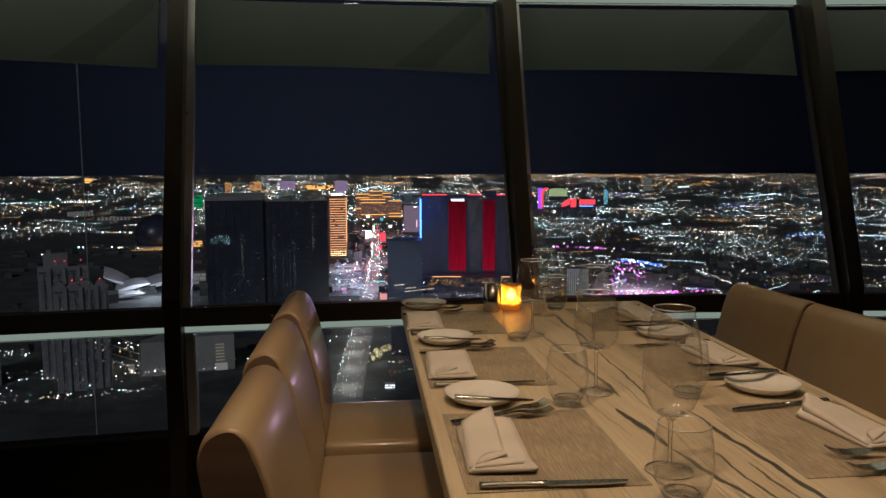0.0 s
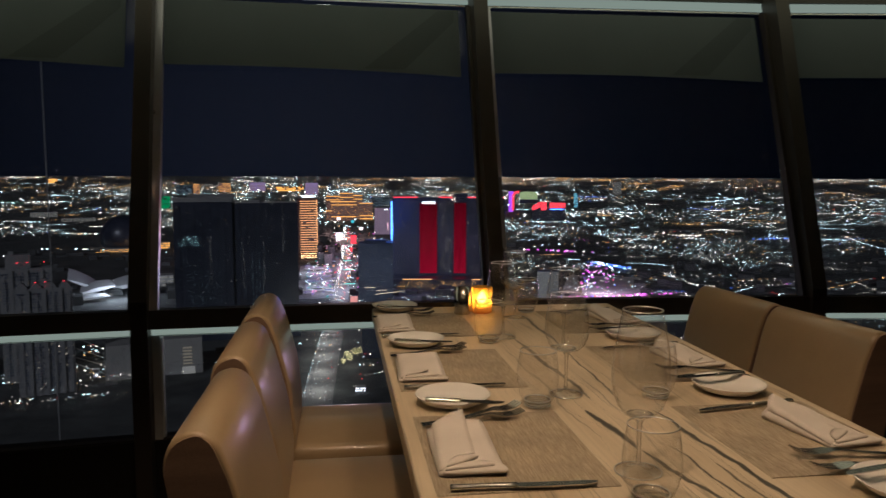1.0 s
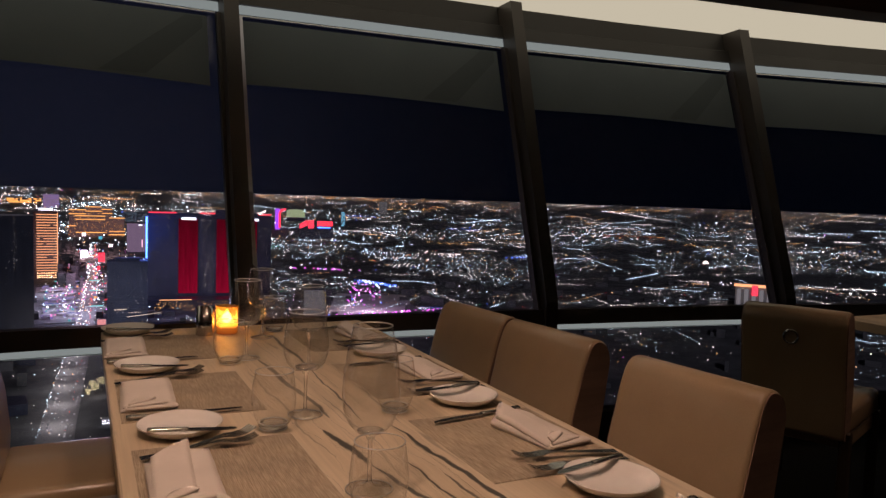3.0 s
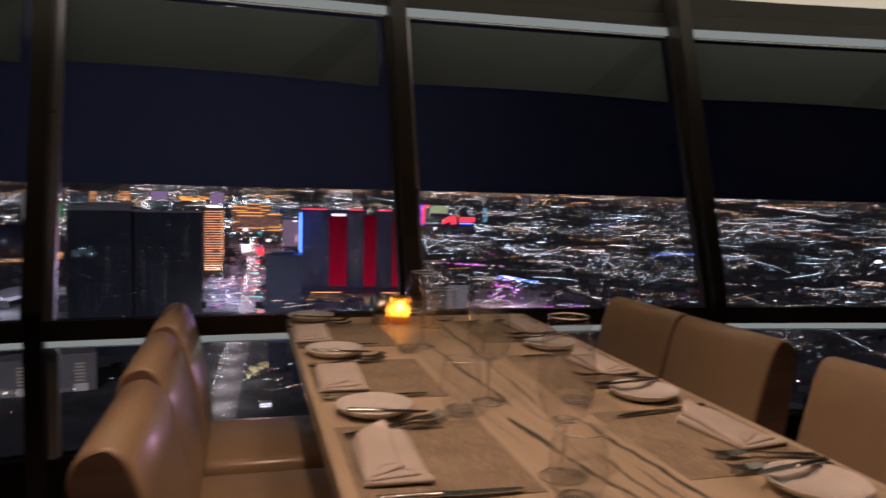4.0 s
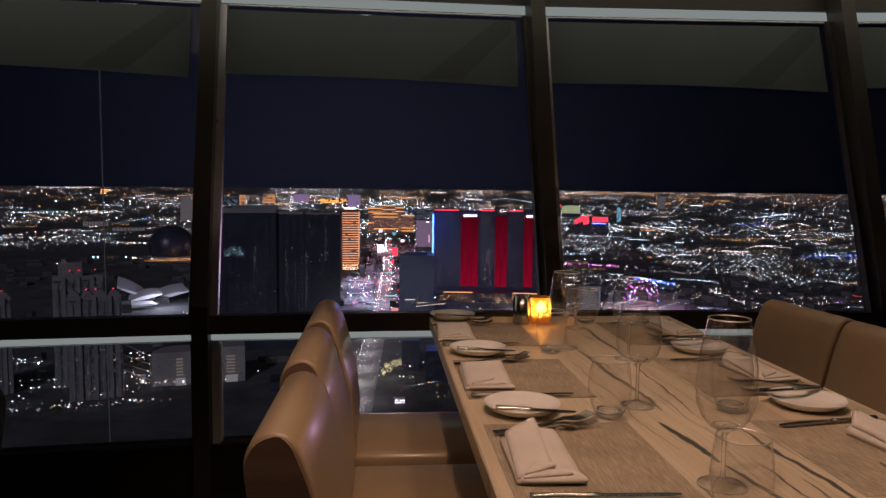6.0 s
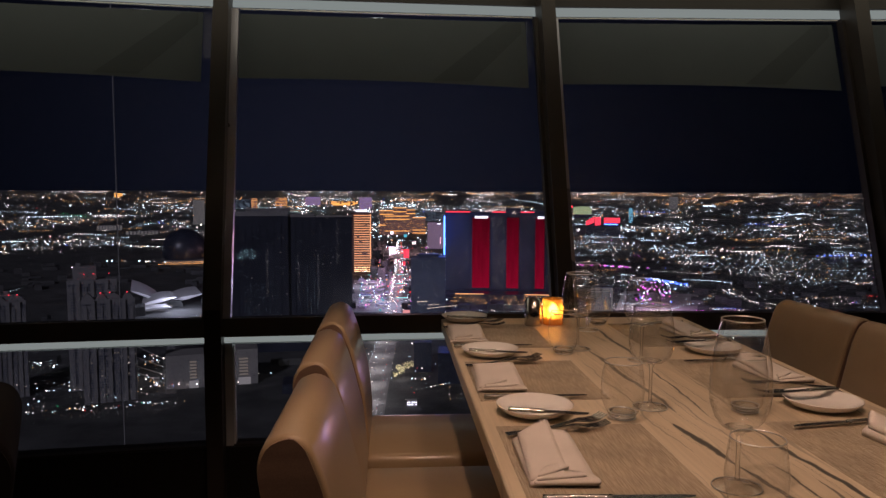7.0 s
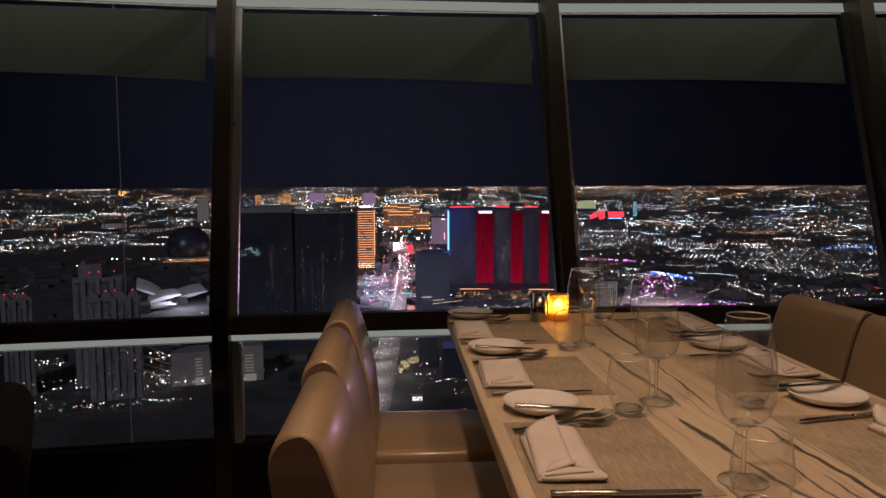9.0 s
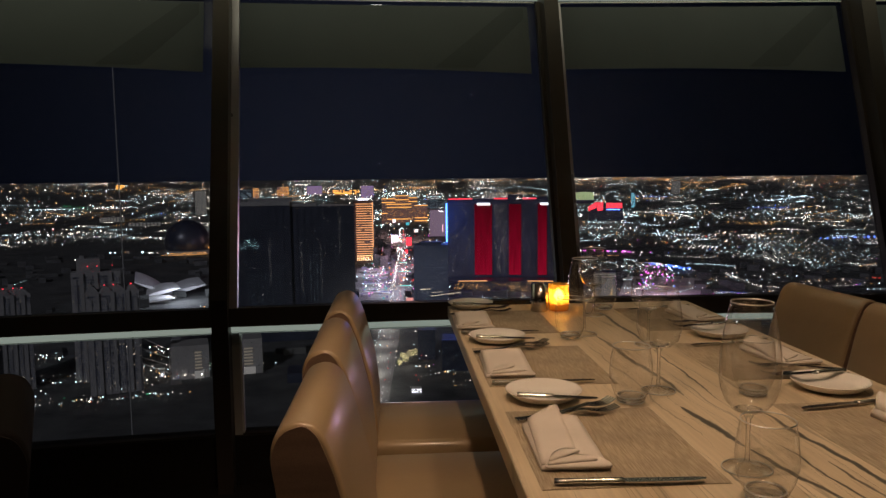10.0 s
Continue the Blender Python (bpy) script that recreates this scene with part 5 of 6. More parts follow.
for a0, a1, dep0, dep1, mm, nm in ((-0.18, 0.27, 5.28, 4.62, glow("pink_white_screen", (1.0, 0.82, 0.92), 4.0), "white"), (0.93, 1.35, 5.45, 4.8, E_REDLINE, "red"), (0.95, 1.2, 3.85, 3.65, glow("teal_screen", (0.1, 0.7, 0.8), 0.8), "teal"),
                                   (0.85, 1.4, 10.0, 9.5, glow("screen_mix", (0.9, 0.35, 0.3), 0.9), "coloured"), (0.85, 1.3, 6.05, 5.75, E_REDLINE, "red"), (-0.95, -0.65, 5.95, 5.55, glow("pink_screen", (0.75, 0.4, 0.55), 0.7), "pink"),
                                   (-0.08, 0.14, 3.62, 3.42, glow("white_screen", (1.0, 0.85, 0.9), 3.0), "white"), (1.6, 1.95, 4.4, 4.2, glow("cream_screen", (1.0, 0.8, 0.75), 2.0), "cream"), (3.5, 3.62, 4.3, 4.0, glow("rose_screen", (1.0, 0.5, 0.7), 1.6), "rose")):
    r = on_ground(a0, min(dep0 + 0.22, 10.0))[1]
    th = empty("billboard", f"tall {nm} glowing screen by the boulevard", "billboard")
    glowing(th, "screen", mm, a0, a1, r, z_at(dep0, r), z_at(dep1, r), 1.0, 2.0)
    bm = bmesh.new()
    slab(bm, (a0 + a1) / 2 - 0.03, (a0 + a1) / 2 + 0.03, r + 3, ground_z(r), z_at(dep1, r), 3)
    part("post", bm, DARKGLASS, th)
rg = random.Random(78)
bm = bmesh.new()
for i in range(430):
    az, r = rg.uniform(-1.75, 2.4), rg.uniform(1980, 3300)
    axis = math.degrees(math.atan2(18, 2229))
    if abs(az - axis) < 0.5 * 2000 / r:
        continue
    w = rg.uniform(0.15, 0.6) * 1600 / r
    slab(bm, az, az + w, r, GROUND, GROUND + rg.choice((5, 8, 12, 18, 24) if az > -0.5 else (8, 14, 22, 34, 44)), rg.uniform(20, 60))
for i in range(26):
    az, r = rg.uniform(0.75, 1.5), rg.uniform(1490, 1980)
    slab(bm, az, az + rg.uniform(0.15, 0.5), r, GROUND, GROUND + rg.choice((5, 8, 12)), rg.uniform(20, 60))
tagged(part("casino_blocks", bm, DIRT), "dark casino blocks lit by the boulevard", "buildings", kind="stuff")
rg = random.Random(77)
SIGNS = [E_WHITE, E_REDLINE, E_PURPLE, glow("pink_sign", (1.0, 0.35, 0.6), 1.3), glow("teal_sign", (0.12, 0.65, 0.62), 0.8), E_GOLD, glow("lilac_lit_roof_glow", (0.55, 0.45, 0.75), 0.5)]
bms = [bmesh.new() for _ in SIGNS]
for i in range(330):
    if i < 90:
        az, r, k = rg.uniform(-2.6, -0.4), rg.uniform(1480, 2000), rg.choice((0, 2, 6, 6, 3, 4))
    else:
        az, r, k = rg.gauss(0.5, 0.55), rg.uniform(1700, 3000), rg.choice((0, 1, 1, 2, 3, 3, 4, 5, 5, 6))
    if abs(az - 0.3) < 0.22 and r < 2300:
        continue
    w, h, z = rg.uniform(0.04, 0.16) * (1500 / r), rg.uniform(1.2, 3.6), rg.choice((2, 4, 8, 14))
    # wide flat slabs are lit roofs, their light put in as glow
    if k == 6:
        w, h, z = w * 3.0, 0.8, rg.choice((3, 6))
    slab(bms[k], az, az + w, r, GROUND + z, GROUND + z + h, 6 if k != 6 else 20, 0.5)
for bmk, mm in zip(bms, SIGNS):
    tagged(part("boulevard_signs", bmk, mm), "many small glowing casino signs and lit roofs along the boulevard", "signs", kind="stuff")
# car park with lens-shaped lit canopies beside the boulevard
cpk = bmesh.new()
slab(cpk, -3.3, -0.35, 1480, GROUND + 0.1, GROUND + 0.7, 520)
tagged(part("car_park", cpk, CONCRETE), "pale concrete casino car park lit in lilac", "car park", kind="structure")
CANOPY = [glow("lilac_canopy", (0.62, 0.50, 0.78), 0.42), glow("blue_canopy", (0.26, 0.30, 0.72), 0.42), glow("sage_canopy", (0.34, 0.42, 0.32), 0.34), glow("rose_canopy", (0.75, 0.52, 0.60), 0.45)]
for az, dep, wide, deep, mm in ((-1.9, 7.5, 0.8, 14, 3), (-0.95, 7.75, 0.45, 12, 0), (-1.75, 8.0, 0.75, 10, 0), (-1.95, 8.5, 0.75, 12, 1), (-1.0, 8.45, 0.4, 10, 3), (-1.6, 9.1, 0.7, 14, 2), (-0.85, 9.2, 0.35, 9, 1), (-2.3, 9.3, 0.5, 10, 0)):
    p, r = on_ground(az, dep)
    c, al, aw = face_frame(az, r)
    cn = empty("canopy", "lens-shaped canopy over a car park, its lit top as glow", "canopy", "car park canopies")
    half = r * math.tan(radians(wide))
    lens = [(half * math.cos(q * math.pi / 10), deep * math.sin(q * math.pi / 10) * abs(math.sin(q * math.pi / 10)) ** 0.5) for q in range(20)]
    bm = bmesh.new()
    prism(bm, lens, lambda p: c + al * p[0] + aw * p[1] + Vector((0, 0, GROUND + 5.2)), lambda p: c + al * p[0] + aw * p[1] + Vector((0, 0, GROUND + 6.4)))
    roof = part("roof", bm, ROOFWHITE, cn)
    # light on the canopy's top, put in as a glowing layer
    bm = bmesh.new()
    lens2 = [(x * 0.86, y * 0.5 + deep * 0.1) for x, y in lens]
    prism(bm, lens2, lambda p: c + al * p[0] + aw * p[1] + Vector((0, 0, GROUND + 6.5)), lambda p: c + al * p[0] + aw * p[1] + Vector((0, 0, GROUND + 6.9)))
    part("lit_skylight", bm, CANOPY[mm], roof)
    for q in (-0.6, 0.6):
        bm = bmesh.new()
        a = az + q * wide
        slab(bm, a - 0.02, a + 0.02, r, GROUND + 0.7, GROUND + 5.2, 1)
        part("post", bm, DARKGLASS, cn)
TEALLINE = glow("teal_bridge_light", (0.16, 0.75, 0.62), 1.7)
for dep in (7.0, 7.72, 8.85):
    p, r = on_ground(0.75, dep)
    fb = empty("footbridge", "footbridge edged in teal light over the boulevard", "footbridge", "footbridges")
    glowing(fb, "deck", CONCRETE, 0.1, 1.3, r, GROUND + 7, GROUND + 8.6, 0.0, 5.0)
    glowing(fb, "teal_line", TEALLINE, 0.35, 1.25, r, GROUND + 8.7, GROUND + 10.0, 0.3)
    for a in (0.12, 1.26):
        glowing(fb, "pier", CONCRETE, a, a + 0.05, r, GROUND, GROUND + 6.9, 0.0, 4.0)
# lit low blocks left of the black tower
for a0, a1, d0, d1, mm in ((-13.5, -12.15, 8.3, 7.5, E_FACADE), (-14.4, -12.3, 5.55, 5.1, E_GOLD), (-13.9, -12.2, 3.8, 3.55, E_GOLD)):
    r = (EYE_Z - GROUND) / math.tan(radians(d0))
    th = tower("lit_block", "low block with lit storeys at night", a0, a1, r, z_at(d1, r), CONCRETE, 40, crown=False, category="building")
    windows_on(th, a0, a1, r, GROUND, z_at(d1, r), 14, 3, 0.8, mm, 0.8, 0.5, seed=int(d0 * 10))
# dotted terrace lamps on the blue-grey tower
for a0, a1, d0, d1, n in ((2.8, 5.1, 9.37, 9.12, 26), (2.85, 3.7, 9.1, 9.05, 9), (1.95, 2.75, 8.85, 8.83, 12)):
    for j in range(n):
        b, dep = a0 + (a1 - a0) * (j + 0.5) / n, d0 + (d1 - d0) * (j + 0.5) / n
        glowing(gb, "terrace_lamp", E_CREAM, b - 0.024, b + 0.024, 1408, z_at(dep + 0.02, 1408), z_at(dep - 0.02, 1408), 1.0)
# pale slab added to catch the lamp above it and read as lit ground
bm = bmesh.new()
slab(bm, 17.0, 24.0, 1420, GROUND + 0.05, GROUND + 0.5, 420)
tagged(part("plaza", bm, CONCRETE), "pale paved plaza lit in magenta", "plaza", kind="structure")
# cars on the boulevard, too many to count
rg = random.Random(91)
bm = bmesh.new()
for i in range(170):
    y = 800 + 1300 * rg.random() ** 1.4
    k = next(q for q in range(len(BOULEVARD) - 1) if BOULEVARD[q + 1][1] >= y)
    (xa, ya), (xb, yb) = BOULEVARD[k], BOULEVARD[k + 1]
    x = xa + (xb - xa) * (y - ya) / (yb - ya) + rg.choice((-14.5, -9.5, -5.5, 3.5, 8, 13.5))
    z = GROUND + 0.62
    body = [(-0.95, 0.3), (0.95, 0.3), (0.95, 0.85), (0.72, 0.92), (0.62, 1.4), (-0.62, 1.4), (-0.72, 0.92), (-0.95, 0.85)]
    prism(bm, body, lambda p: (x + p[0], y - 2.1 + 0.35 * (p[1] - 0.3), z + p[1] - 0.3), lambda p: (x + p[0], y + 2.1 - 0.35 * (p[1] - 0.3), z + p[1] - 0.3))
tagged(part("cars", bm, CARPAINT), "small cars on the boulevard far below", "cars", kind="stuff")
# lit street trees by the boulevard
for i, (x, y, h) in enumerate(((4, 950, 12), (12, 962, 15), (20, 985, 17), (9, 985, 13), (26, 1000, 14))):
    rt = random.Random(300 + i)
    tree = empty("street_tree", "leafy street tree lit with warm lamps", "tree", "street trees")
    bm = bmesh.new()
    lathe(bm, [(0, 0), (0.5, 0), (0.32, h * 0.3), (0.15, h * 0.7), (0, h * 0.7)], 8)
    for q in range(5):
        a, z0 = q * 1.26, h * (0.28 + 0.06 * q)
        tip = Vector((math.cos(a) * h * 0.22, math.sin(a) * h * 0.22, z0 + h * 0.2))
        lo = [bm.verts.new((0.16 * math.cos(b), 0.16 * math.sin(b), z0)) for b in (0, 2.1, 4.2)]
        hi = bm.verts.new(tip)
        for b in range(3):
            bm.faces.new((lo[b], lo[(b + 1) % 3], hi))
    o = part("trunk", bm, DARKWOOD, tree)
    bm, lit = bmesh.new(), bmesh.new()
    for q in range(420):
        d = Vector((rt.gauss(0, 1), rt.gauss(0, 1), rt.gauss(0, 1))).normalized() * rt.random() ** 0.4
        c = Vector((d.x * h * 0.34, d.y * h * 0.34, h * 0.66 + d.z * h * 0.34)) * (0.85 + 0.15 * rt.random())
        k = rt.uniform(0.3, 0.75)
        u = Vector((rt.gauss(0, 1), rt.gauss(0, 1), rt.gauss(0, 0.6))).normalized() * k
        w = Vector((-u.y, u.x, rt.uniform(-0.4, 0.4))).normalized() * k * 0.7
        vs = [bm.verts.new(c + e) for e in (u, w, -u, -w)]
        top = bm.verts.new(c + u.cross(w).normalized() * 0.15)
        for b in range(4):
            bm.faces.new((vs[b], vs[(b + 1) % 4], top))
        bm.faces.new(vs[::-1])
        if q % 5 == 0:
            bmesh.ops.create_cube(lit, size=0.5, matrix=Matrix.Translation(c * 1.03))
    crown = part("crown", bm, FOLIAGE, tree)
    part("string_lights", lit, TREELIGHT, crown, "warm string lights")
    tree.location = (x, y, GROUND + 0.05)
kiosk = tower("lit_kiosk", "low white lit kiosk by the boulevard", 1.15, 1.95, 835, GROUND + 6, CONCRETE, 8, crown=False)
windows_on(kiosk, 1.15, 1.95, 835, GROUND + 0.5, GROUND + 5.5, 6, 2, 0.8, E_WHITE, 0.7, 0.5, seed=66)
# near garages and offices under the tower
for a0, a1, r, h, lb in ((-16.9, -14.2, 960, 42, "grey windowless parking garage"), (-13.9, -10.3, 960, 45, "grey office block with one lit stair"), (3.6, 6.5, 930, 40, "dark office block with flat roof"), (1.7, 3.1, 990, 41, "dark narrow office block with flat roof"), (-8.5, -3.5, 900, 12, "low dark flat commercial roofs")):
    th = tower("garage" if "garage" in lb else "office_block", lb, a0, a1, r, GROUND + h, CONCRETE if h > 41 else DARKGLASS, 40, crown=False)
    windows_on(th, a0, a1, r, GROUND + 6, GROUND + h - 3, 30, 12, 0.04 if h > 41 else 0.12, E_DIM, 0.5, 0.4, seed=int(r + h))
    if h > 41:
        for j in range(6):
            glowing(th, "stair_light", E_ROOMS, a0 + 0.62 * (a1 - a0), a0 + 0.80 * (a1 - a0), r, GROUND + 12 + j * 4, GROUND + 14 + j * 4, 0.8)
        glowing(th, "door_light", E_FACADE, a0 + 0.6 * (a1 - a0), a0 + 0.85 * (a1 - a0), r, GROUND, GROUND + 9, 0.8)
bm = bmesh.new()
rg = random.Random(5)
for i in range(700):
    az, r = rg.uniform(-40, 62), rg.uniform(800, 2600)
    if (abs(az) < 3.5 and r < 2300) or (az < 5 and r < 1010):
        continue
    w = rg.uniform(0.25, 1.1)
    slab(bm, az, az + w, r, GROUND, GROUND + rg.choice((5, 7, 9, 12, 16)), rg.uniform(15, 60))
o = part("low_buildings", bm, DIRT)
tagged(o, "low flat-roofed city blocks in the dark", "buildings", kind="stuff")

# guide wire outside the windows
bm = bmesh.new()
lathe(bm, [(0, -60), (0.010, -60), (0.010, 14), (0, 14)], 8)
o = part("guide_wire", bm, CABLE)
o.location = (-4.93, 12.0, 0)
tagged(o, "thin steel guide wire hanging outside the windows", "cable")

# ---- the table ----
TX0, TX1, TY0, TY1, TZ = -0.465, 0.40, 0.50, 2.64, 0.75
table = empty("dining_table", "long bleached veined wood dining table, laid for dinner", "table")
bm = boxed(TX0, TX1, TY0, TY1, TZ - 0.04, TZ, bevel=0.004)
part("tabletop", bm, TABLEWOOD, table)
for y in (0.95, 2.15):
    bm = bmesh.new()
    lathe(bm, [(0, 0.001), (0.20, 0.001), (0.20, 0.012), (0.05, 0.03), (0.04, 0.06), (0.04, 0.70), (0.12, 0.709), (0, 0.709)], 24)
    o = part("pedestal", bm, DARKWOOD, table)
    o.location = (-0.03, y, 0)


def rounded(outline, amount=0.02, n=4):
    """Rounds the corners of an outline of (x, z)."""
    res = []
    k = len(outline)
    for i in range(k):
        p, a, b = Vector(outline[i]), Vector(outline[i - 1]), Vector(outline[(i + 1) % k])
        da, db = (a - p), (b - p)
        r = min(amount, da.length * 0.45, db.length * 0.45)
        s, e = p + da.normalized() * r, p + db.normalized() * r
        for j in range(n + 1):
            t = j / n
            res.append(tuple((1 - t) ** 2 * s + 2 * t * (1 - t) * p + t * t * e))
    return res


def extrude_soft(bm, outline, half, edge=0.015, n=3):
    """Sweeps an outline across y, drawn in a little at both ends."""
    c = Vector((sum(p[0] for p in outline) / len(outline), sum(p[1] for p in outline) / len(outline)))
    secs = [(-half + edge * (1 - math.cos(math.pi / 2 * j / n)), edge * (1 - math.sin(math.pi / 2 * j / n))) for j in range(n + 1)]
    secs = secs + [(-y, i) for y, i in secs[::-1]]
    rows = []
    for y, ins in secs:
        row = []
        for p in outline:
            d = c - Vector(p)
            q = Vector(p) + d.normalized() * min(ins, d.length * 0.5)
            row.append(bm.verts.new((q.x, y, q.y)))
        rows.append(row)
    k = len(outline)
    for a, b in zip(rows, rows[1:]):
        for i in range(k):
            bm.faces.new((a[i], b[i], b[(i + 1) % k], a[(i + 1) % k]))
    bm.faces.new(rows[0])
    bm.faces.new(rows[-1][::-1])
    bmesh.ops.recalc_face_normals(bm, faces=bm.faces)


BACK = [(-0.225, 0.34), (-0.215, 0.50), (-0.228, 0.63), (-0.262, 0.765), (-0.285, 0.823), (-0.315, 0.840), (-0.352, 0.828), (-0.368, 0.79), (-0.352, 0.67), (-0.325, 0.50), (-0.315, 0.34)]


def make_chair():
    ch = empty("dining_chair", "tan leather upholstered dining chair with brown suede sides", "chair", "dining chairs")
    bm = bmesh.new()
    extrude_soft(bm, rounded(BACK, 0.02, 3), 0.192, 0.012)
    back = part("backrest", bm, LEATHER, ch, smooth=True)
    side = [(x + (0.004 if x < -0.29 else -0.007), z - (0.006 if z > 0.75 else 0)) for x, z in BACK]
    for s in (-1, 1):
        bm = bmesh.new()
        prism(bm, rounded(side, 0.02, 3), lambda p: (p[0], s * 0.188, p[1]), lambda p: (p[0], s * 0.1945, p[1]))
        part("side_panel", bm, SUEDE, back, "brown suede side panel")
    bm = boxed(-0.235, 0.235, -0.197, 0.197, 0.350, 0.457, bevel=0.026, seg=4)
    part("seat", bm, LEATHER, ch, smooth=True)
    bm = boxed(-0.228, 0.222, -0.188, 0.188, 0.29, 0.352, bevel=0.008)
    part("seat_frame", bm, LEATHER, ch)
    for x in (-0.27, 0.19):
        for s in (-1, 1):
            bm = bmesh.new()
            box(bm, x - 0.02, x + 0.02, s * 0.19 - 0.02, s * 0.19 + 0.02, 0.001, 0.37, bevel=0.004, seg=1)
            part("leg", bm, DARKWOOD, ch)
    bm = bmesh.new()
    rows = []
    for i in range(24):
        a = 2 * math.pi * i / 24
        rows.append([bm.verts.new((-0.373 + 0.005 * math.cos(b), (0.026 + 0.005 * math.sin(b)) * math.cos(a), 0.725 + (0.026 + 0.005 * math.sin(b)) * math.sin(a))) for b in [2 * math.pi * j / 8 for j in range(8)]])
    for i in range(24):
        for j in range(8):
            bm.faces.new((rows[i][j], rows[(i + 1) % 24][j], rows[(i + 1) % 24][(j + 1) % 8], rows[i][(j + 1) % 8]))
    part("pull_ring", bm, STEEL, back, "steel pull ring")
    return ch


# the corner of a neighbouring table
side_table = empty("dining_table", "bare wooden dining table of the neighbouring party", "table")
bm = boxed(2.42, 3.27, 0.70, 2.18, TZ - 0.04, TZ, bevel=0.004)
part("tabletop", bm, TABLEWOOD, side_table)
bm = bmesh.new()
lathe(bm, [(0, 0.001), (0.20, 0.001), (0.20, 0.012), (0.05, 0.03), (0.04, 0.06), (0.04, 0.70), (0.12, 0.709), (0, 0.709)], 24)
part("pedestal", bm, BRONZE, side_table).location = (2.85, 1.44, 0)
chair = make_chair()
chair.matrix_basis = pose(-0.476, 1.365, 0, 0, 0, -1)
for m in (pose(-0.487, 1.84, 0), pose(-0.487, 2.305, 0), pose(0.44, 1.29, 0, 0, 0, 186), pose(0.418, 1.845, 0, 0, 0, 186), pose(0.39, 2.262, 0, 0, 0, 184)):
    copy_thing(chair, m)
far_chair = copy_thing(chair, pose(2.27, 2.15, 0, 0, 0, 22))
# neighbouring chair in shadow, painted black all over
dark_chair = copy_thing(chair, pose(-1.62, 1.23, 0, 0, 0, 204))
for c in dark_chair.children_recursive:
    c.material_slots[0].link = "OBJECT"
    c.material_slots[0].material = SHADED_HIDE
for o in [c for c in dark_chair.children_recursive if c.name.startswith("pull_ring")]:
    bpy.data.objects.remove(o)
tagged(dark_chair, "dining chair of a neighbouring table, its shade painted black", "chair", "neighbouring chairs")
for o in (far_chair,):
    tagged(o, "tan leather dining chair of a neighbouring table, seen in shade", "chair", "neighbouring chairs")


# ---- things on the table ----
def make_plate():
    pl = empty("side_plate", "round cream china side plate on the table", "plate", "side plates")
    bm = bmesh.new()
    lathe(bm, [(0, 0.004), (0.048, 0.004), (0.062, 0.009), (0.0765, 0.020), (0.079, 0.0205), (0.0785, 0.0185), (0.064, 0.006), (0.05, 0.001), (0.046, 0.0), (0, 0.0)], 56)
    part("dish", bm, CHINA, pl, smooth=True)
    return pl


def make_knife(name, label, length, group):
    kn = empty(name, label, "knife", group)
    h = length * 0.45
    bm = bmesh.new()
    n = 10
    secs = []
    for i in range(n + 1):
        u = i / n
        secs.append((u * h, 0.0075 - 0.0018 * math.sin(math.pi * u), 0.0042))
    rows = [[bm.verts.new((x, w * math.cos(a), 0.0045 + t * math.sin(a))) for a in [2 * math.pi * j / 10 for j in range(10)]] for x, w, t in secs]
    for a, b in zip(rows, rows[1:]):
        for j in range(10):
            bm.faces.new((a[j], b[j], b[(j + 1) % 10], a[(j + 1) % 10]))
    bm.faces.new(rows[0])
    bm.faces.new(rows[-1][::-1])
    bmesh.ops.recalc_face_normals(bm, faces=bm.faces)
    part("handle", bm, STEEL, kn, smooth=True)
    bm = bmesh.new()
    out = [(h * 0.99, -0.0062), (h + 0.01, -0.0085)]
    out += [(h + (length - h) * u, -0.0085 + 0.003 * u ** 3) for u in (0.2, 0.5, 0.8)] + [(length * 0.985, -0.002), (length, 0.005), (length * 0.93, 0.0068), (h + 0.01, 0.0068), (h * 0.99, 0.0062)]
    prism(bm, out, lambda p: (p[0], p[1], 0.0035), lambda p: (p[0], p[1], 0.0055))
    part("blade", bm, STEEL, kn)
    return kn


def make_fork(length, group):
    fk = empty("dinner_fork", "polished steel dinner fork beside the napkin", "fork", group)
    bm = bmesh.new()
    secs = [(0.0, 0.010, 0.002), (0.03, 0.009, 0.003), (0.08, 0.0045, 0.006), (0.12, 0.0038, 0.009), (0.135, 0.006, 0.010), (0.15, 0.0125, 0.008), (0.165, 0.0125, 0.006)]
    k = length / 0.205
    rows = [[bm.verts.new((x * k, s * w, z + d)) for s, d in ((-1, 0), (1, 0), (1, 0.0025), (-1, 0.0025))] for x, w, z in secs]
    for a, b in zip(rows, rows[1:]):
        for j in range(4):
            bm.faces.new((a[j], b[j], b[(j + 1) % 4], a[(j + 1) % 4]))
    bm.faces.new(rows[0])
    bm.faces.new(rows[-1][::-1])
    bmesh.ops.recalc_face_normals(bm, faces=bm.faces)
    part("handle", bm, STEEL, fk)
    for j in range(4):
        y = -0.0102 + j * 0.0068
        bm = bmesh.new()
        rows = [[bm.verts.new((x * k, y + s * w, z + d)) for s, d in ((-1, 0), (1, 0), (1, 0.0022), (-1, 0.0022))] for x, w, z in ((0.1648, 0.0022, 0.006), (0.185, 0.0019, 0.0065), (0.205, 0.0011, 0.013))]
        for a, b in zip(rows, rows[1:]):
            for q in range(4):
                bm.faces.new((a[q], b[q], b[(q + 1) % 4], a[(q + 1) % 4]))
        bm.faces.new(rows[0])
        bm.faces.new(rows[-1][::-1])
        bmesh.ops.recalc_face_normals(bm, faces=bm.faces)
        part("tine", bm, STEEL, fk)
    return fk


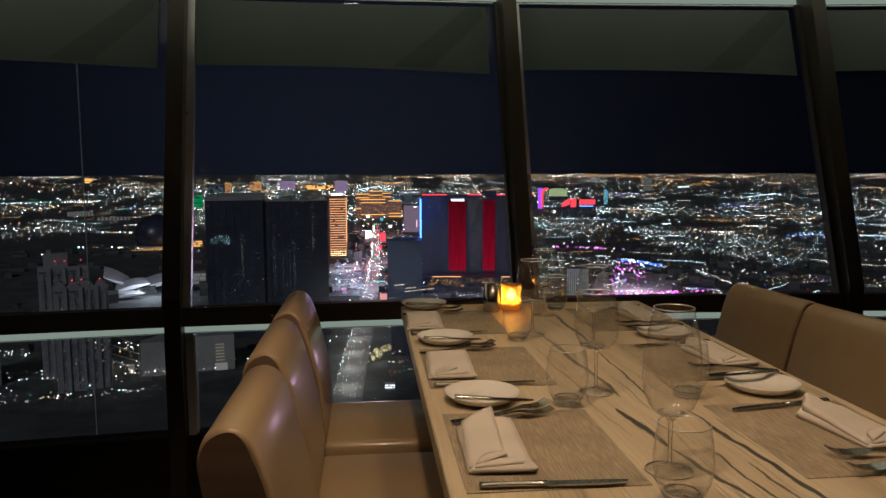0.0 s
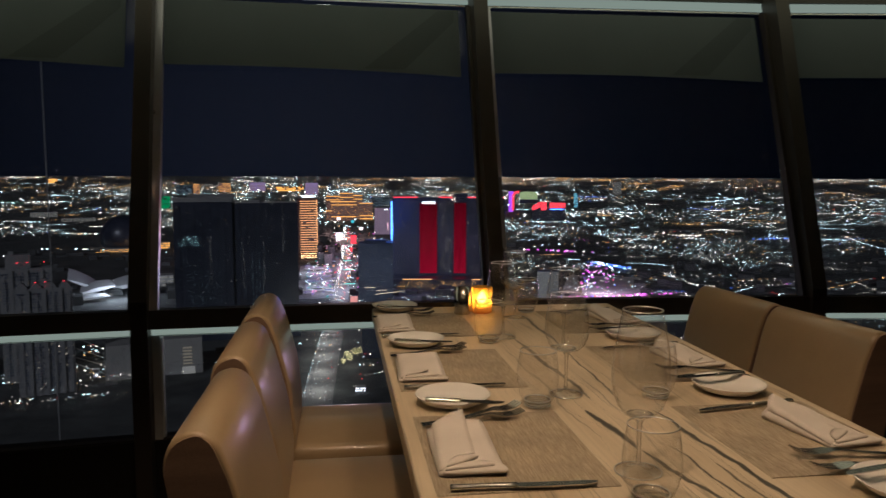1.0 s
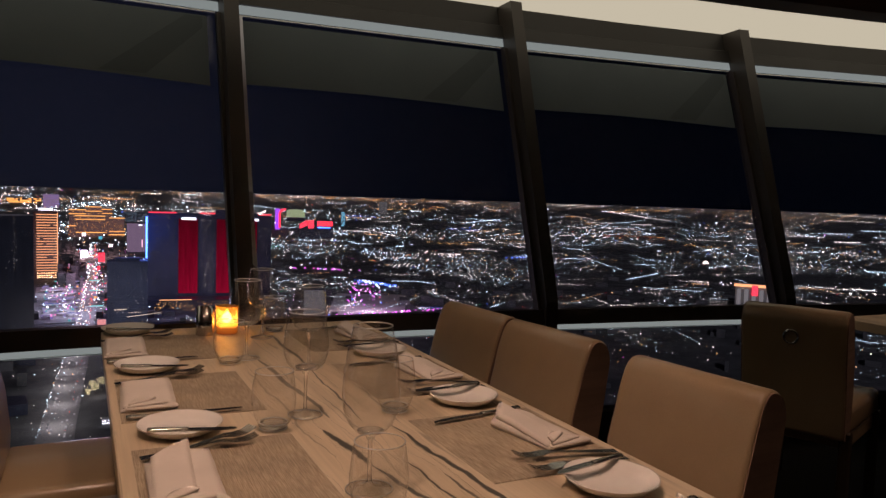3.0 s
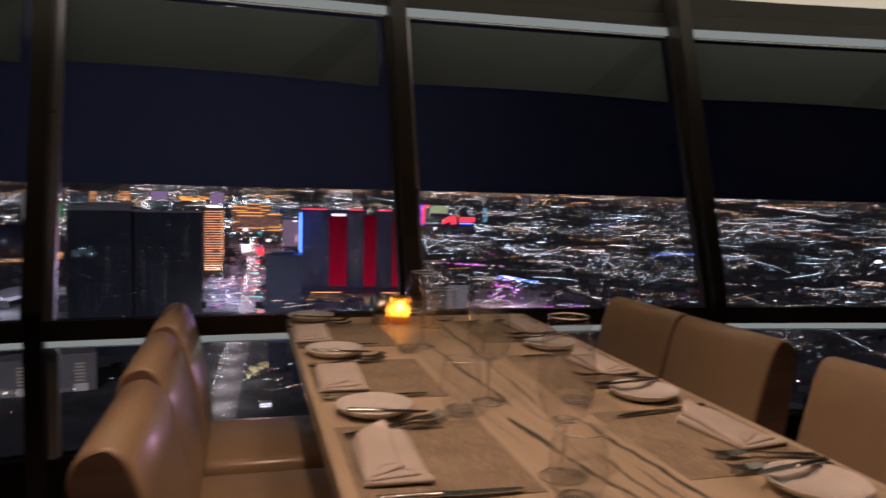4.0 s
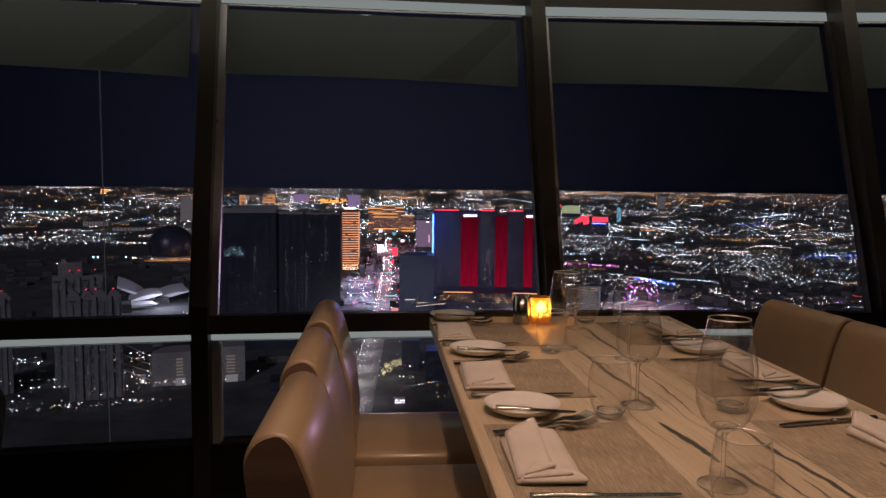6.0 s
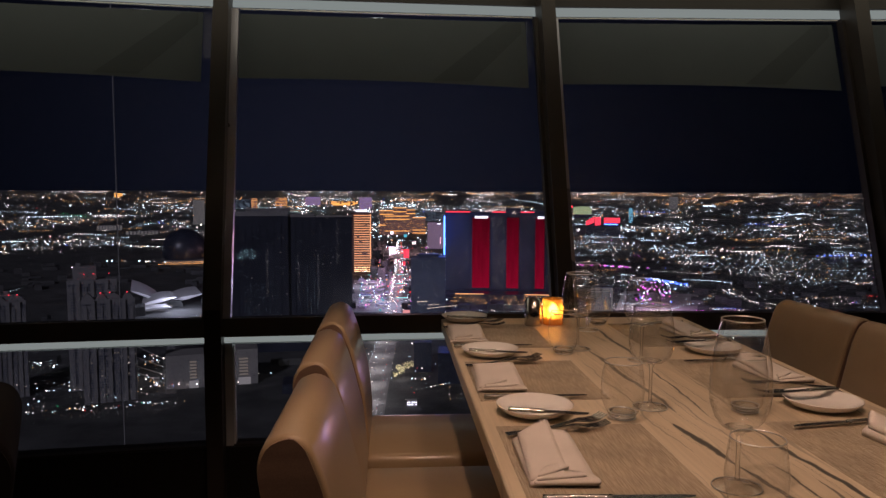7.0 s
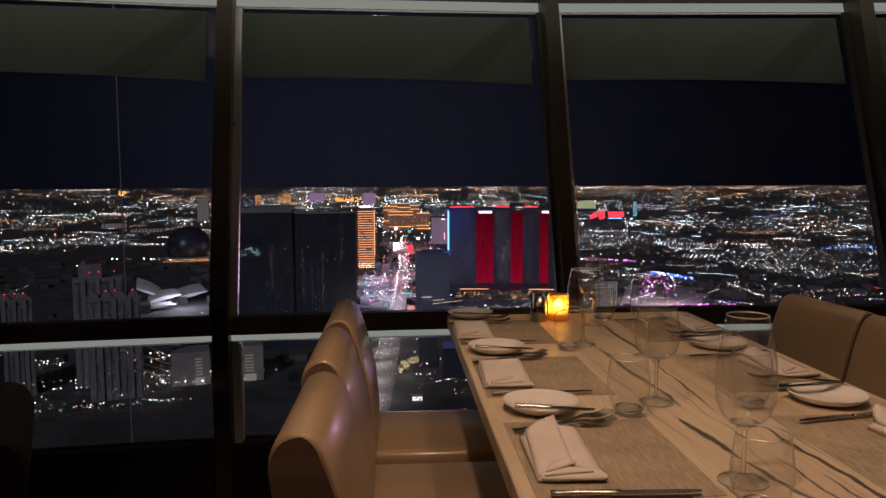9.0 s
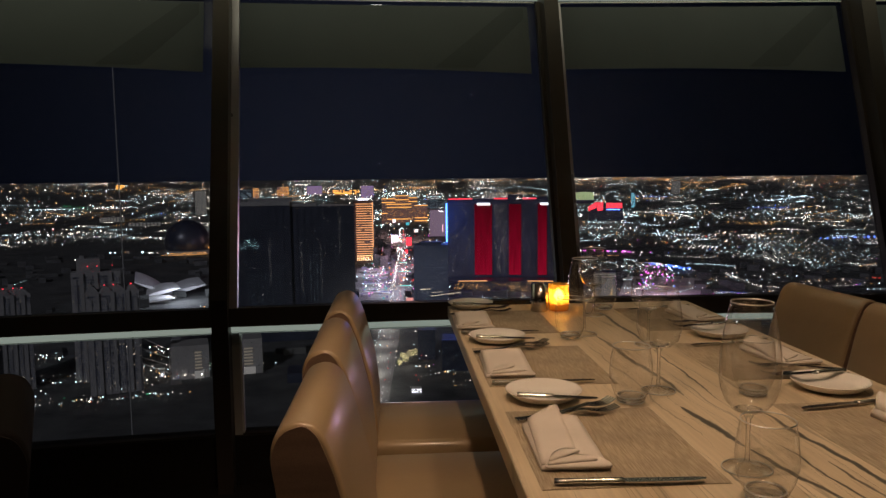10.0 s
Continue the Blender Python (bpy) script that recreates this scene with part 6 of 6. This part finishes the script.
def soft_sheet(bm, x0, x1, y0, y1, z, thick, seed, nx=8, ny=14, rise=0.002, skew=0.0, lift=None, far=None):
    """A folded layer of cloth: a closed rounded sheet with a little unevenness."""
    def pt(u, v, top):
        x, y = x0 + (x1 - x0) * u + skew * v, y0 + (y1 - y0) * v + (far(u) * v if far else 0.0)
        w = noise.noise(Vector((x * 22 + seed, y * 18, seed * 1.7))) * rise
        edge = min(u, 1 - u, v * 2, (1 - v) * 2) * 9
        puff = thick * (0.62 + 0.38 * math.sqrt(min(1, edge * 0.8))) * (0.45 + 0.55 * min(1, v * 1.4)) if top else 0.0
        up = lift(u, v) if lift else 0.0
        return (x, y, z + puff + max(0, w) + up)
    top = [[bm.verts.new(pt(i / nx, j / ny, True)) for i in range(nx + 1)] for j in range(ny + 1)]
    bot = [[bm.verts.new(pt(i / nx, j / ny, False)) for i in range(nx + 1)] for j in range(ny + 1)]
    for j in range(ny):
        for i in range(nx):
            bm.faces.new((top[j][i], top[j][i + 1], top[j + 1][i + 1], top[j + 1][i]))
            bm.faces.new((bot[j][i], bot[j + 1][i], bot[j + 1][i + 1], bot[j][i + 1]))
    rim_t = [top[0][i] for i in range(nx)] + [top[j][nx] for j in range(ny)] + [top[ny][i] for i in range(nx, 0, -1)] + [top[j][0] for j in range(ny, 0, -1)]
    rim_b = [bot[0][i] for i in range(nx)] + [bot[j][nx] for j in range(ny)] + [bot[ny][i] for i in range(nx, 0, -1)] + [bot[j][0] for j in range(ny, 0, -1)]
    for i in range(len(rim_t)):
        j = (i + 1) % len(rim_t)
        bm.faces.new((rim_t[i], rim_b[i], rim_b[j], rim_t[j]))
    bmesh.ops.recalc_face_normals(bm, faces=bm.faces)


def cloth_flap(bm, outline, z, thick, curl, seed):
    """A thin wedge of folded cloth: an outline of (x, y), rounded, its edge curling up a little."""
    pts = rounded(outline, 0.012, 3)
    c = Vector((sum(p[0] for p in pts) / len(pts), sum(p[1] for p in pts) / len(pts)))
    rings = []
    for k, up in ((1.0, 0.0), (1.0, thick * 0.55), (0.94, thick), (0.6, thick * 1.05)):
        row = []
        for p in pts:
            q = c + (Vector(p) - c) * k
            w = curl * max(0.0, (q.x - outline[0][0]) / 0.1) * max(0.0, 1 - abs(q.y - c.y) / 0.08)
            row.append(bm.verts.new((q.x, q.y, z + up + w + 0.0012 * noise.noise(Vector((q.x * 40 + seed, q.y * 40, seed))))))
        rings.append(row)
    n = len(pts)
    for a, b in zip(rings, rings[1:]):
        for i in range(n):
            bm.faces.new((a[i], a[(i + 1) % n], b[(i + 1) % n], b[i]))
    bm.faces.new(rings[0][::-1])
    bm.faces.new(rings[-1])
    bmesh.ops.recalc_face_normals(bm, faces=bm.faces)


def make_napkin(seed=1, raised=True):
    na = empty("napkin", "folded white linen napkin, creased, one corner raised" if raised else "flat folded white linen napkin, creased", "napkin", "folded napkins")
    layers = [
        (-0.053, 0.053, -0.104, 0.126, 0.0, 0.017, -0.004, lambda u, v: 0.003 * math.sin(math.pi * u) * v, lambda u: -0.075 * max(0, 0.5 - u) - 0.004),
        (-0.052, 0.012, -0.096, 0.146, 0.0135, 0.012, 0.004, lambda u, v: -0.0085 * max(0, 1 - v * 1.4) + 0.020 * max(0, v - 0.65) * u, lambda u: -0.066 * (1 - u) ** 1.3),
    ]
    if not raised:
        layers = [
            (-0.056, 0.054, -0.104, 0.104, 0.0, 0.015, 0.002, lambda u, v: 0.002 * math.sin(math.pi * u) * v, lambda u: -0.016 * (1 - u)),
            (-0.052, 0.050, -0.094, 0.098, 0.0115, 0.011, 0.001, lambda u, v: -0.006 * max(0, 1 - v * 1.4), lambda u: -0.012 * (1 - u)),
        ]
    for i, (x0, x1, y0, y1, z, th, sk, lf, fr) in enumerate(layers):
        bm = bmesh.new()
        soft_sheet(bm, x0, x1, y0, y1, z, th, seed * 3.1 + i, rise=0.003, skew=sk, lift=lf, far=fr)
        part("fold", bm, LINEN, na, smooth=True)
    flaps = [([(-0.050, -0.109), (0.058, -0.112), (0.054, -0.080), (0.0, -0.066), (-0.044, -0.084)], 0.0045, 0.0045, 0.001), ([(-0.046, -0.106), (-0.010, -0.100), (0.040, -0.094), (0.030, -0.078), (-0.010, -0.072), (-0.038, -0.090)], 0.0085, 0.004, 0.003), ([(-0.044, -0.102), (-0.010, -0.084), (0.020, -0.064), (-0.004, -0.050), (-0.028, -0.066)], 0.0125, 0.004, 0.004)]
    for i, (o, z, th, curl) in enumerate(flaps):
        bm = bmesh.new()
        cloth_flap(bm, o, z, th, curl, seed + i * 2.7)
        part("flap", bm, LINEN, na, smooth=True)
    return na


def make_mat():
    pm = empty("placemat", "grey-beige woven placemat on the table", "placemat", "placemats")
    part("backing", boxed(-0.1425, 0.1425, -0.18, 0.18, 0.0, 0.0008), WEAVE, pm)
    rg2 = random.Random(17)
    verts, faces = [], []
    for i in range(94):
        x = -0.1410 + 0.003 * i
        y = -0.1795
        while y < 0.1795:
            y2 = min(0.1795, y + rg2.uniform(0.012, 0.034))
            h, b = rg2.uniform(0.0005, 0.0009), len(verts)
            verts += [(x + dx, yy, 0.0008 + dz) for yy in (y, y2 - 0.0006) for dx, dz in ((0.0, 0.0), (0.0006, h), (0.0019, h), (0.0025, 0.0))]
            faces += [(b, b + 4, b + 5, b + 1), (b + 1, b + 5, b + 6, b + 2), (b + 2, b + 6, b + 7, b + 3), (b, b + 1, b + 2, b + 3), (b + 7, b + 6, b + 5, b + 4)]
            y = y2
    me = bpy.data.meshes.new("ribs")
    me.from_pydata(verts, [], faces)
    me.materials.append(WEAVE)
    ribs = new("ribs", me)
    ribs.parent = pm
    ribs["kind"] = "stuff"
    return pm


def hoop(bm, radius, z, thick, seg=56):
    """A round glass bead, bent into a ring."""
    rows = [[bm.verts.new(((radius + thick * math.cos(b)) * math.cos(a), (radius + thick * math.cos(b)) * math.sin(a), z + thick * math.sin(b))) for b in [2 * math.pi * j / 8 for j in range(8)]] for a in [2 * math.pi * i / seg for i in range(seg)]]
    for i in range(seg):
        for j in range(8):
            bm.faces.new((rows[i][j], rows[(i + 1) % seg][j], rows[(i + 1) % seg][(j + 1) % 8], rows[i][(j + 1) % 8]))
    bmesh.ops.recalc_face_normals(bm, faces=bm.faces)


def make_wine(label, group, foot_r, stem_top, profile):
    """A stemmed glass of one thin wall with a beaded rim; profile: the bowl from stem to rim."""
    wg = empty("wine_glass", label, "wine glass", group)
    bm = bmesh.new()
    lathe(bm, [(foot_r, 0.0016), (foot_r * 0.8, 0.0028), (0.008, 0.007), (0.0045, 0.014)], 48)
    foot = part("foot", bm, GLASS, wg, smooth=True)
    bm = bmesh.new()
    lathe(bm, [(0.0043, 0.014), (0.0036, 0.03), (0.0035, stem_top - 0.028), (0.0045, stem_top - 0.008), (0.009, stem_top)], 24)
    part("stem", bm, CRYSTAL, wg, smooth=True)
    bm = bmesh.new()
    lathe(bm, profile, 56)
    bowl = part("bowl", bm, GLASS, wg, smooth=True)
    bm = bmesh.new()
    rim_r, rim_z = profile[-1]
    hoop(bm, rim_r - 0.0002, rim_z + 0.0005, 0.0010)
    part("rim", bm, RIMGLASS, bowl, smooth=True)
    bm = bmesh.new()
    lathe(bm, [(0, stem_top - 0.001), (0.006, stem_top), (0.017, stem_top + 0.0045), (0.0215, stem_top + 0.0075), (0.0165, stem_top + 0.0075), (0.008, stem_top + 0.0055), (0, stem_top + 0.005)], 40)
    part("bowl_bottom", bm, CRYSTAL, bowl, smooth=True)
    bm = bmesh.new()
    hoop(bm, foot_r - 0.0003, 0.0016, 0.0010)
    part("foot_rim", bm, RIMGLASS, foot, smooth=True)
    return wg


def make_tumbler():
    tb = empty("water_tumbler", "clear stemless water glass, empty", "tumbler", "water tumblers")
    bm = bmesh.new()
    lathe(bm, [(0.0265, 0.006), (0.0325, 0.018), (0.0390, 0.034), (0.0425, 0.052), (0.0428, 0.068), (0.0400, 0.095), (0.0365, 0.116)], 56)
    cup = part("cup", bm, GLASS, tb, smooth=True)
    bm = bmesh.new()
    lathe(bm, [(0, 0.0008), (0.020, 0.0008), (0.0245, 0.0030), (0.0285, 0.0115), (0.0272, 0.0175), (0.0215, 0.0125), (0.011, 0.0092), (0, 0.0085)], 48)
    part("glass_base", bm, CRYSTAL, tb, "thick clear glass base", smooth=True)
    bm = bmesh.new()
    hoop(bm, 0.0363, 0.1165, 0.0010)
    part("rim", bm, RIMGLASS, cup, smooth=True)
    # glossy rings added to put a bright line on the base edge
    for ring_r, ring_z in ((0.0262, 0.0045), (0.0268, 0.0160)):
        bm = bmesh.new()
        hoop(bm, ring_r, ring_z, 0.0012)
        part("base_edge", bm, RIMGLASS, tb, "glossy ring added for the bright base edge", smooth=True)
    return tb


plate, napkin, flat_napkin, placemat, wine, tumbler = make_plate(), make_napkin(2), make_napkin(5, False), make_mat(), make_wine("clear tall wine glass, empty", "tall wine glasses", 0.0375, 0.088, [(0.009, 0.088), (0.024, 0.095), (0.036, 0.109), (0.0438, 0.131), (0.0460, 0.155), (0.0440, 0.190), (0.0375, 0.230), (0.0308, 0.262)]), make_tumbler()
goblet = make_wine("clear round wine glass, empty", "round wine glasses", 0.036, 0.094, [(0.009, 0.094), (0.026, 0.0985), (0.039, 0.111), (0.0458, 0.130), (0.0472, 0.146), (0.0455, 0.168), (0.0405, 0.196), (0.0355, 0.218)])
knife = make_knife("table_knife", "polished steel table knife on the placemat", 0.228, "table knives")
butter = make_knife("butter_knife", "small steel butter knife laid across a side plate", 0.157, "butter knives")
fork = make_fork(0.205, "dinner forks")
MZ = TZ + 0.0026
settings = []
for y in (1.28, 1.81, 2.335):
    settings.append((-1, y))
for y in (1.27, 1.80, 2.325, 0.745):
    settings.append((1, y))
first = {}
rg = random.Random(3)


def lay(ob, m):
    if ob.name in first:
        return copy_thing(ob, m)
    first[ob.name] = True
    ob.matrix_basis = m
    return ob


for side, y in settings:
    j = lambda a: rg.uniform(-a, a)
    if side < 0:
        dx = -0.021 * (y - 1.28) / 0.53
        lay(placemat, pose(-0.297 + dx * 0.4, y, TZ + 0.0002))
        lay(plate, pose(-0.346 + dx + j(0.003), y + 0.262, TZ + 0.0006))
        lay(butter, pose(-0.410 + dx, y + 0.212 + j(0.005), TZ + 0.0205, 0, 0.5, -13 + j(2)))
        lay(fork, pose(-0.428 + dx, y + 0.118, MZ, 0, 0, 9 + j(3)))
        lay(fork, pose(-0.408 + dx, y + 0.100, MZ + 0.003, 0, 0, 26 + j(3)))
        lay(napkin if y < 1.5 else flat_napkin, pose(-0.368 + dx + j(0.003), y - 0.012, MZ, 0, 0, j(2)))
        lay(knife, pose(-0.418 + dx, y - 0.167 + j(0.003), MZ, 0, 0, -2 + j(1.5)))
    else:
        lay(placemat, pose(0.233, y + 0.006, TZ + 0.0002))
        lay(plate, pose(0.265 + j(0.004), y - 0.252, TZ + 0.0006))
        lay(butter, pose(0.332, y - 0.196 + j(0.005), TZ + 0.0205, 0, 0.5, 189 + j(2)))
        lay(fork, pose(0.375, y - 0.13, MZ, 0, 0, 168 + j(5)))
        lay(fork, pose(0.37, y - 0.165, MZ, 0, 0, 176 + j(5)))
        lay(napkin, pose(0.299 + j(0.004), y + 0.022, MZ, 0, 0, 6 + j(3)) @ Matrix.Diagonal((0.96, 0.92, 1.0, 1.0)))
        lay(knife, pose(0.351, y + 0.176 + j(0.004), MZ, 0, 0, 188 + j(1.5)))
lay(wine, pose(-0.108, 1.15, TZ + 0.0004))
for x, y in ((-0.097, 1.567), (-0.108, 2.13), (-0.006, 2.407), (0.026, 1.98)):
    lay(goblet, pose(x, y, TZ + 0.0004, 0, 0, rg.uniform(0, 90)))
for x, y in ((-0.18, 1.494), (-0.135, 1.04), (-0.163, 2.075), (0.055, 2.50), (0.088, 1.523)):
    lay(tumbler, pose(x, y, TZ + 0.0004, 0, 0, rg.uniform(0, 90)))

# candle in an amber glass, and a small steel mug
cd = empty("candle_holder", "amber glass candle holder with a burning candle", "candle")
bm = bmesh.new()
lathe(bm, [(0, 0.0005), (0.030, 0.0005), (0.0335, 0.004), (0.0355, 0.089), (0.0335, 0.089), (0.031, 0.006), (0, 0.006)], 40)
part("holder_glass", bm, AMBER, cd, smooth=True)
bm = bmesh.new()
lathe(bm, [(0, 0.0065), (0.0295, 0.0065), (0.0295, 0.026), (0, 0.024)], 32)
wax = part("wax", bm, WAX, cd, "candle wax, the flame's light put in as glow", smooth=True)
bm = bmesh.new()
lathe(bm, [(0, 0.030), (0.010, 0.037), (0.0175, 0.047), (0.013, 0.060), (0.003, 0.072), (0, 0.074)], 16)
part("flame", bm, FLAME, wax, "candle flame", smooth=True)
cd.location = (-0.096, 2.515, TZ + 0.0004)
mug = empty("steel_mug", "small brushed steel mug beside the candle", "mug")
bm = bmesh.new()
lathe(bm, [(0, 0.0005), (0.027, 0.0005), (0.029, 0.004), (0.027, 0.090), (0.025, 0.090), (0.026, 0.006), (0, 0.006)], 32)
part("cup", bm, STEEL, mug, smooth=True)
mug.location = (-0.166, 2.50, TZ + 0.0004)
lamp("candle_lamp", "POINT", pose(-0.096, 2.515, TZ + 0.055), 2.6, (1.0, 0.60, 0.20), 0.012)

# recessed downlight trims in the ceiling, one per spot, added fill included
dl = empty("downlight", "round recessed ceiling downlight, out of view, some added as fill", "downlight", "downlights")
bm = bmesh.new()
lathe(bm, [(0.075, 0.0), (0.075, 0.012), (0.05, 0.012), (0.05, 0.0), (0.075, 0.0)], 32)
part("trim_ring", bm, ALU, dl)
for i, ((lx, ly), watts, cone) in enumerate(DOWNLIGHTS_AND_FILL):
    if i:
        copy_thing(dl, pose(lx, ly, 2.60))
    else:
        dl.matrix_basis = pose(lx, ly, 2.60)
rl = empty("ring_downlight", "small round ceiling downlight with a glowing lens", "downlight", "downlights along the windows")
bm = bmesh.new()
lathe(bm, [(0.046, 0.0), (0.046, 0.012), (0.029, 0.012), (0.029, 0.0), (0.046, 0.0)], 32)
part("trim_ring", bm, ALU, rl)
bm = bmesh.new()
lathe(bm, [(0, -0.002), (0.024, -0.001), (0.028, 0.011), (0, 0.011)], 32)
part("lens", bm, LEDWARM, rl, "glowing lamp lens")
for i, ((lx, ly), watts, cone) in enumerate(RING_LIGHTS):
    if i:
        copy_thing(rl, pose(lx, ly, 2.588))
    else:
        rl.matrix_basis = pose(lx, ly, 2.588)
